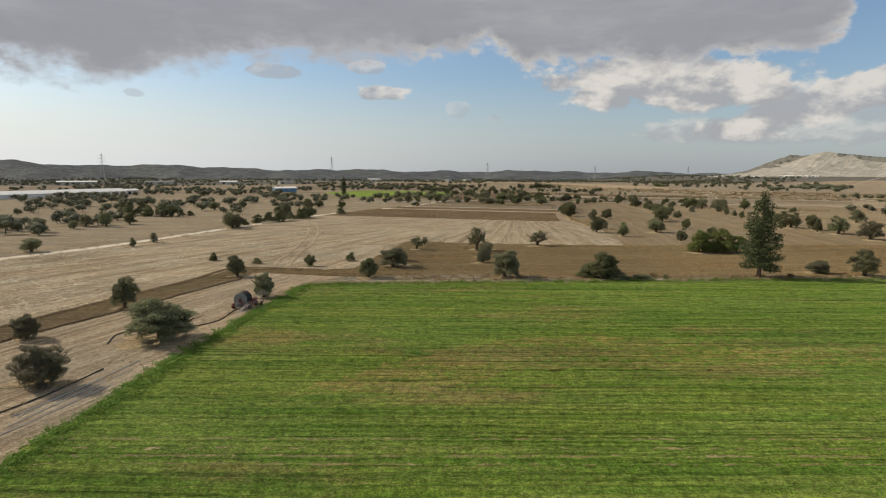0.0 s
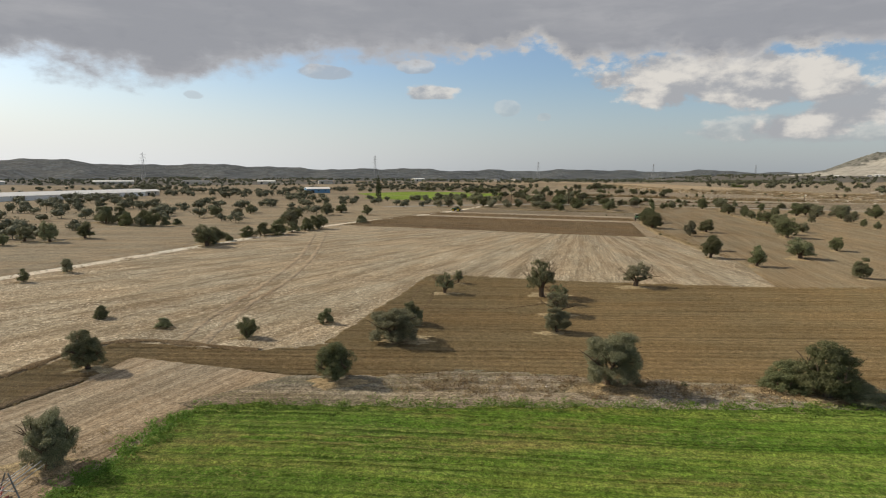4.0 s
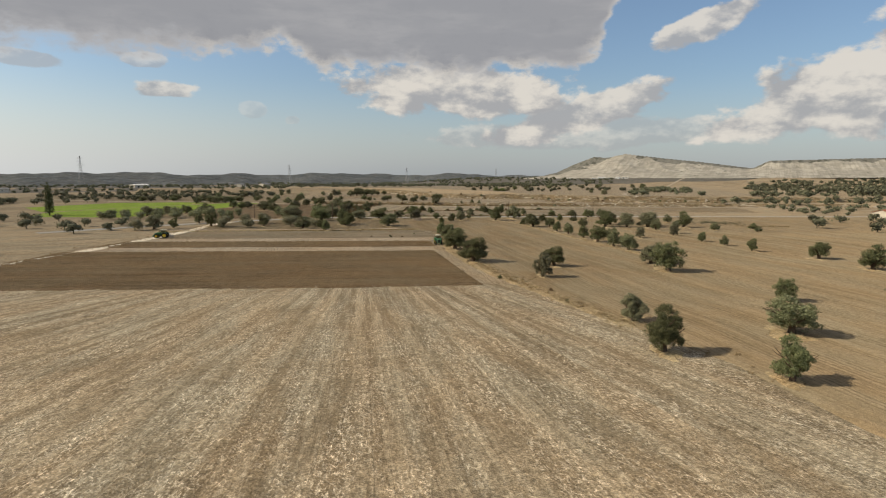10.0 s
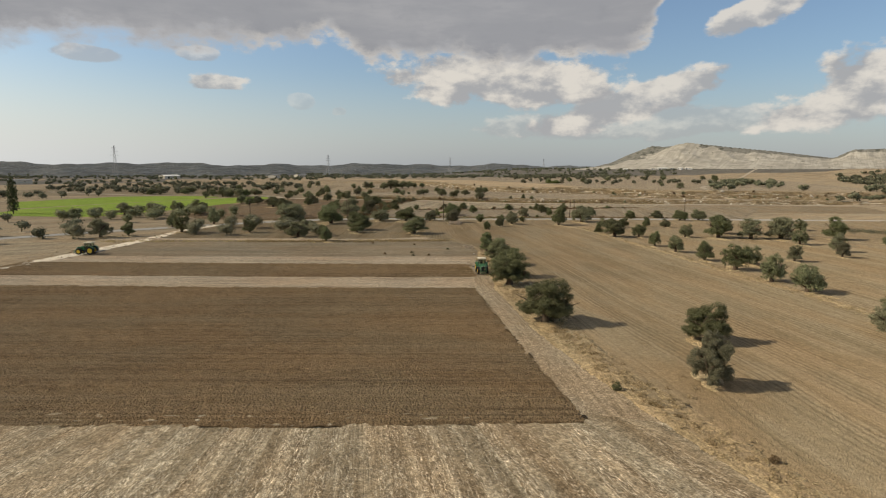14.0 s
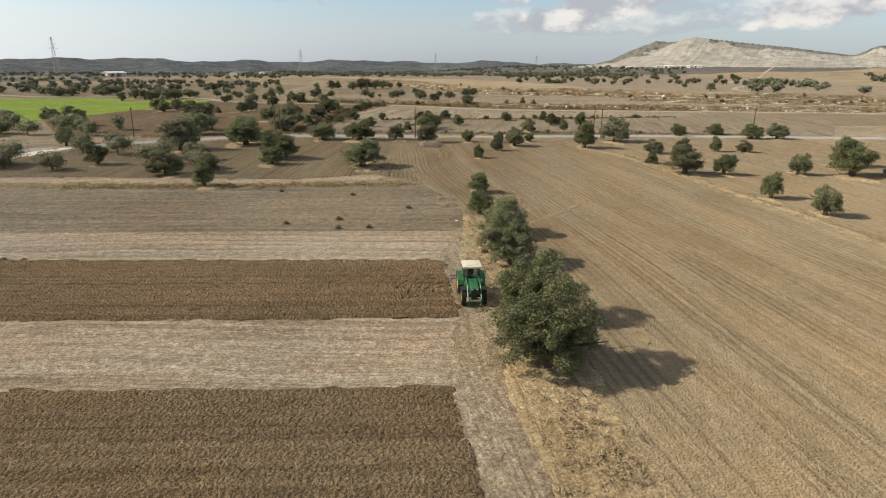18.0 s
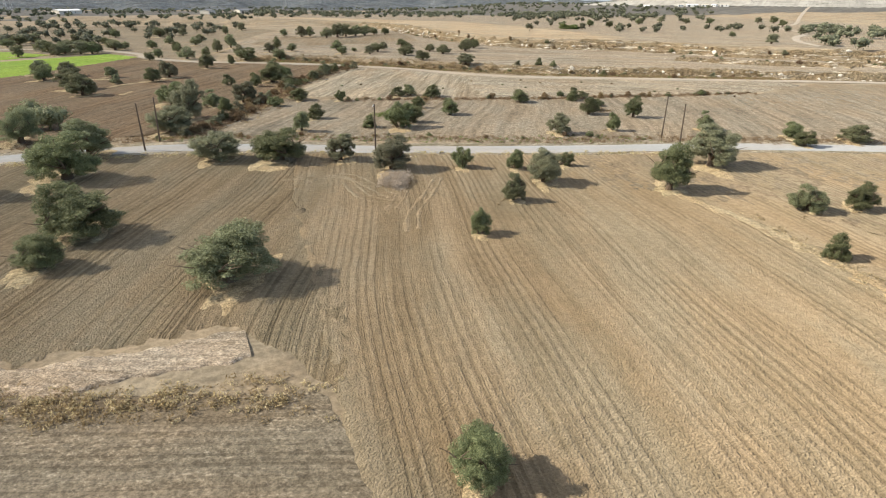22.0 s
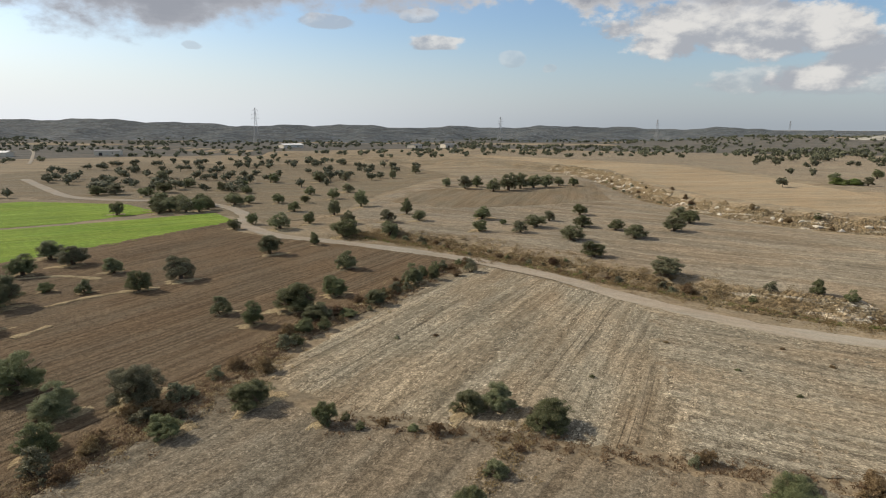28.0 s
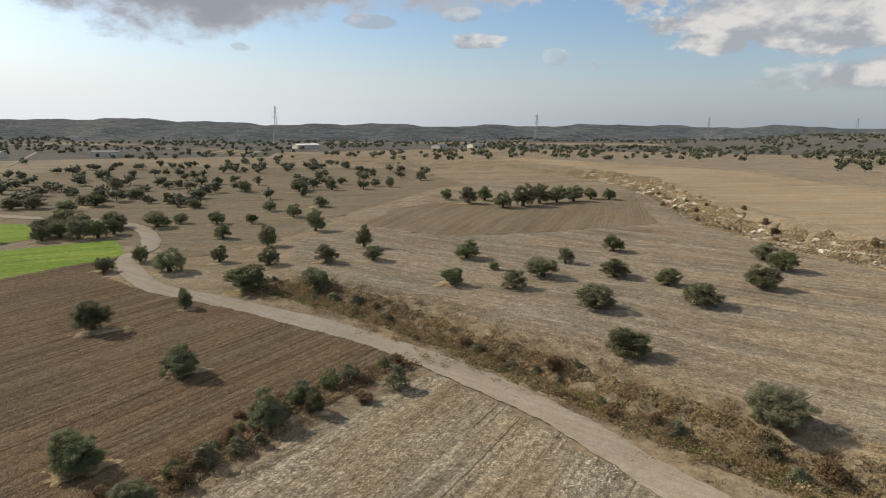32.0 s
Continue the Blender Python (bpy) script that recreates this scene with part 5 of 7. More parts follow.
for x, y, w, h in [(83.5, 371, 3.8, 3.3), (79.3, 358.1, 3.9, 3.1), (34.5, 399.9, 6.5, 4.3), (38.4, 415.6, 6, 3.6), (41.6, 400.3, 4.2, 3.3), (41.9, 387.1, 4, 4.1), (52.9, 406.9, 4.9, 3.4), (54.6, 414.8, 8.6, 5.7), (47.2, 438.5, 9.5, 6.6), (33.3, 433.1, 9.3, 7.7), (66.4, 444.3, 7.4, 4.5), (75.9, 442, 8.5, 5), (70, 399.3, 8.9, 5), (85.1, 439.8, 4.6, 4)]:
    plant('near', x, y, w, h, 'dusty olive tree on pale soil before the road', 'trees before the road')
for x, y, w, h in [(102.1, 430.7, 3.3, 3.3), (111, 420.5, 5.4, 4.8), (95.6, 404.5, 2.6, 3.1), (137.2, 401.2, 4.4, 3.2), (128, 388.9, 2.8, 2.7), (126.2, 376.6, 7.3, 5.2), (143.8, 399.6, 3.9, 3.4), (152.9, 399.9, 3, 4), (159, 397.4, 3.6, 2.8), (165.6, 429.1, 4.1, 2.7), (181.2, 418.8, 6.3, 3.9)]:
    plant('near', x, y, w, h, 'olive tree with dry grass at its foot near the road', 'trees before the road')
for x, y, w, h in [(91.9, 432.4, 6.2, 4.7), (125.8, 412.9, 6.1, 6.3), (139.9, 422, 8, 5.9), (103.6, 414, 3.1, 3.6), (80.8, 463, 3.4, 3.6), (113.4, 473.1, 4.4, 3.4), (83, 500.1, 5.4, 3), (69.9, 498.9, 6, 4.9), (59, 480.4, 7.3, 7.3), (57.4, 467.4, 8, 4.9), (135.3, 485.3, 5.2, 2.9), (143.8, 466.6, 4.7, 3.8), (151.5, 461, 4, 4.5), (127.7, 449.4, 4.6, 3.6), (139.4, 449.3, 2.9, 3.6), (157.4, 445.2, 3.4, 3.7)]:
    plant('near', x, y, w, h, 'olive tree on grey fallow ground near the road', 'trees beyond the road')
for x, y, w, h in [(34.1, 464.2, 7.2, 5.6), (47.4, 451, 7.8, 5.7), (169.3, 435.6, 4.4, 2.9), (178, 430, 5.8, 3.2)]:
    plant('near', x, y, w, h, 'olive tree on grey fallow ground near the road', 'trees beyond the road')
for x, y, w, h in [(109.8, 428, 3, 3.1), (117.9, 427.7, 2.4, 2.3), (84.6, 475.5, 3.7, 3.1), (93.8, 463.9, 3, 2.5), (92.4, 496.5, 2.6, 2.7), (66.2, 488.9, 3.9, 3), (149.1, 484.3, 3, 2.5)]:
    plant('bushy', x, y, w, h, 'green shrub on dry fallow ground', 'shrubs beyond the road', 'bush')
for x, y, w, h in [(99.7, 461.5, 6, 5.2), (103, 466.6, 4.5, 3.6), (108.5, 483.1, 3.4, 2.6), (107.5, 501, 4, 2.4), (111, 502, 4.2, 2.6), (116.4, 498.5, 5.2, 3), (105, 474, 2.6, 1.6), (107, 478, 2.2, 1.4), (110.5, 489, 2.4, 1.4), (150.6, 486.4, 3.4, 2.8), (149.4, 491.9, 2.4, 1.5), (154.5, 489, 3.2, 1.6), (147.5, 470.5, 3.6, 2.4), (151.5, 476, 3, 1.7), (169.2, 547.5, 2.8, 2.8)]:
    plant('bushy', x, y, w, h, 'brown-green bush in the dry ditch between fallow plots', 'bushes in the ditch', 'bush')
for x, y, w, h in [(146, 559.7, 6.1, 3.9), (64.3, 588.9, 2.8, 3.9), (56.5, 577.1, 6, 4.6), (78.6, 564.5, 4.9, 3.9), (81.3, 544.1, 5, 3.7), (47.1, 552, 6, 4.7), (72.6, 526.5, 3.7, 3.8), (77.4, 534.3, 8.2, 5), (81.7, 530.5, 4.7, 2.7), (89.8, 539.7, 4.2, 2.6), (94.7, 554.1, 4.1, 3.8)]:
    plant('near', x, y, w, h, 'old dark olive tree on ploughed brown soil', 'trees on the brown field')
for x, y, w, h in [(65.3, 531.4, 3.7, 2.9), (98.3, 557.4, 2.5, 3.9), (86.6, 532.6, 3.6, 1.3), (90.4, 544, 2.3, 1.8)]:
    plant('bushy', x, y, w, h, 'dark bush in the dry hedge by the ploughed field', 'bushes by the brown field', 'bush')
for x, y, w, h in [(33.6, 609.2, 4.1, 3.1), (46.9, 611.3, 7.2, 4.7), (35.6, 618.2, 4, 3.7), (69.6, 600.8, 8.9, 4.9), (66.7, 616.4, 4.8, 4), (82.1, 602.7, 5.4, 4.1), (78.7, 618, 5.1, 3.9), (82.4, 634.2, 4.3, 5.2), (87.9, 621.5, 4.7, 3.3), (62.1, 656.8, 5.8, 6.2), (57, 636.9, 4.7, 5.6), (53.5, 620, 4, 3.8), (44.3, 684.3, 5.4, 4.5), (36.2, 670.6, 4, 3.1), (26.4, 667.9, 5.6, 3.8), (39.8, 646.6, 4.9, 3.8), (14.8, 667, 4.8, 3.2), (12.2, 659.5, 8.4, 4.7), (1.3, 655.8, 7.6, 4.9)]:
    plant('mid', x, y, w, h, 'dark rounded olive tree beside the dirt road', 'olive grove by the dirt road')
for x, y, w, h in [(-7.9, 641.1, 7.7, 5.1), (44.9, 708.4, 6, 4), (31, 762.1, 5.3, 5.1), (64.6, 805.3, 6, 5.1), (54.9, 776.1, 4.4, 5.8), (-3.7, 747, 5.8, 5.1), (30.7, 696, 5.2, 3.9), (18.8, 753.1, 7.9, 5.4), (1.1, 698, 5.6, 3.3), (-11.6, 723.6, 5.5, 3.8), (-4.6, 648.4, 7.5, 5.2), (-15.4, 655.9, 8, 5.2), (-65.5, 745, 7.4, 5.6), (-15, 707.5, 5.2, 4.1), (-37.3, 719.1, 7.8, 4.3), (-36.8, 696, 8.5, 4.7), (-54.3, 687.1, 8.6, 4.7), (-59.8, 683.4, 7.4, 4.1), (-37.4, 683.1, 7, 3.8)]:
    plant('mid', x, y, w, h, 'dark olive tree of the open grove', 'far olive grove')
for x, y, w, h in [(107.2, 604.7, 4.7, 3.2), (107.8, 626.4, 6.2, 3.9), (118.6, 604.6, 4.9, 3.2), (123.7, 613.4, 6.7, 3.7), (128.7, 625.5, 3.7, 3.2), (137.6, 615.6, 6.3, 3.5), (140.4, 639.2, 5.7, 3.7), (146.3, 610.9, 5, 3.2), (149.1, 599.3, 6.6, 3.7), (131.5, 594.7, 7.1, 3.9), (133.8, 575.2, 6.2, 3.4), (163, 611.3, 6.4, 4.2), (171.5, 635, 5.6, 3.8), (171.8, 625.6, 6.6, 4.1), (114.2, 617.3, 2.5, 1.6), (89.4, 724.4, 4.8, 4.1), (98.7, 714.7, 7.3, 5.9), (104.2, 723.7, 6.5, 5.3), (111.9, 705.3, 6.9, 5.6), (118.6, 710.7, 9.1, 7.7), (124.7, 719.2, 8.4, 7), (131, 723.4, 7.5, 6.1), (137.4, 727.8, 7.7, 5.8)]:
    plant('mid', x, y, w, h, 'low spreading olive tree on the pale terrace field', 'olive trees on the terrace')
for x, y, w, h in [(144.5, 735.7, 5.7, 4.3), (151.4, 735.2, 5.7, 4.3)]:
    plant('mid', x, y, w, h, 'low spreading olive tree on the pale terrace field', 'olive trees on the terrace')
for x, y in [(60.4, 359.8), (63.5, 355.0), (59.8, 355.5), (70.6, 363.8), (53.8, 379.9), (64.2, 374.3), (53.7, 359.5), (179.3, 493.2), (175.8, 509.8), (168.2, 514.6), (187.0, 484.6), (195.3, 480.4), (188.8, 495.8), (142.4, 515.0), (101.9, 524.3), (96.2, 522.8), (146.6, 507.7), (136.0, 524.4), (155.5, 517.1), (151.9, 523.3), (123.0, 511.3)]:
    plant('shrub', x, y, 0.9, 0.5, 'small dry weed tuft in the stubble', 'weed tufts in the stubble', 'shrub')
for x, y, w, h in [(273, 733, 6, 4.6), (280, 719, 5, 4), (307, 757, 6, 5), (314, 742, 6, 4.6), (309, 720, 5, 4), (369, 789, 7, 5), (420, 831, 7, 5), (424, 802, 6, 4.5), (441, 794, 8, 5), (504, 808, 7, 5), (519, 806, 8, 6), (471, 747, 7, 5), (325, 633, 4, 3), (306, 585, 6, 4.4), (391, 651, 5, 4)]:
    plant('mid', x, y, w, h, 'dark tree on grey stubble before the quarry', 'trees on the plateau')
for x, y, w, h in [(270, 724, 9, 3), (276, 722, 9, 3)]:
    plant('green', x, y, w, h, 'low fresh green thicket on the stubble', 'green thickets', 'bush')
for x, y, w, h in [(8.4, 566, 6, 4.4), (17.3, 561.6, 6.5, 4.5), (13.5, 551.5, 6, 4.4), (30.6, 555.5, 4.5, 3.2), (26, 531, 8, 5.2), (31, 519, 7, 5), (54, 500.5, 7, 5), (43.8, 543.2, 5, 4), (63, 495.6, 5, 3.6)]:
    plant('near', x, y, w, h, 'old dark olive tree on ploughed brown soil', 'trees on the brown field')
for x, y, w, h in [(34.5, 540.8, 3.4, 2.4), (27, 541, 3, 2), (77, 493, 3.6, 2.4)]:
    plant('bushy', x, y, w, h, 'dark bush in the dry hedge by the ploughed field', 'bushes by the brown field', 'bush')
for x, y, w, h in [(81.9, 523.9, 3.4, 2.4), (30.5, 121.5, 5, 3), (36, 119.5, 6, 1.6), (41, 119, 5, 1.2)]:
    plant("bushy", x, y, w, h, "dense dark bush at the field edge", "bushes at field edges", "bush")
for x, y, w, h in [(72, 160.5, 8, 6), (78, 161.5, 9, 6.5), (82, 159, 6, 4.5)]:
    plant("green", x, y, w, h, "large fresh green bush with bare grey twigs", "large green bushes", "bush")

def woods(name, poly, count, label, leaf, size=0.9, hmin=3, hmax=6, seed=1, gate=-0.2, k=0.01, sprays=46):
    """Trees too many to count, as one mesh of leafy crowns on short stems."""
    r = np.random.default_rng(seed)
    xs, ys = [p[0] for p in poly], [p[1] for p in poly]
    x, y = r.uniform(min(xs), max(xs), count * 6), r.uniform(min(ys), max(ys), count * 6)
    ok = inside(x, y, poly) & (wave(x, y, k, seed) > gate)
    for way in (TRACK, ROAD, LANE):
        ok &= np.abs(beyond(x, y, way)) > 6
    x, y = x[ok][:count], y[ok][:count]
    z = land(x, y)
    V, F = [], []
    for px_, py_, pz in zip(x, y, z):
        h = r.uniform(hmin, hmax)
        w = h * r.uniform(0.55, 0.82)
        lobes = [(px_ + r.uniform(-0.45, 0.45) * w, py_ + r.uniform(-0.45, 0.45) * w, pz + h * r.uniform(0.30, 0.64), w * 0.6, w * 0.6, h * 0.3) for _ in range(5)]
        v, f = leaf_cloud(lobes, sprays, size, int(r.integers(1e6)), 0.7)
        core(v, f, lobes[:3] if sprays < 60 else lobes, 0.6)
        n = len(V)
        V += v
        F += [[i + n for i in q] for q in f]
        n = len(V)
        for dx, dy in ((0.2, 0), (0, 0.2)):
            n = len(V)
            V += [(px_ - dx, py_ - dy, pz - 0.1), (px_ + dx, py_ + dy, pz - 0.1), (px_ + dx * 0.7, py_ + dy * 0.7, pz + h * 0.5), (px_ - dx * 0.7, py_ - dy * 0.7, pz + h * 0.5)]
            F.append([n, n + 1, n + 2, n + 3])
    return tagged(new(name, mesh_of(name, V, F, leaf)), label, "woodland", "", "stuff")


woods("olive_grove", [(-420, 200), (-130, 190), (-100, 250), (-75, 330), (-25, 420), (-60, 480), (-420, 470)], 300, "open grove of dark olive trees west of the white track", M_wood_far, 0.3, 4, 6.5, 31, -0.2, 0.022, 240)
woods("olive_grove", [(-330, 480), (-110, 480), (-130, 620), (-80, 670), (-200, 700), (-420, 690)], 200, "dark olive trees west of the bright crop", M_wood_far, 0.5, 4, 6.5, 32, -0.3, 0.02, 90)
woods("olive_grove", [(-160, 690), (-40, 690), (20, 700), (60, 800), (60, 900), (-160, 880)], 130, "open olive grove beyond the dirt road", M_wood_far, 0.5, 4, 6.5, 33, -0.3, 0.02, 90)
woods("olive_grove", [(-30, 462), (20, 462), (45, 470), (10, 500), (-20, 515), (-60, 480)], 26, "trees between the road and the brown field", M_olive, 0.17, 4, 6, 34, -0.6, 0.02, 1100)
woods("olive_grove", [(-30, 410), (28, 398), (45, 400), (30, 440), (15, 436), (0, 428)], 9, "dusty trees beside the end of the track", M_olive2, 0.13, 4, 6, 35, -0.9, 0.02, 2200)
woods("olive_grove", [(215, 262), (250, 240), (330, 260), (330, 350), (240, 370)], 30, "olive trees scattered on the far east field", M_wood_far, 0.42, 3.5, 5.5, 36, -0.4, 0.03, 130)
woods("olive_grove", [(300, 380), (420, 360), (520, 450), (470, 560), (360, 500)], 130, "dark grove towards the quarry", M_wood_far, 0.4, 2.4, 4.4, 37, -0.6, 0.02, 90)
woods("olive_grove", [(230, 690), (420, 560), (480, 640), (420, 900), (300, 930)], 40, "scattered trees on the plateau", M_wood_far, 0.6, 3.5, 6, 38, -0.3, 0.02, 80)
woods("olive_grove", [(330, 470), (420, 440), (470, 520), (400, 560), (340, 520)], 26, "dark trees by the chalk track", M_wood_far, 0.5, 4, 7, 39, -0.8, 0.02, 110)
woods("olive_grove", [(410, 690), (470, 710), (440, 590), (330, 552), (300, 540), (350, 610)], 46, "dense dark trees beside the chalk track", M_wood_far, 0.5, 4, 7, 41, -0.9, 0.02, 110)
woods("far_grove", [(300, 900), (520, 890), (650, 1040), (580, 1150), (380, 1110)], 170, "dark trees at the foot of the chalk hill", M_wood_far, 0.9, 3.5, 6.5, 43, -0.3, 0.015)
woods("far_grove", [(-1000, 520), (-430, 420), (-430, 700), (-160, 900), (60, 910), (400, 960), (900, 1300), (700, 1900), (-900, 1900)], 3600, "scattered dark trees over the far plain", M_wood_far, 0.8, 2.6, 5.0, 3, -0.25, 0.008)
woods("far_grove", [(420, 380), (900, 300), (1100, 700), (760, 860), (520, 640)], 900, "dark trees below the chalk hill", M_wood_far, 1.1, 3.5, 7, 5, -0.25, 0.01)
woods("far_grove", [(-900, 150), (-430, 180), (-430, 440), (-900, 520)], 350, "scattered trees on the west plain", M_wood_far, 1.0, 3, 6, 7, -0.2, 0.01)
woods("far_grove", [(330, 180), (700, 120), (800, 300), (420, 360)], 160, "scattered trees on the east plain", M_wood_far, 1.0, 3, 6, 9, -0.1, 0.012)


def conifer(x, y, h, w, label, seed, slim=False):
    """A tall evergreen: a straight stem and a ragged pillar of foliage."""
    r = random.Random(seed)
    ob = root("conifer" if not slim else "cypress_tree", label, "tree", Matrix.Translation((x, y, hz(x, y) - 0.05)))
    bm = rod((0, 0, -0.2), (0.1, 0, h * 0.95), w * 0.06, 0.04, 10)
    for k in range(14):
        a, z0 = k * 2.4, h * (0.12 + 0.055 * k)
        rod((0, 0, z0), (math.cos(a) * w * 0.3, math.sin(a) * w * 0.3, z0 + 0.5), 0.07, 0.02, 5, bm)
    part("trunk", bm, M_bark, ob)
    lobes = []
    for k in range(14 if slim else 34):
        u = (k + 0.5) / (14 if slim else 34)
        q = w * 0.5 * (0.9 if slim else (0.55 + 0.45 * (1 - u) ** 0.8)) * (1 - u ** 5)
        a = k * 2.4 + r.uniform(-0.4, 0.4)
        o = 0 if slim else q * r.uniform(0.25, 0.75)
        rr = q * (0.95 if slim else r.uniform(0.42, 0.62)) + 0.2
        lobes.append((o * math.cos(a), o * math.sin(a), h * (0.10 + 0.88 * u), rr, rr, h * (0.09 if slim else 0.055)))
    v, f = leaf_cloud(lobes, 1600 if slim else 11000, 0.4 if slim else 0.22, seed)
    part_mesh("crown", mesh_of("crown", v, f, M_cyp), ob)
    return ob


conifer(67.2, 122.3, 19.5, 8.0, "tall dark ragged evergreen tree at the field edge", 3)
conifer(-82, 515, 18.0, 4.6, "slim dark cypress by the green crop", 8, True)

# ---- grass, weeds, brush: what nobody could count ----


def along(line, count, spread, seed):
    r = np.random.default_rng(seed)
    p = np.array(line, float)
    seg = np.hypot(*np.diff(p, axis=0).T)
    u = r.uniform(0, seg.sum(), count)
    i = np.minimum(np.searchsorted(np.cumsum(seg), u), len(seg) - 1)
    t = r.uniform(0, 1, count)
    q = p[i] + (p[i + 1] - p[i]) * t[:, None]
    return q[:, 0] + r.normal(size=count) * spread, q[:, 1] + r.normal(size=count) * spread


def brush(name, xs, ys, lo, hi, sprays, size, leaf, label, category="brush", seed=1, tall=0.7):
    """Low tangled mounds of twigs and blades, standing on the land."""
    r = np.random.default_rng(seed)
    n = len(xs)
    s = r.uniform(lo, hi, (n, 2))
    cx, cy = np.repeat(xs[:, None], 2, 1) + r.normal(size=(n, 2)) * s * 0.5, np.repeat(ys[:, None], 2, 1) + r.normal(size=(n, 2)) * s * 0.5
    lobes = np.stack([cx, cy, land(cx, cy) + 0.06 + s * tall * 0.35, s * 0.7, s * 0.7, s * tall * 0.6], -1).reshape(-1, 6)
    v, f = leaf_cloud(lobes, n * sprays, size, seed, 0.3)
    return tagged(new(name, mesh_of(name, v, f, leaf)), label, category, "", "stuff")


x, y = along([(-32.6, 40), (-29.8, 80), (-25.5, 111.6), (0, 114.2), (40, 116.6), (92, 119.5)], 1100, 0.7, 4)
brush("weeds", x, y, 0.3, 1.0, 34, 0.12, M_weed, "rank green weeds along the crop's margin", "weeds", 5)
x, y = along([(-6, 68.2), (-2.3, 68.4)], 24, 0.7, 201)
brush("weeds", x, y, 0.4, 0.9, 60, 0.12, M_weed, "rank clump of tall bright weeds in the crop", "weeds", 203)
x, y = along([(-12, 119), (0, 119.5), (33, 120), (92, 122.5)], 800, 1.8, 6)
brush("dry_grass", x, y, 0.25, 0.7, 24, 0.11, M_straw, "dry straw-coloured grass on the rubbly verge", "grass", 7)
x, y = along([(-8, 120), (33, 120.5), (92, 122.5)], 420, 1.6, 60)
brush("dry_brush", x, y, 0.3, 0.8, 24, 0.12, M_dryleaf, "brown dry brush on the rubbly verge", "brush", 61)
x, y = along([(-40, 50), (-36, 70), (-34, 95), (-30, 110)], 50, 1.6, 62)
brush("dry_brush", x, y, 0.2, 0.6, 20, 0.10, M_dryleaf, "dry weeds between lane and green field", "brush", 63)
x, y = along([(62, 226), (62.5, 262), (63, 276), (65, 290), (69, 316), (72, 338), (77, 353), (79.5, 359)], 820, 1.0, 8)
brush("dry_grass", x, y, 0.2, 0.6, 26, 0.11, M_straw, "tall dry yellow grass under the row of trees", "grass", 9)
x, y = along([(62, 200), (62, 226), (62, 262), (64, 290), (69, 316)], 160, 1.0, 64)
brush("dry_brush", x, y, 0.2, 0.6, 24, 0.11, M_dryleaf, "brown dry brush under the row of trees", "brush", 65)
x, y = along([(-18, 402), (20, 393), (41, 387.5), (56, 384.6), (75, 381)], 600, 1.0, 10)
brush("dry_grass", x, y, 0.25, 0.6, 26, 0.11, M_straw, "dry grass on the low berm", "grass", 11)
x, y = along([(20, 392.5), (41, 387), (56, 384.2), (75, 380.7)], 420, 1.0, 110)
brush("dry_brush", x, y, 0.25, 0.7, 26, 0.11, M_dryleaf, "brown dry brush on the low berm", "brush", 111)
x, y = along([(100, 263), (112, 285), (116, 313), (121, 345), (126, 379), (129, 402)], 420, 0.9, 12)
brush("dry_grass", x, y, 0.2, 0.6, 22, 0.11, M_straw, "dry grass between the olive trees", "grass", 13)
x, y = along([(20, 461), (56, 462.5), (80, 457.5), (100, 452), (121, 445.5), (142, 441), (190, 427)], 1300, 1.5, 14)
brush("dry_brush", x, y, 0.25, 0.7, 24, 0.11, M_dryleaf, "brown dry weeds along the road", "brush", 15)
x, y = along([(56, 462.5), (80, 457.5), (121, 445.5), (142, 441)], 280, 1.5, 66)
brush("weeds", x, y, 0.2, 0.5, 22, 0.1, M_weed, "dull green weeds along the road", "weeds", 67)
x, y = along([(36, 448.5), (56, 450), (79, 446), (100, 440.5), (121, 434.5), (142, 430)], 380, 0.8, 16)
brush("dry_grass", x, y, 0.2, 0.6, 22, 0.11, M_straw, "dry grass between road and tilled field", "grass", 17)
HEDGE = [(60, 462), (70, 484), (79, 508), (81.5, 528), (86.4, 535), (92.6, 548), (97.3, 563), (107, 572)]
x, y = along(HEDGE, 1000, 1.7, 18)
brush("dry_brush", x, y, 0.35, 1.0, 30, 0.12, M_dryleaf, "dry brown brush along the ploughed field", "brush", 19)
x, y = along(HEDGE, 1000, 2.2, 68)
brush("dry_grass", x, y, 0.3, 0.7, 24, 0.12, M_straw, "yellow dry grass in the hedge", "grass", 69)
x, y = along(BANK[2:9], 3800, 2.8, 20)
brush("bank_brush", x, y, 0.4, 1.3, 44, 0.13, M_dryleaf, "brown dry brush on the bank", "brush", 21)
x, y = along(BANK[2:9], 700, 3.2, 70)
brush("bank_grass", x, y, 0.3, 0.9, 28, 0.13, M_straw, "yellow dry grass on the bank", "grass", 71)
x, y = along([(p[0] - 1.0, p[1] - 2.4) for p in BANK[2:9]], 360, 0.9, 22)
brush("bank_weeds", x, y, 0.3, 0.9, 28, 0.13, M_weed, "dull green weeds at the foot of the bank", "weeds", 23)
x, y = along(CLIFF[2:10], 700, 2.6, 24)
brush("step_brush", x, y, 0.4, 1.3, 22, 0.18, M_dryleaf, "dry brush along the chalky step", "brush", 25)
x, y = along([(92, 498), (113, 495), (151, 488), (206, 485)], 800, 1.3, 26)
brush("dry_brush", x, y, 0.25, 0.7, 24, 0.12, M_dryleaf, "dry weeds between the stubble fields", "brush", 27)
x, y = along([(96.8, 474.3), (100, 477.4), (105.3, 481.5)], 60, 0.8, 28)
brush("weeds", x, y, 0.4, 0.9, 40, 0.12, M_weed, "green weeds in the shallow ditch", "weeds", 29)
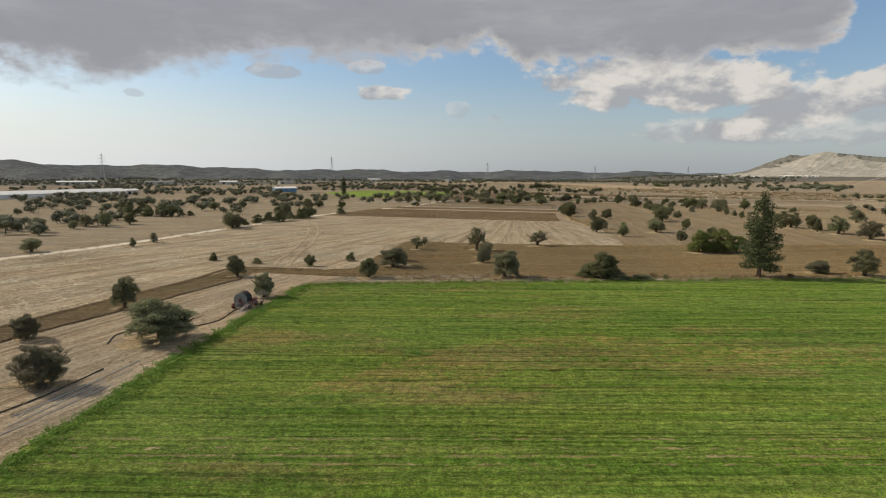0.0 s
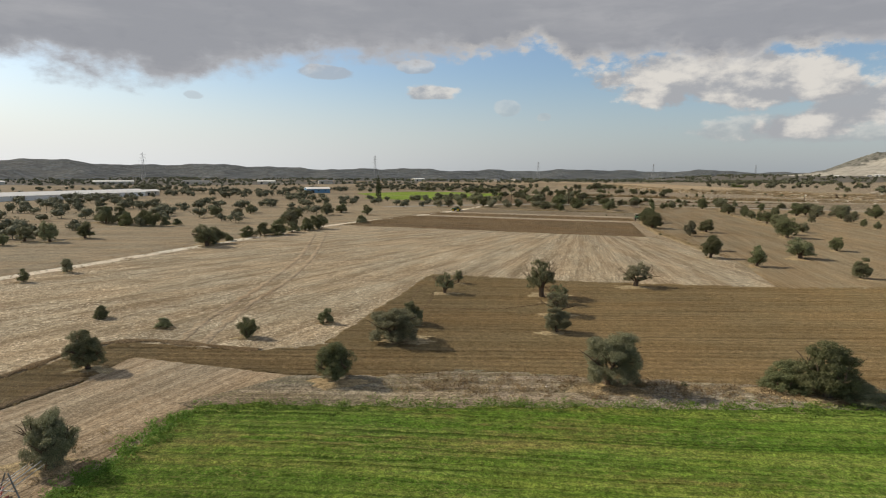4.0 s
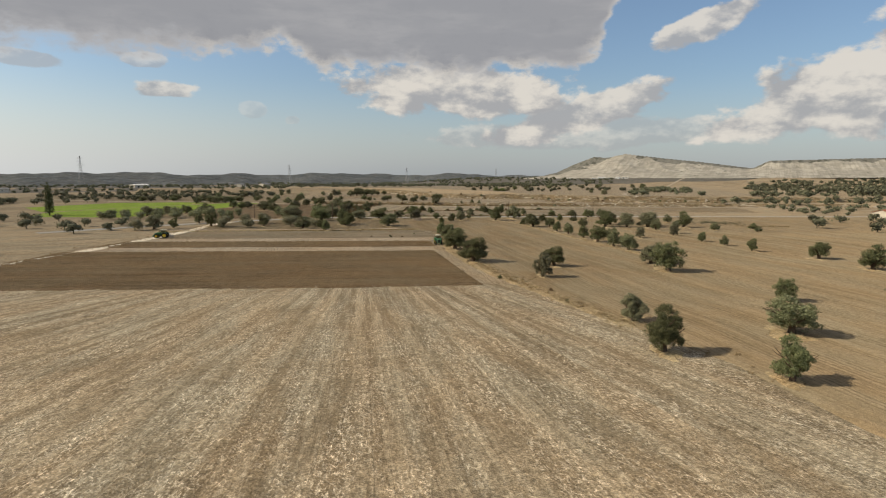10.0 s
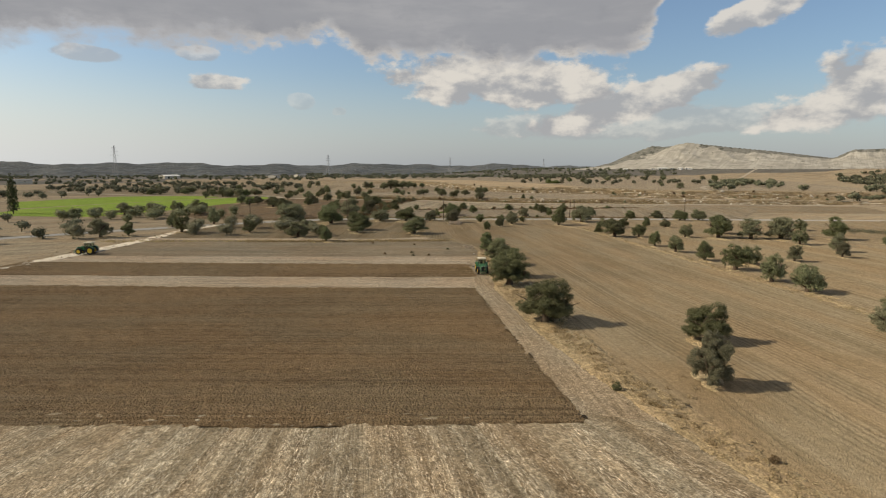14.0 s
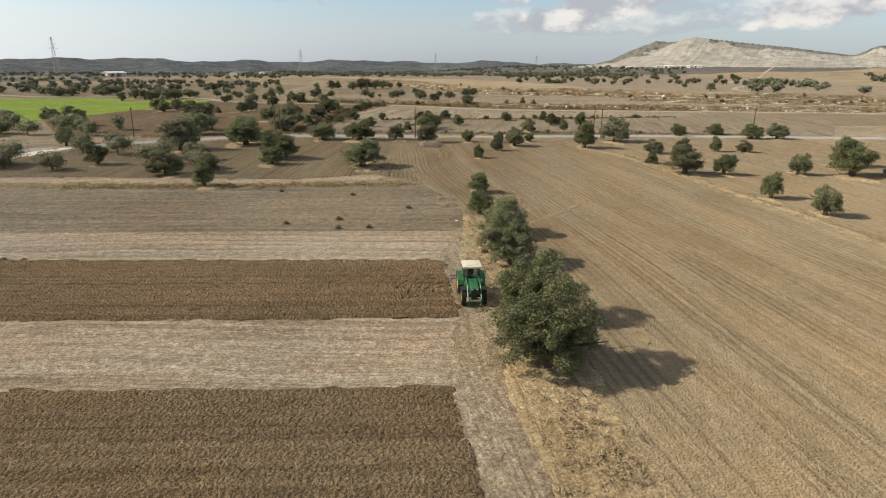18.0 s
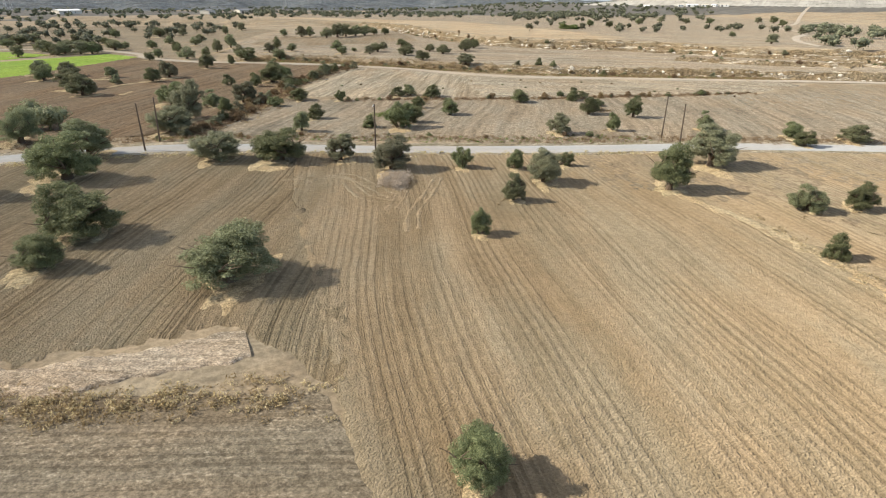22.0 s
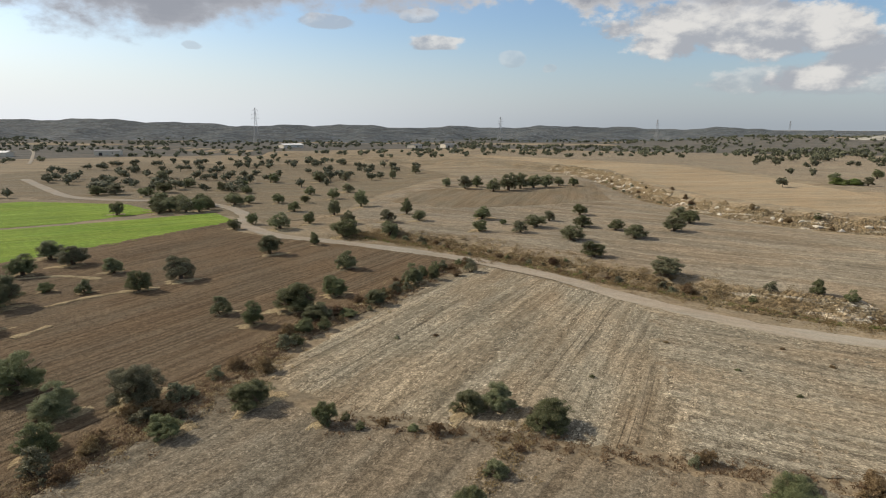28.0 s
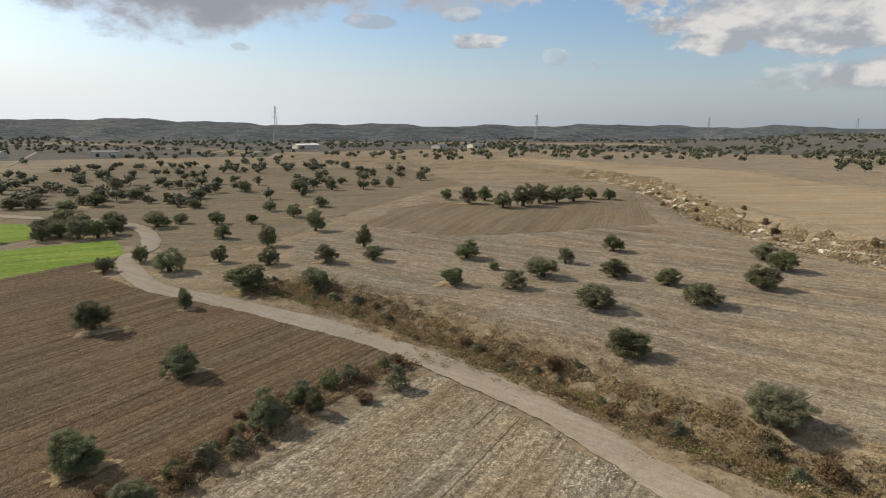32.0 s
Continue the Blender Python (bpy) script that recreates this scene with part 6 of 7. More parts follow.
x, y = along([(99.9, 462.9), (102.8, 470), (107.7, 480.9), (112.2, 493.1), (115.2, 502.4)], 260, 0.9, 128)
brush("dry_brush", x, y, 0.3, 0.8, 30, 0.12, M_dryleaf, "dry brown scrub in the ditch", "brush", 129)
x, y = along([(153.6, 482.5), (149.6, 472.4), (148.3, 468)], 90, 0.9, 130)
brush("dry_brush", x, y, 0.3, 0.8, 30, 0.12, M_dryleaf, "dry brown scrub between two fallow plots", "brush", 131)
x, y = along([(-33.6, 30), (-32.2, 60), (-30.2, 80), (-26.3, 111)], 900, 0.7, 132)
brush("weeds", x, y, 0.3, 0.7, 30, 0.12, M_weed, "lush green weeds along the lane side of the crop", "weeds", 133)
x, y = along([(-70, 44), (-60.5, 80), (-50, 113.5), (-45.5, 130), (-27, 128.5)], 240, 0.5, 134)
brush("dry_brush", x, y, 0.2, 0.5, 22, 0.1, M_dryleaf, "dry weeds on the plough ridge", "brush", 135)
x, y = along([(206, 372), (219, 361)], 46, 2.6, 210)
brush("prickly_thicket", x, y, 0.8, 1.7, 60, 0.2, M_olive2, "low grey-green prickly thicket on the tan field", "thicket", 211)
x, y = along([(212, 352), (228, 341)], 40, 2.2, 212)
brush("dry_brush", x, y, 0.5, 1.4, 40, 0.16, M_dryleaf, "dry brown brush beside the prickly thicket", "brush", 213)
x, y = along(TRACK[1:], 420, 2.4, 30)
brush("dry_brush", x, y, 0.25, 0.7, 22, 0.12, M_dryleaf, "dry grass beside the white track", "brush", 31)
r_ = np.random.default_rng(2)
xs = np.concatenate([a + r_.normal(size=7) * w * 0.28 for a, b, w in SKIRTS])
ys = np.concatenate([b + r_.normal(size=7) * w * 0.24 for a, b, w in SKIRTS])
brush("dry_grass", xs, ys, 0.2, 0.5, 20, 0.11, M_straw, "dry yellow grass left round the feet of the trees", "grass", 73)
V, F = [], []
for a, b, w in SKIRTS:
    turn = radians(-15 if 255 < b < 385 and a < 60 else 38 if b > 505 else 5 if b < 185 else 72)
    n, ph = len(V), r_.uniform(0, 6.28)
    sx, sy = r_.uniform(-0.25, 0.25, 2) * w
    for ring, up in ((1.0, -0.06), (0.75, 0.15), (0.4, 0.24), (0.0, 0.26)):
        for k in range(18):
            q = k * math.pi / 9
            rr = ring * w * (1 + 0.22 * math.sin(3 * q + ph) + 0.14 * math.sin(7 * q + 2 * ph) + r_.uniform(-0.12, 0.12))
            u, v = rr * 0.78 * math.cos(q), rr * 0.40 * math.sin(q)
            px_, py_ = a + sx + u * math.cos(turn) - v * math.sin(turn), b + sy + u * math.sin(turn) + v * math.cos(turn)
            V.append((px_, py_, hz(px_, py_) + up))
    F += [[n + i * 18 + k, n + i * 18 + (k + 1) % 18, n + (i + 1) * 18 + (k + 1) % 18, n + (i + 1) * 18 + k] for i in range(3) for k in range(18)]
tagged(new("untilled_ground", mesh_of("untilled_ground", V, F, M_patch)), "pale untilled ground and dead grass round the trees", "ground", "", "stuff")
x, y = along([(90.2, 422.5), (91.6, 429)], 40, 0.8, 74)
brush("brushwood", x, y, 0.7, 1.3, 260, 0.10, M_dead, "grey heap of cut dead branches on tilled soil", "brushwood", 75, 1.1)
x, y = along([(76, 363), (77.5, 368)], 14, 0.6, 76)
brush("brushwood", x, y, 0.4, 0.8, 170, 0.10, M_dead, "small heap of dead branches at the field corner", "brushwood", 77)


def scrubs(line, count, spread, lo, hi, label, group, seed):
    x, y = along(line, count, spread, seed)
    r = random.Random(seed)
    for a, b in zip(x, y):
        w = r.uniform(lo, hi)
        plant("shrub", a, b, w, w * r.uniform(0.55, 0.9), label, group, "shrub")


scrubs(BANK[2:9], 70, 2.0, 1.0, 2.6, "brown-green shrub on the bank above the dirt road", "shrubs on the bank", 40)
scrubs(HEDGE, 74, 1.6, 1.0, 3.2, "dry brown shrub in the hedge", "shrubs in the hedge", 41)
scrubs([(92, 498), (113, 495), (151, 488), (206, 485)], 30, 1.0, 0.9, 2.2, "low dry shrub on the field margin", "shrubs on margins", 42)
scrubs([(236, 560), (250, 545), (268, 532), (300, 520), (345, 498)], 24, 5.0, 1.0, 2.6, "dull shrub in the chalk gully", "shrubs in the gully", 47)
scrubs(CLIFF[2:10], 50, 3.0, 1.0, 2.8, "dull shrub on the chalky step", "shrubs on the step", 43)
scrubs([(58, 463.5), (90, 457.5), (121, 447.5), (160, 437.5)], 22, 1.2, 0.7, 1.4, "low dry shrub beside the road", "shrubs beside the road", 44)
scrubs([(-5, 120.5), (12, 120.5), (60, 121), (92, 123)], 14, 1.0, 0.7, 1.5, "dry weedy shrub on the verge", "shrubs on the verge", 45)
scrubs([(62, 240), (63, 276), (65, 290), (69, 316), (77, 353)], 14, 1.2, 0.6, 1.4, "small dry shrub under the tree row", "shrubs under the tree row", 46)


def rocks(name, line, count, spread, lo, hi, label, seed):
    """Pale weathered stones in the slope, each with its own facets, as one spread."""
    r = np.random.default_rng(seed)
    x, y = along(line, count, spread, seed)
    V, F = [], []
    for a, b in zip(x, y):
        s = r.uniform(lo, hi) * r.uniform(0.5, 1.0)
        n = len(V)
        sx, sy, sz = s * r.uniform(0.4, 0.9), s * r.uniform(0.3, 0.6), s * r.uniform(0.22, 0.5)
        q, z0 = r.uniform(0, 3.14), hz(a, b)
        for p in BALL_V:
            k = r.uniform(0.65, 1.2)
            u, v = p[0] * sx * k, p[1] * sy * k
            V.append((a + u * math.cos(q) - v * math.sin(q), b + u * math.sin(q) + v * math.cos(q), z0 - s * 0.02 + p[2] * sz * k))
        F += [[i + n for i in f] for f in BALL_F]
    return tagged(new(name, mesh_of(name, V, F, M_rock)), label, "rocks", "", "stuff")


rocks("chalk_rocks", CLIFF[2:10], 230, 1.8, 0.5, 3.2, "white chalk boulders breaking out of the step", 50)
rocks("chalk_rocks", [(172, 541), (205, 527), (237, 515), (300, 490)], 200, 1.6, 0.4, 2.6, "pale chalk outcrops in the bank", 51)
rocks("chalk_rocks", [(236, 560), (250, 545), (268, 532), (300, 520), (345, 498)], 130, 4.5, 0.5, 3.0, "white chalk lumps in the eroded gully", 53)
rocks("field_stones", [(-10, 120.5), (20, 120.5), (60, 121.5)], 60, 0.9, 0.15, 0.5, "grey rubble stones on the verge", 52)


def litter(x, y, size, seed):
    """A crumpled scrap of white sheeting lying on the soil."""
    r = random.Random(seed)
    bm = bmesh.new()
    bmesh.ops.create_grid(bm, x_segments=5, y_segments=5, size=size)
    for q in bm.verts:
        q.co += Vector((r.uniform(-0.1, 0.1), r.uniform(-0.1, 0.1), r.uniform(0.0, 0.35))) * size
    me = bpy.data.meshes.new("plastic_scrap")
    bm.to_mesh(me)
    bm.free()
    me.materials.append(M_white)
    ob = tagged(new("plastic_scrap", me), "crumpled white plastic scrap lying on dry soil", "litter", "scraps of plastic")
    ob.matrix_basis = pose(x, y, hz(x, y) + 0.1, 0, 0, 40 * seed)


for k, (x, y) in enumerate(SCRAPS):
    litter(x, y, 0.16, k + 1)


for protos in STOCK.values():
    for k, ob in enumerate(list(protos)):
        if not ob.get("label"):
            for o in (*ob.children_recursive, ob):
                bpy.data.objects.remove(o)

# ---- machines ----
M_paint = plain("green_tractor_paint", (0.022, 0.13, 0.05), 0.45, 0, 0.45, 0.5, 2.5)
M_yellow = plain("yellow_rim_paint", (0.75, 0.55, 0.03), 0.4, 0, 0.5, 0.3, 4.0)
M_tyre = plain("black_rubber", (0.03, 0.028, 0.026), 0.85, 0, 0.3, 0.6, 3.0)
M_roof = plain("cream_roof_paint", (0.62, 0.58, 0.46), 0.5, 0, 0.4, 0.4, 3.0)
M_steel = plain("grey_steel", (0.22, 0.22, 0.22), 0.5, 0.6, 0.5, 0.5, 5.0)
M_black = plain("black_plastic", (0.025, 0.025, 0.028), 0.5, 0, 0.4, 0.3, 4.0)
M_red = plain("dull_red_paint", (0.26, 0.05, 0.04), 0.55, 0, 0.4, 0.5, 4.0)
M_pipe = plain("black_hose", (0.03, 0.028, 0.03), 0.6, 0, 0.4, 0.5, 6.0)
M_alu = plain("dull_aluminium", (0.50, 0.50, 0.48), 0.45, 0.7, 0.5, 0.5, 6.0)
M_wood = plain("weathered_pole_wood", (0.10, 0.075, 0.055), 0.9, 0, 0.2, 0.5, 5.0, 0.01)
M_drum = plain("dusty_grey_drum_sheet", (0.22, 0.22, 0.225), 0.75, 0, 0.3, 0.5, 3.0)
M_galv = plain("galvanised_lattice", (0.34, 0.35, 0.36), 0.5, 0.5, 0.4, 0.3, 1.0)
M_wall = plain("cream_plaster", (0.62, 0.57, 0.48), 0.85, 0, 0.2, 0.35, 0.6)
M_blue = plain("blue_sheet_wall", (0.12, 0.26, 0.42), 0.5, 0, 0.4, 0.4, 0.6)
M_tile = plain("red_roof_tile", (0.36, 0.13, 0.07), 0.8, 0, 0.2, 0.4, 1.2)
M_dim = plain("dark_window", (0.03, 0.035, 0.04), 0.15, 0, 0.5, 0.2, 1.0)
M_glass = bpy.data.materials.new("cab_glass")
M_glass.use_nodes = True
gb = M_glass.node_tree.nodes["Principled BSDF"]
gb.inputs["Base Color"].default_value = (0.55, 0.65, 0.62, 1)
gb.inputs["Roughness"].default_value, gb.inputs["Transmission Weight"].default_value, gb.inputs["IOR"].default_value = 0.03, 1.0, 1.45


def wheel(parent, x, y, r, wdt, lugs):
    """A lugged farm tyre on a yellow dished rim, its axle along x."""
    s = 1 if x > 0 else -1
    w = part_mesh("wheel", None, parent, m=Matrix.Translation((x, y, r)))
    tyre = ring_profile([(r * 0.60, -wdt * 0.42), (r * 0.82, -wdt * 0.5), (r * 0.94, -wdt * 0.46), (r * 0.97, -wdt * 0.2), (r * 0.975, wdt * 0.2), (r * 0.94, wdt * 0.46), (r * 0.82, wdt * 0.5), (r * 0.60, wdt * 0.42)], 28)
    for k in range(lugs):
        a = 2 * math.pi * k / lugs
        for side in (-1, 1):
            lug = box(wdt * 0.5, r * 0.07, r * 0.09, (side * wdt * 0.24, 0, r * 0.97), 0.0, None, Euler((0, 0, side * 0.6)).to_matrix().to_4x4())
            lug.transform(Matrix.Rotation(a + side * 0.5 * math.pi / lugs, 4, "X"))
            join(tyre, lug)
    part("tyre", tyre, M_tyre, w, "lugged black rubber tyre")
    part("rim", ring_profile([(0.001, s * wdt * 0.05), (r * 0.14, s * wdt * 0.16), (r * 0.2, s * wdt * 0.05), (r * 0.45, s * wdt * 0.05), (r * 0.56, s * wdt * 0.36), (r * 0.62, s * wdt * 0.40), (r * 0.62, -s * wdt * 0.4)], 28), M_yellow, w, "yellow wheel rim", None, True)


def tractor(m, label):
    t = root("tractor", label, "tractor", m, "tractors at work")
    for x in (-0.92, 0.92):
        wheel(t, x, -1.25, 0.95, 0.52, 20)
        wheel(t, x * 0.94, 1.5, 0.70, 0.42, 18)
    bm = box(0.46, 3.6, 0.5, (0, 0.35, 0.95), 0.06)
    rod((-0.8, -1.25, 0.95), (0.8, -1.25, 0.95), 0.14, None, 10, bm)
    rod((-0.75, 1.5, 0.72), (0.75, 1.5, 0.72), 0.09, None, 10, bm)
    part("chassis", bm, M_black, t)
    bm = box(0.86, 2.0, 0.72, (0, 1.25, 1.52), 0.16)
    for v in bm.verts:
        if v.co.y > 1.6:
            v.co.z -= 0.16 * (v.co.z > 1.5)
            v.co.x *= 0.86
    part("bonnet", bm, M_paint, t, "rounded green engine bonnet")
    bm = box(0.6, 0.03, 0.46, (0, 2.27, 1.42), 0.01)
    part("grille", bm, M_black, t, "black front grille")
    for x in (-0.22, 0.22):
        part("headlight", box(0.16, 0.04, 0.1, (x, 2.29, 1.62), 0.02), M_white, t, "clear headlight")
    part("exhaust", rod((0.5, 0.75, 1.6), (0.5, 0.75, 2.75), 0.05, 0.045, 10), M_black, t, "upright black exhaust pipe")
    bm = box(1.30, 1.5, 0.5, (0, -0.65, 1.35), 0.08)
    part("cab_base", bm, M_paint, t)
    for x, y in ((-0.68, 0.12), (0.68, 0.12), (-0.72, -1.4), (0.72, -1.4), (-0.74, -0.6), (0.74, -0.6)):
        part("cab_post", rod((x, y, 1.5), (x * 0.92, y, 2.72), 0.045, 0.04, 6), M_black, t)
    for nm, sx, sy, at in (("windscreen", 1.25, 0.02, (0, 0.13, 2.1)), ("rear_window", 1.3, 0.02, (0, -1.41, 2.1)), ("side_window", 0.02, 1.4, (-0.7, -0.64, 2.1)), ("side_window", 0.02, 1.4, (0.7, -0.64, 2.1))):
        ob = part(nm, box(sx, sy, 1.15, at), M_glass, t, "clear cab glass")
        ob.visible_shadow = False
    bm = box(1.62, 1.86, 0.20, (0, -0.64, 2.82), 0.08)
    box(1.0, 1.1, 0.06, (0, -0.64, 2.94), 0.03, bm)
    for x in (-0.45, -0.15, 0.15, 0.45):
        box(0.05, 1.5, 0.03, (x, -0.64, 2.93), 0.0, bm)
    part("cab_roof", bm, M_roof, t, "cream ribbed cab roof")
    bm = box(0.5, 0.5, 0.12, (0, -0.8, 1.7), 0.04)
    box(0.5, 0.12, 0.6, (0, -1.05, 2.0), 0.04, bm)
    part("driver_seat", bm, M_black, t)
    bm = rod((0, -0.15, 1.6), (0, -0.3, 1.95), 0.03)
    join(bm, ring_profile([(0.18, 1.94), (0.2, 1.96), (0.18, 1.98), (0.16, 1.96), (0.18, 1.94)], 16, "Z"))
    part("steering_wheel", bm, M_black, t)
    for x in (-0.92, 0.92):
        bm = bmesh.new()
        for k in range(7):
            a0 = radians(20 + 20 * k)
            c = Vector((x, -1.25 + math.cos(a0) * 1.05, 0.95 + math.sin(a0) * 1.05))
            box(0.58, 0.40, 0.04, c, 0.01, bm, Matrix.Rotation(a0 - math.pi / 2, 4, "X"))
        part("rear_mudguard", bm, M_paint, t, "curved green mudguard")
        part("front_mudguard", box(0.44, 0.9, 0.05, (x * 0.94, 1.5, 1.46), 0.02), M_black, t)
        part("mirror", rod((x * 0.75, 0.1, 2.5), (x * 1.2, 0.2, 2.45), 0.02, None, 6, box(0.04, 0.16, 0.34, (x * 1.22, 0.2, 2.35), 0.02)), M_black, t)
        bm = box(0.30, 0.5, 0.1, (x * 0.78, 0.2, 0.75), 0.02)
        box(0.30, 0.3, 0.06, (x * 0.78, 0.3, 0.45), 0.01, bm)
        part("step", bm, M_black, t)
        # loader arm: up from the mast, over and down to the carrier
        bm = rod((x * 0.62, 0.35, 1.0), (x * 0.62, 0.35, 1.95), 0.09, None, 6)
        rod((x * 0.62, 0.35, 1.9), (x * 0.60, 1.7, 1.75), 0.085, 0.08, 6, bm)
        rod((x * 0.60, 1.68, 1.77), (x * 0.60, 2.75, 0.75), 0.08, 0.075, 6, bm)
        rod((x * 0.60, 0.5, 1.1), (x * 0.60, 1.75, 1.55), 0.05, 0.04, 6, bm)
        part("loader_arm", bm, M_paint, t, "green front loader arm")
    bm = rod((-0.6, 2.75, 0.75), (0.6, 2.75, 0.75), 0.06)
    rod((-0.6, 2.2, 1.28), (0.6, 2.2, 1.28), 0.05, None, 8, bm)
    for x in (-0.5, 0.5):
        box(0.08, 0.1, 0.7, (x, 2.85, 0.65), 0.01, bm)
    box(1.1, 0.08, 0.10, (0, 2.87, 0.38), 0.01, bm)
    part("loader_carrier", bm, M_paint, t, "green loader cross frame")
    # mounted cultivator
    bm = box(3.3, 0.12, 0.12, (0, -2.9, 0.75), 0.01)
    box(3.3, 0.12, 0.12, (0, -3.6, 0.75), 0.01, bm)
    for x in (-1.5, -0.5, 0.5, 1.5):
        box(0.1, 0.8, 0.1, (x, -3.25, 0.75), 0.01, bm)
    for x in (-0.35, 0.35):
        rod((x, -2.0, 0.8), (x, -2.9, 0.75), 0.05, None, 6, bm)
    rod((0, -1.7, 1.3), (0, -2.9, 1.2), 0.04, None, 6, bm)
    rod((0, -2.9, 0.75), (0, -2.9, 1.25), 0.05, None, 6, bm)
    part("cultivator_frame", bm, M_steel, t, "grey steel cultivator frame")
    for k in range(11):
        x, y = -1.55 + 0.31 * k, -2.9 - 0.7 * (k % 2)
        bm = rod((x, y, 0.75), (x, y - 0.22, 0.42), 0.03, None, 6)
        rod((x, y - 0.22, 0.42), (x, y + 0.02, 0.05), 0.03, 0.015, 6, bm)
        part("tine", bm, M_steel, t)
    return t


tractor(pose(68.2, 329.9, 0.10, 0, 0, 167), "green tractor with cream cab roof, front loader and cultivator")
tractor(pose(-15.0, 377.0, 0.08, 0, 0, 75), "dusty green tractor with cultivator near the white track")


def hose_reel(m):
    """A travelling irrigator: a big hose drum on a wheeled red frame, its axle along x."""
    t = root("hose_reel", "large black irrigation hose reel on a dull red wheeled frame", "irrigation reel", m)
    hub = Matrix.Translation((0, 0, 1.5))
    for x, mat, lab in ((-0.98, M_drum, "dusty grey drum side"), (0.98, M_black, "dark drum side")):
        sgn = 1 if x > 0 else -1
        part("drum_flange", ring_profile([(0.02, x), (0.5, x + 0.05 * sgn), (1.02, x), (1.12, x - 0.03 * sgn), (1.14, x - 0.08 * sgn), (1.02, x - 0.06 * sgn), (0.02, x - 0.05 * sgn)], 28), mat, t, lab, hub)
        for k in range(8):
            a = math.pi * k / 4
            part("spoke", rod((x + 0.06 * sgn, 0.16 * math.cos(a), 0.16 * math.sin(a)), (x + 0.03 * sgn, 1.05 * math.cos(a), 1.05 * math.sin(a)), 0.03, None, 5), M_steel, t, "", hub)
    prof = [(0.4, -0.92)]
    for k in range(14):
        prof += [(0.98, -0.92 + 0.13 * k), (1.05, -0.855 + 0.13 * k)]
    prof += [(0.4, 0.92)]
    part("wound_hose", ring_profile(prof, 28), M_pipe, t, "wound black hose", hub, True)
    bm = rod((-1.25, 0, 1.5), (1.25, 0, 1.5), 0.12)
    for x in (-1.12, 1.12):
        rod((x, -0.9, 0.55), (x, 0, 1.55), 0.08, None, 6, bm)
        rod((x, 0.9, 0.55), (x, 0, 1.55), 0.08, None, 6, bm)
        box(0.14, 2.6, 0.16, (x, 0.0, 0.55), 0.02, bm)
    for y in (-1.2, 0.0, 1.2):
        box(4.4, 0.14, 0.14, (0.6, y, 0.55), 0.02, bm)
    rod((2.8, -1.2, 0.55), (4.2, 0, 0.55), 0.07, None, 6, bm)
    rod((2.8, 1.2, 0.55), (4.2, 0, 0.55), 0.07, None, 6, bm)
    part("frame", bm, M_red, t, "dull red steel frame")
    bm = box(0.7, 0.7, 0.6, (-1.75, 0.1, 0.85), 0.06)
    rod((-1.75, 0.1, 1.1), (-1.75, 0.1, 1.45), 0.12, None, 10, bm)
    rod((-1.45, 0.1, 1.0), (-2.15, 0.1, 0.9), 0.14, None, 10, bm)
    part("turbine", bm, M_steel, t, "grey turbine and gearbox")
    bm = box(1.1, 0.5, 0.9, (1.2, -1.35, 0.95), 0.05)
    box(0.9, 0.12, 0.4, (-0.2, -1.35, 0.9), 0.03, bm)
    part("guard", bm, M_red, t, "dull red sheet guard")
    for x in (-0.6, 1.9):
        for y in (-1.35, 1.35):
            w = part_mesh("wheel", None, t, m=Matrix.Translation((x, y, 0.42)) @ Matrix.Rotation(math.pi / 2, 4, "Z"))
            part("tyre", ring_profile([(0.24, -0.1), (0.38, -0.13), (0.42, -0.08), (0.42, 0.08), (0.38, 0.13), (0.24, 0.1)], 20), M_tyre, w)
            part("rim", ring_profile([(0.001, 0.0), (0.1, 0.05), (0.25, 0.1), (0.25, -0.1)], 20), M_red, w)
    return t


hose_reel(pose(-32.4, 92.7, hz(-32.4, 92.7) + 0.04, 0, 0, 84))


def boom_cart(m):
    """Folded spray booms: long thin pipes on two trestles with wheels."""
    t = root("sprinkler_cart", "folded pale aluminium spray booms on a low wheeled cart", "sprinkler cart", m)
    for x, y, z, n in ((0.0, -0.5, 1.0, 13.5), (0.6, -0.25, 1.25, 12.0), (-0.8, 0.0, 1.05, 14.5), (0.3, 0.3, 1.35, 11.0), (1.4, 0.55, 1.1, 10.0)):
        part("boom_pipe", rod((x - n * 0.55, y, z - 0.75), (x + n * 0.45, y * 0.7, z + 0.35), 0.032, None, 8), M_alu, t, "thin pale aluminium pipe")
    for x in (0.6, 3.4):
        bm = rod((x, -0.9, 0.1), (x, -0.1, 2.1), 0.05, None, 6)
        rod((x, 0.9, 0.1), (x, 0.1, 2.1), 0.05, None, 6, bm)
        rod((x, -0.6, 0.85), (x, 0.6, 0.85), 0.05, None, 6, bm)
        rod((x, -0.3, 1.6), (x, 0.3, 1.6), 0.04, None, 6, bm)
        part("trestle", bm, M_steel, t, "grey steel trestle")
    for y in (-0.9, 0.9):
        w = part_mesh("wheel", None, t, m=Matrix.Translation((2.0, y, 0.36)) @ Matrix.Rotation(math.pi / 2, 4, "Z"))
        part("tyre", ring_profile([(0.2, -0.08), (0.32, -0.1), (0.36, -0.06), (0.36, 0.06), (0.32, 0.1), (0.2, 0.08)], 18), M_tyre, w)
        part("rim", ring_profile([(0.001, 0.0), (0.1, 0.04), (0.21, 0.08), (0.21, -0.08)], 18), M_red, w)
    part("chassis", rod((0.6, 0, 0.5), (3.4, 0, 0.5), 0.06, None, 6, rod((2.0, -0.9, 0.36), (2.0, 0.9, 0.36), 0.05, None, 6)), M_red, t)
    return t


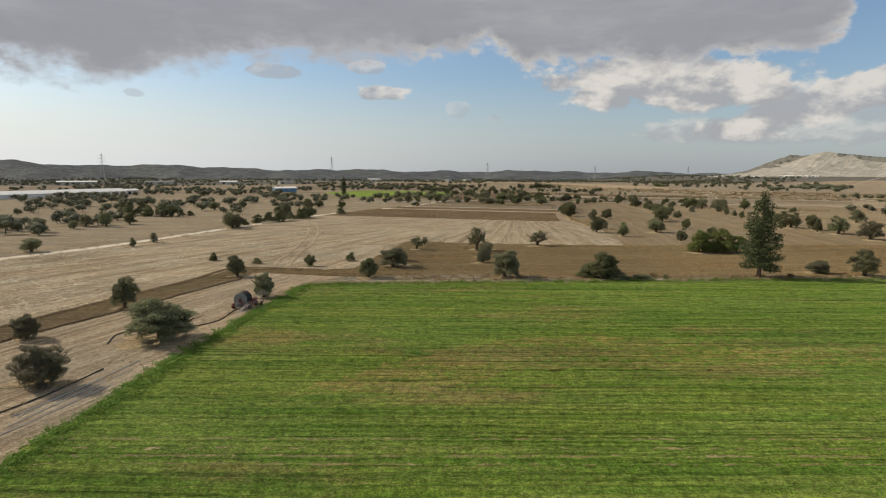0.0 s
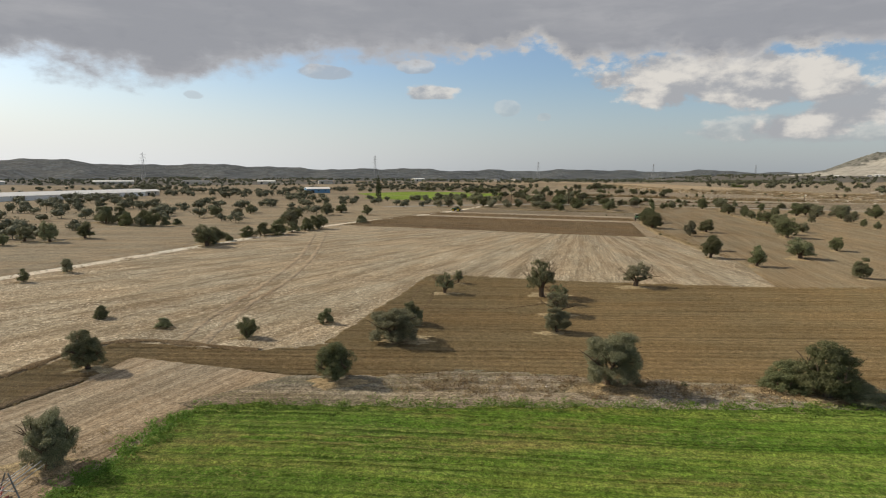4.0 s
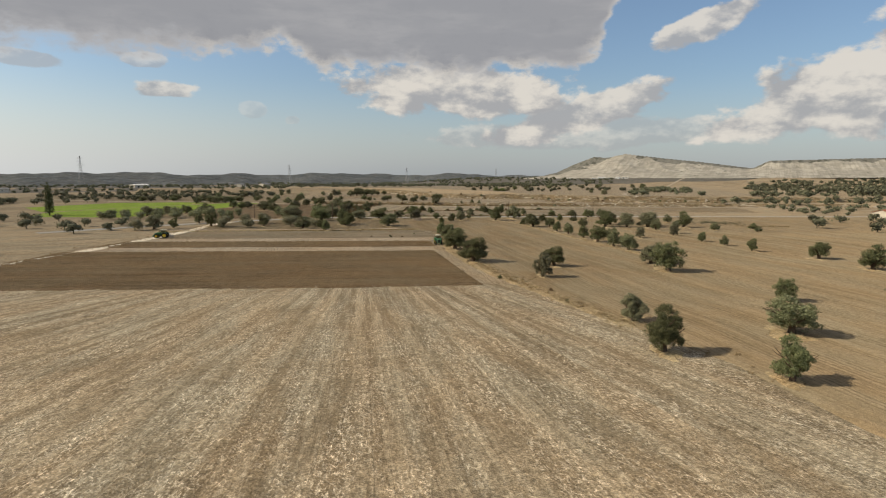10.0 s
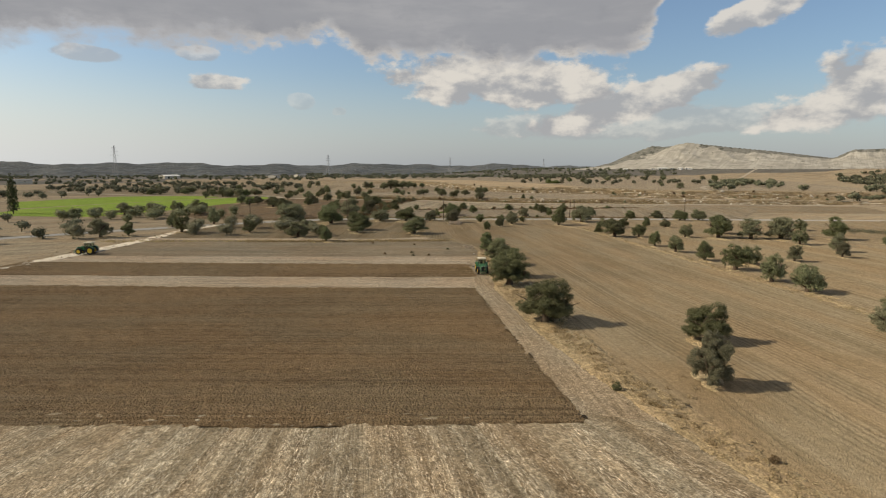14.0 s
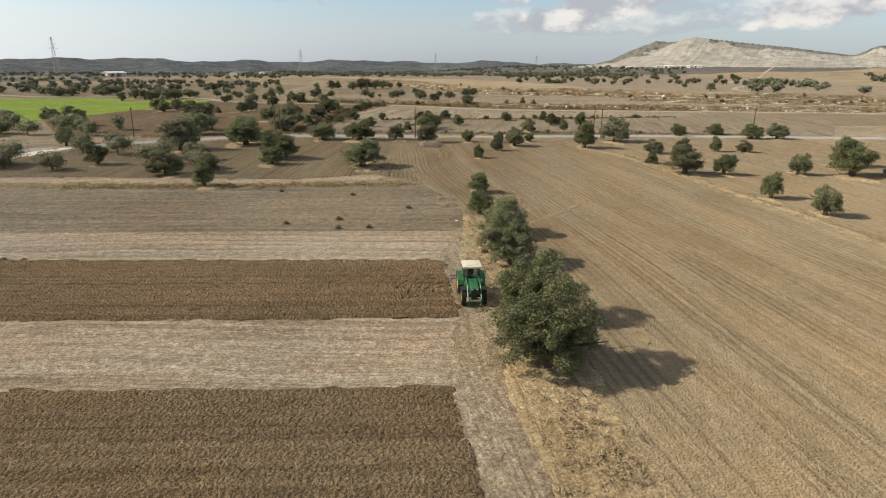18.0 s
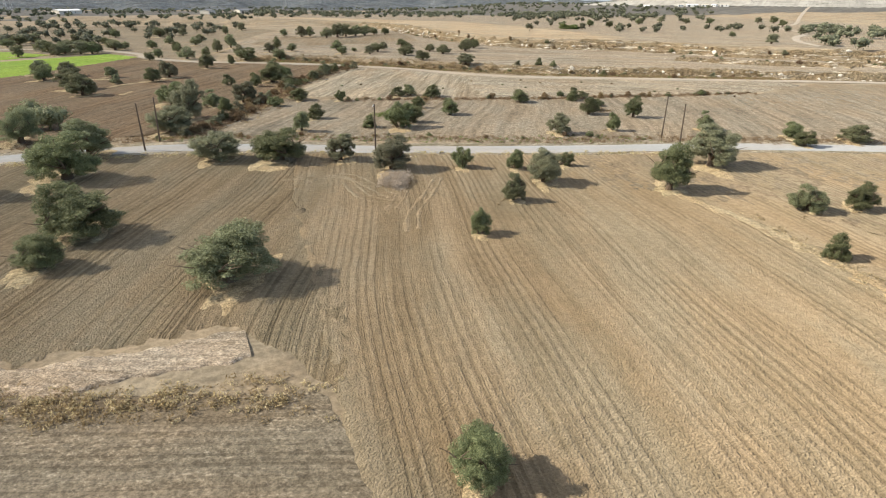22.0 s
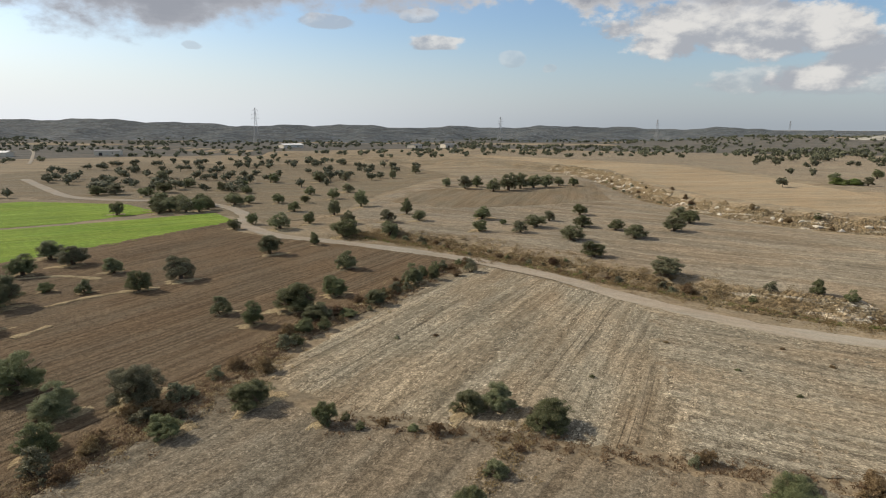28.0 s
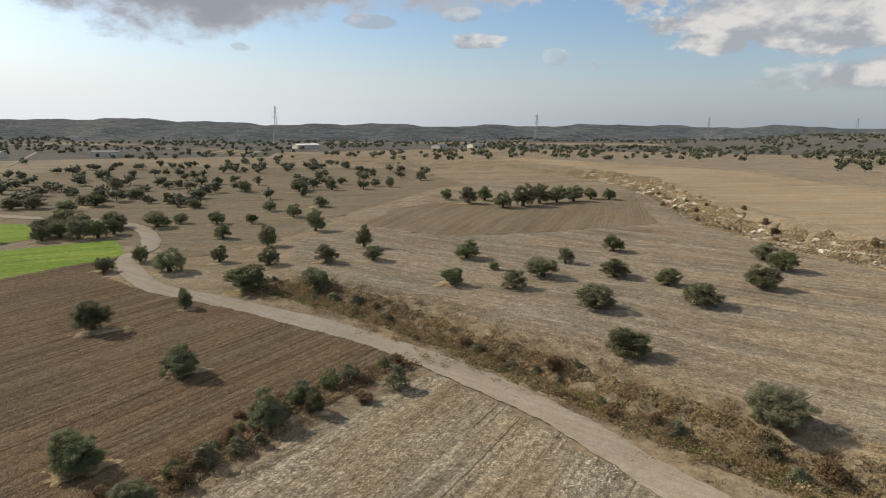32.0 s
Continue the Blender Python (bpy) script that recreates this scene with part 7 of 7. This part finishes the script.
boom_cart(pose(-31.0, 92.6, hz(-31.0, 92.6) + 0.02, 0, 0, 87))


def hose(name, pts, r, label):
    bm = bmesh.new()
    way = spline([(x, y, 0.12) for x, y in pts], 6)
    for a, b in zip(way, way[1:]):
        rod(a, b, r, None, 6, bm)
    me = bpy.data.meshes.new(name)
    bm.to_mesh(me)
    bm.free()
    me.materials.append(M_pipe)
    return tagged(new(name, me), label, "hose")


hose("hose", [(-43.0, 72.5), (-44.0, 77.0), (-41, 79.0), (-36.0, 81.0), (-33.4, 84.0), (-33.2, 88.5), (-33.2, 91.6)], 0.07, "black irrigation hose lying on bare soil")
hose("hose", [(-42, 48), (-39.5, 55), (-38.2, 63)], 0.07, "black water hose beside the green field")
bm_ = [((-38.6, 50, 0.12), (-35.6, 66, 0.12)), ((-38.0, 48, 0.12), (-35.0, 63, 0.14)), ((-39.2, 50, 0.12), (-36.4, 60, 0.12)), ((-37.6, 46, 0.12), (-34.6, 58, 0.14))]
for a, b in bm_:
    bm = rod(a, b, 0.04, None, 8)
    me = bpy.data.meshes.new("irrigation_pipe")
    bm.to_mesh(me)
    bm.free()
    me.materials.append(M_alu)
    tagged(new("irrigation_pipe", me), "straight aluminium irrigation pipe lying on weedy soil", "pipe", "irrigation pipes")

# ---- poles and pylons ----


def pole(x, y, h, arm, turn=70, lean=0.0):
    t = root("utility_pole", "weathered dark wooden utility pole beside the road", "pole", pose(x, y, hz(x, y), lean, lean * 0.6, turn), "utility poles along the road")
    part("shaft", rod((0, 0, -0.3), (0, 0, h), 0.15, 0.10, 10), M_wood, t)
    if arm:
        part("crossarm", box(1.5, 0.1, 0.12, (0, 0.12, h - 0.35), 0.01), M_wood, t)
        for x_ in (-0.65, 0.0, 0.65):
            part("insulator", ring_profile([(0.001, 0.0), (0.05, 0.0), (0.07, 0.05), (0.05, 0.10), (0.06, 0.14), (0.001, 0.18)], 10, "Z"), M_white, t, "", Matrix.Translation((x_, 0.12, h - 0.29)))


for x, y, h, arm, lean in ((56.2, 460.6, 7.6, False, 1), (54.9, 453.6, 7.8, False, -1), (91.3, 443.2, 8.0, True, 0), (145.0, 441.6, 7.6, False, 1), (142.6, 433.2, 7.8, False, -1), (190, 428, 7.8, True, 0), (18, 463, 7.8, True, 1)):
    pole(x, y, h, arm, 70, lean)


def pylon(x, y, h, turn):
    t = root("power_pylon", "tall grey lattice power pylon far off on the plain", "pylon", pose(x, y, 0, 0, 0, turn), "power line across the plain")
    wid = lambda z: 3.6 * (1 - z / h) ** 1.3 + 0.5
    bm = bmesh.new()
    lev = [h * v for v in (0, 0.14, 0.27, 0.39, 0.5, 0.6, 0.69, 0.77, 0.85, 0.93, 1.0)]
    for a, b in zip(lev, lev[1:]):
        p, q = wid(a), wid(b)
        c = ((1, 1), (-1, 1), (-1, -1), (1, -1))
        for k in range(4):
            (i, j), (i2, j2) = c[k], c[(k + 1) % 4]
            rod((i * p, j * p, a), (i * q, j * q, b), 0.15, None, 4, bm)
            rod((i * p, j * p, a), (i2 * q, j2 * q, b), 0.06, None, 4, bm)
            rod((i2 * p, j2 * p, a), (i * q, j * q, b), 0.06, None, 4, bm)
    part("tower", bm, M_galv, t)
    for z, s in ((0.70, 6.5), (0.81, 5.5), (0.92, 4.5)):
        bm = rod((-s, 0, h * z), (s, 0, h * z), 0.12, None, 4)
        rod((-s, 0, h * z), (0, 0, h * (z + 0.05)), 0.07, None, 4, bm)
        rod((s, 0, h * z), (0, 0, h * (z + 0.05)), 0.07, None, 4, bm)
        part("crossarm", bm, M_galv, t)


PYLONS = [(-590, 1052, 50), (-229, 1292, 52), (130, 1532, 44), (450, 1690, 42), (790, 1860, 42)]
for x, y, h in PYLONS:
    pylon(x, y, h, 34)

# ---- buildings ----


def barn(name, x, y, sx, sy, wall_h, rise, turn, wall_m, roof_m, label, windows=0, group=""):
    """A gabled building with walls, an overhanging roof, a door and windows."""
    t = root(name, label, "building", pose(x, y, hz(x, y) - 0.05, 0, 0, turn), group)
    bm = bmesh.new()
    a, b = sx / 2, sy / 2
    v = [bm.verts.new(p) for p in ((-a, -b, 0), (a, -b, 0), (a, b, 0), (-a, b, 0), (-a, -b, wall_h), (a, -b, wall_h), (a, b, wall_h), (-a, b, wall_h), (-a, 0, wall_h + rise), (a, 0, wall_h + rise))]
    for f in ((0, 1, 5, 4), (2, 3, 7, 6), (1, 2, 6, 9, 5), (3, 0, 4, 8, 7), (3, 2, 1, 0)):
        bm.faces.new([v[i] for i in f])
    part("wall", bm, wall_m, t)
    for s in (-1, 1):
        bm = bmesh.new()
        p = [(-a - 0.4, s * (b + 0.5), wall_h - 0.15), (a + 0.4, s * (b + 0.5), wall_h - 0.15), (a + 0.4, 0, wall_h + rise + 0.05), (-a - 0.4, 0, wall_h + rise + 0.05)]
        lo = [bm.verts.new(q) for q in p]
        hi = [bm.verts.new((q[0], q[1], q[2] + 0.14)) for q in p]
        bm.faces.new(lo)
        bm.faces.new(hi[::-1])
        for k in range(4):
            bm.faces.new((lo[k], hi[k], hi[(k + 1) % 4], lo[(k + 1) % 4]))
        part("roof_slope", bm, roof_m, t)
    part("door", box(min(3.0, sx * 0.2), 0.1, wall_h * 0.7, (-a * 0.5, -b - 0.04, wall_h * 0.35)), M_dim, t)
    for k in range(windows):
        part("window", box(1.1, 0.08, 1.0, (-a + sx * (k + 0.7) / (windows + 0.4), -b - 0.03, wall_h * 0.58)), M_dim, t)
    return t


barn("greenhouse", -309, 455, 150, 14, 3.4, 2.2, 67, M_white, M_white, "long white plastic-roofed greenhouse across the plain", 0)
barn("shed", -276, 532, 12, 9, 3.6, 1.2, 60, M_wall, M_white, "small cream shed at the greenhouse end", 2)
barn("farm_building", -158, 612, 22, 10, 4.0, 1.4, 30, M_blue, M_white, "blue sheet-metal farm building with pale roof", 3)
for x, y, sx, sy, tn, rm, lb in ((326, 368, 11, 8, 20, M_tile, "small white house with red tiled roof among trees"), (343, 372, 9, 7, 15, M_white, "small white house with pale flat-pitched roof"), (356, 366, 12, 8, 25, M_tile, "cream farmhouse with red roof behind trees")):
    barn("house", x, y, sx, sy, 3.0, 1.3, tn, M_wall, rm, lb, 3, "houses on the east plain")
for k, (x, y, sx, tn) in enumerate(((640, 1100, 7, -30), (651, 1090, 15, -42), (664, 1080, 9, -38), (671, 1070, 6, -60), (684, 1066, 11, -44), (597, 1116, 7, -20))):
    barn("quarry_shed", x, y, sx, 6, 2.6, 0.7, tn, M_white, M_white if k % 2 else M_wall, "low white shed below the chalk hill", 2, "sheds at the quarry")
for k, (x, y, sx) in enumerate(((-420, 900, 40), (-330, 940, 26), (-250, 980, 22), (-520, 860, 50), (60, 1180, 18), (-120, 1120, 26), (20, 1160, 14), (-640, 780, 40))):
    barn("farm_building", x, y, sx, 12, 4.0, 1.2, 10 * k, M_wall, M_white if k % 2 else M_steel, "low pale farm building far across the plain", 2, "farm buildings across the plain")
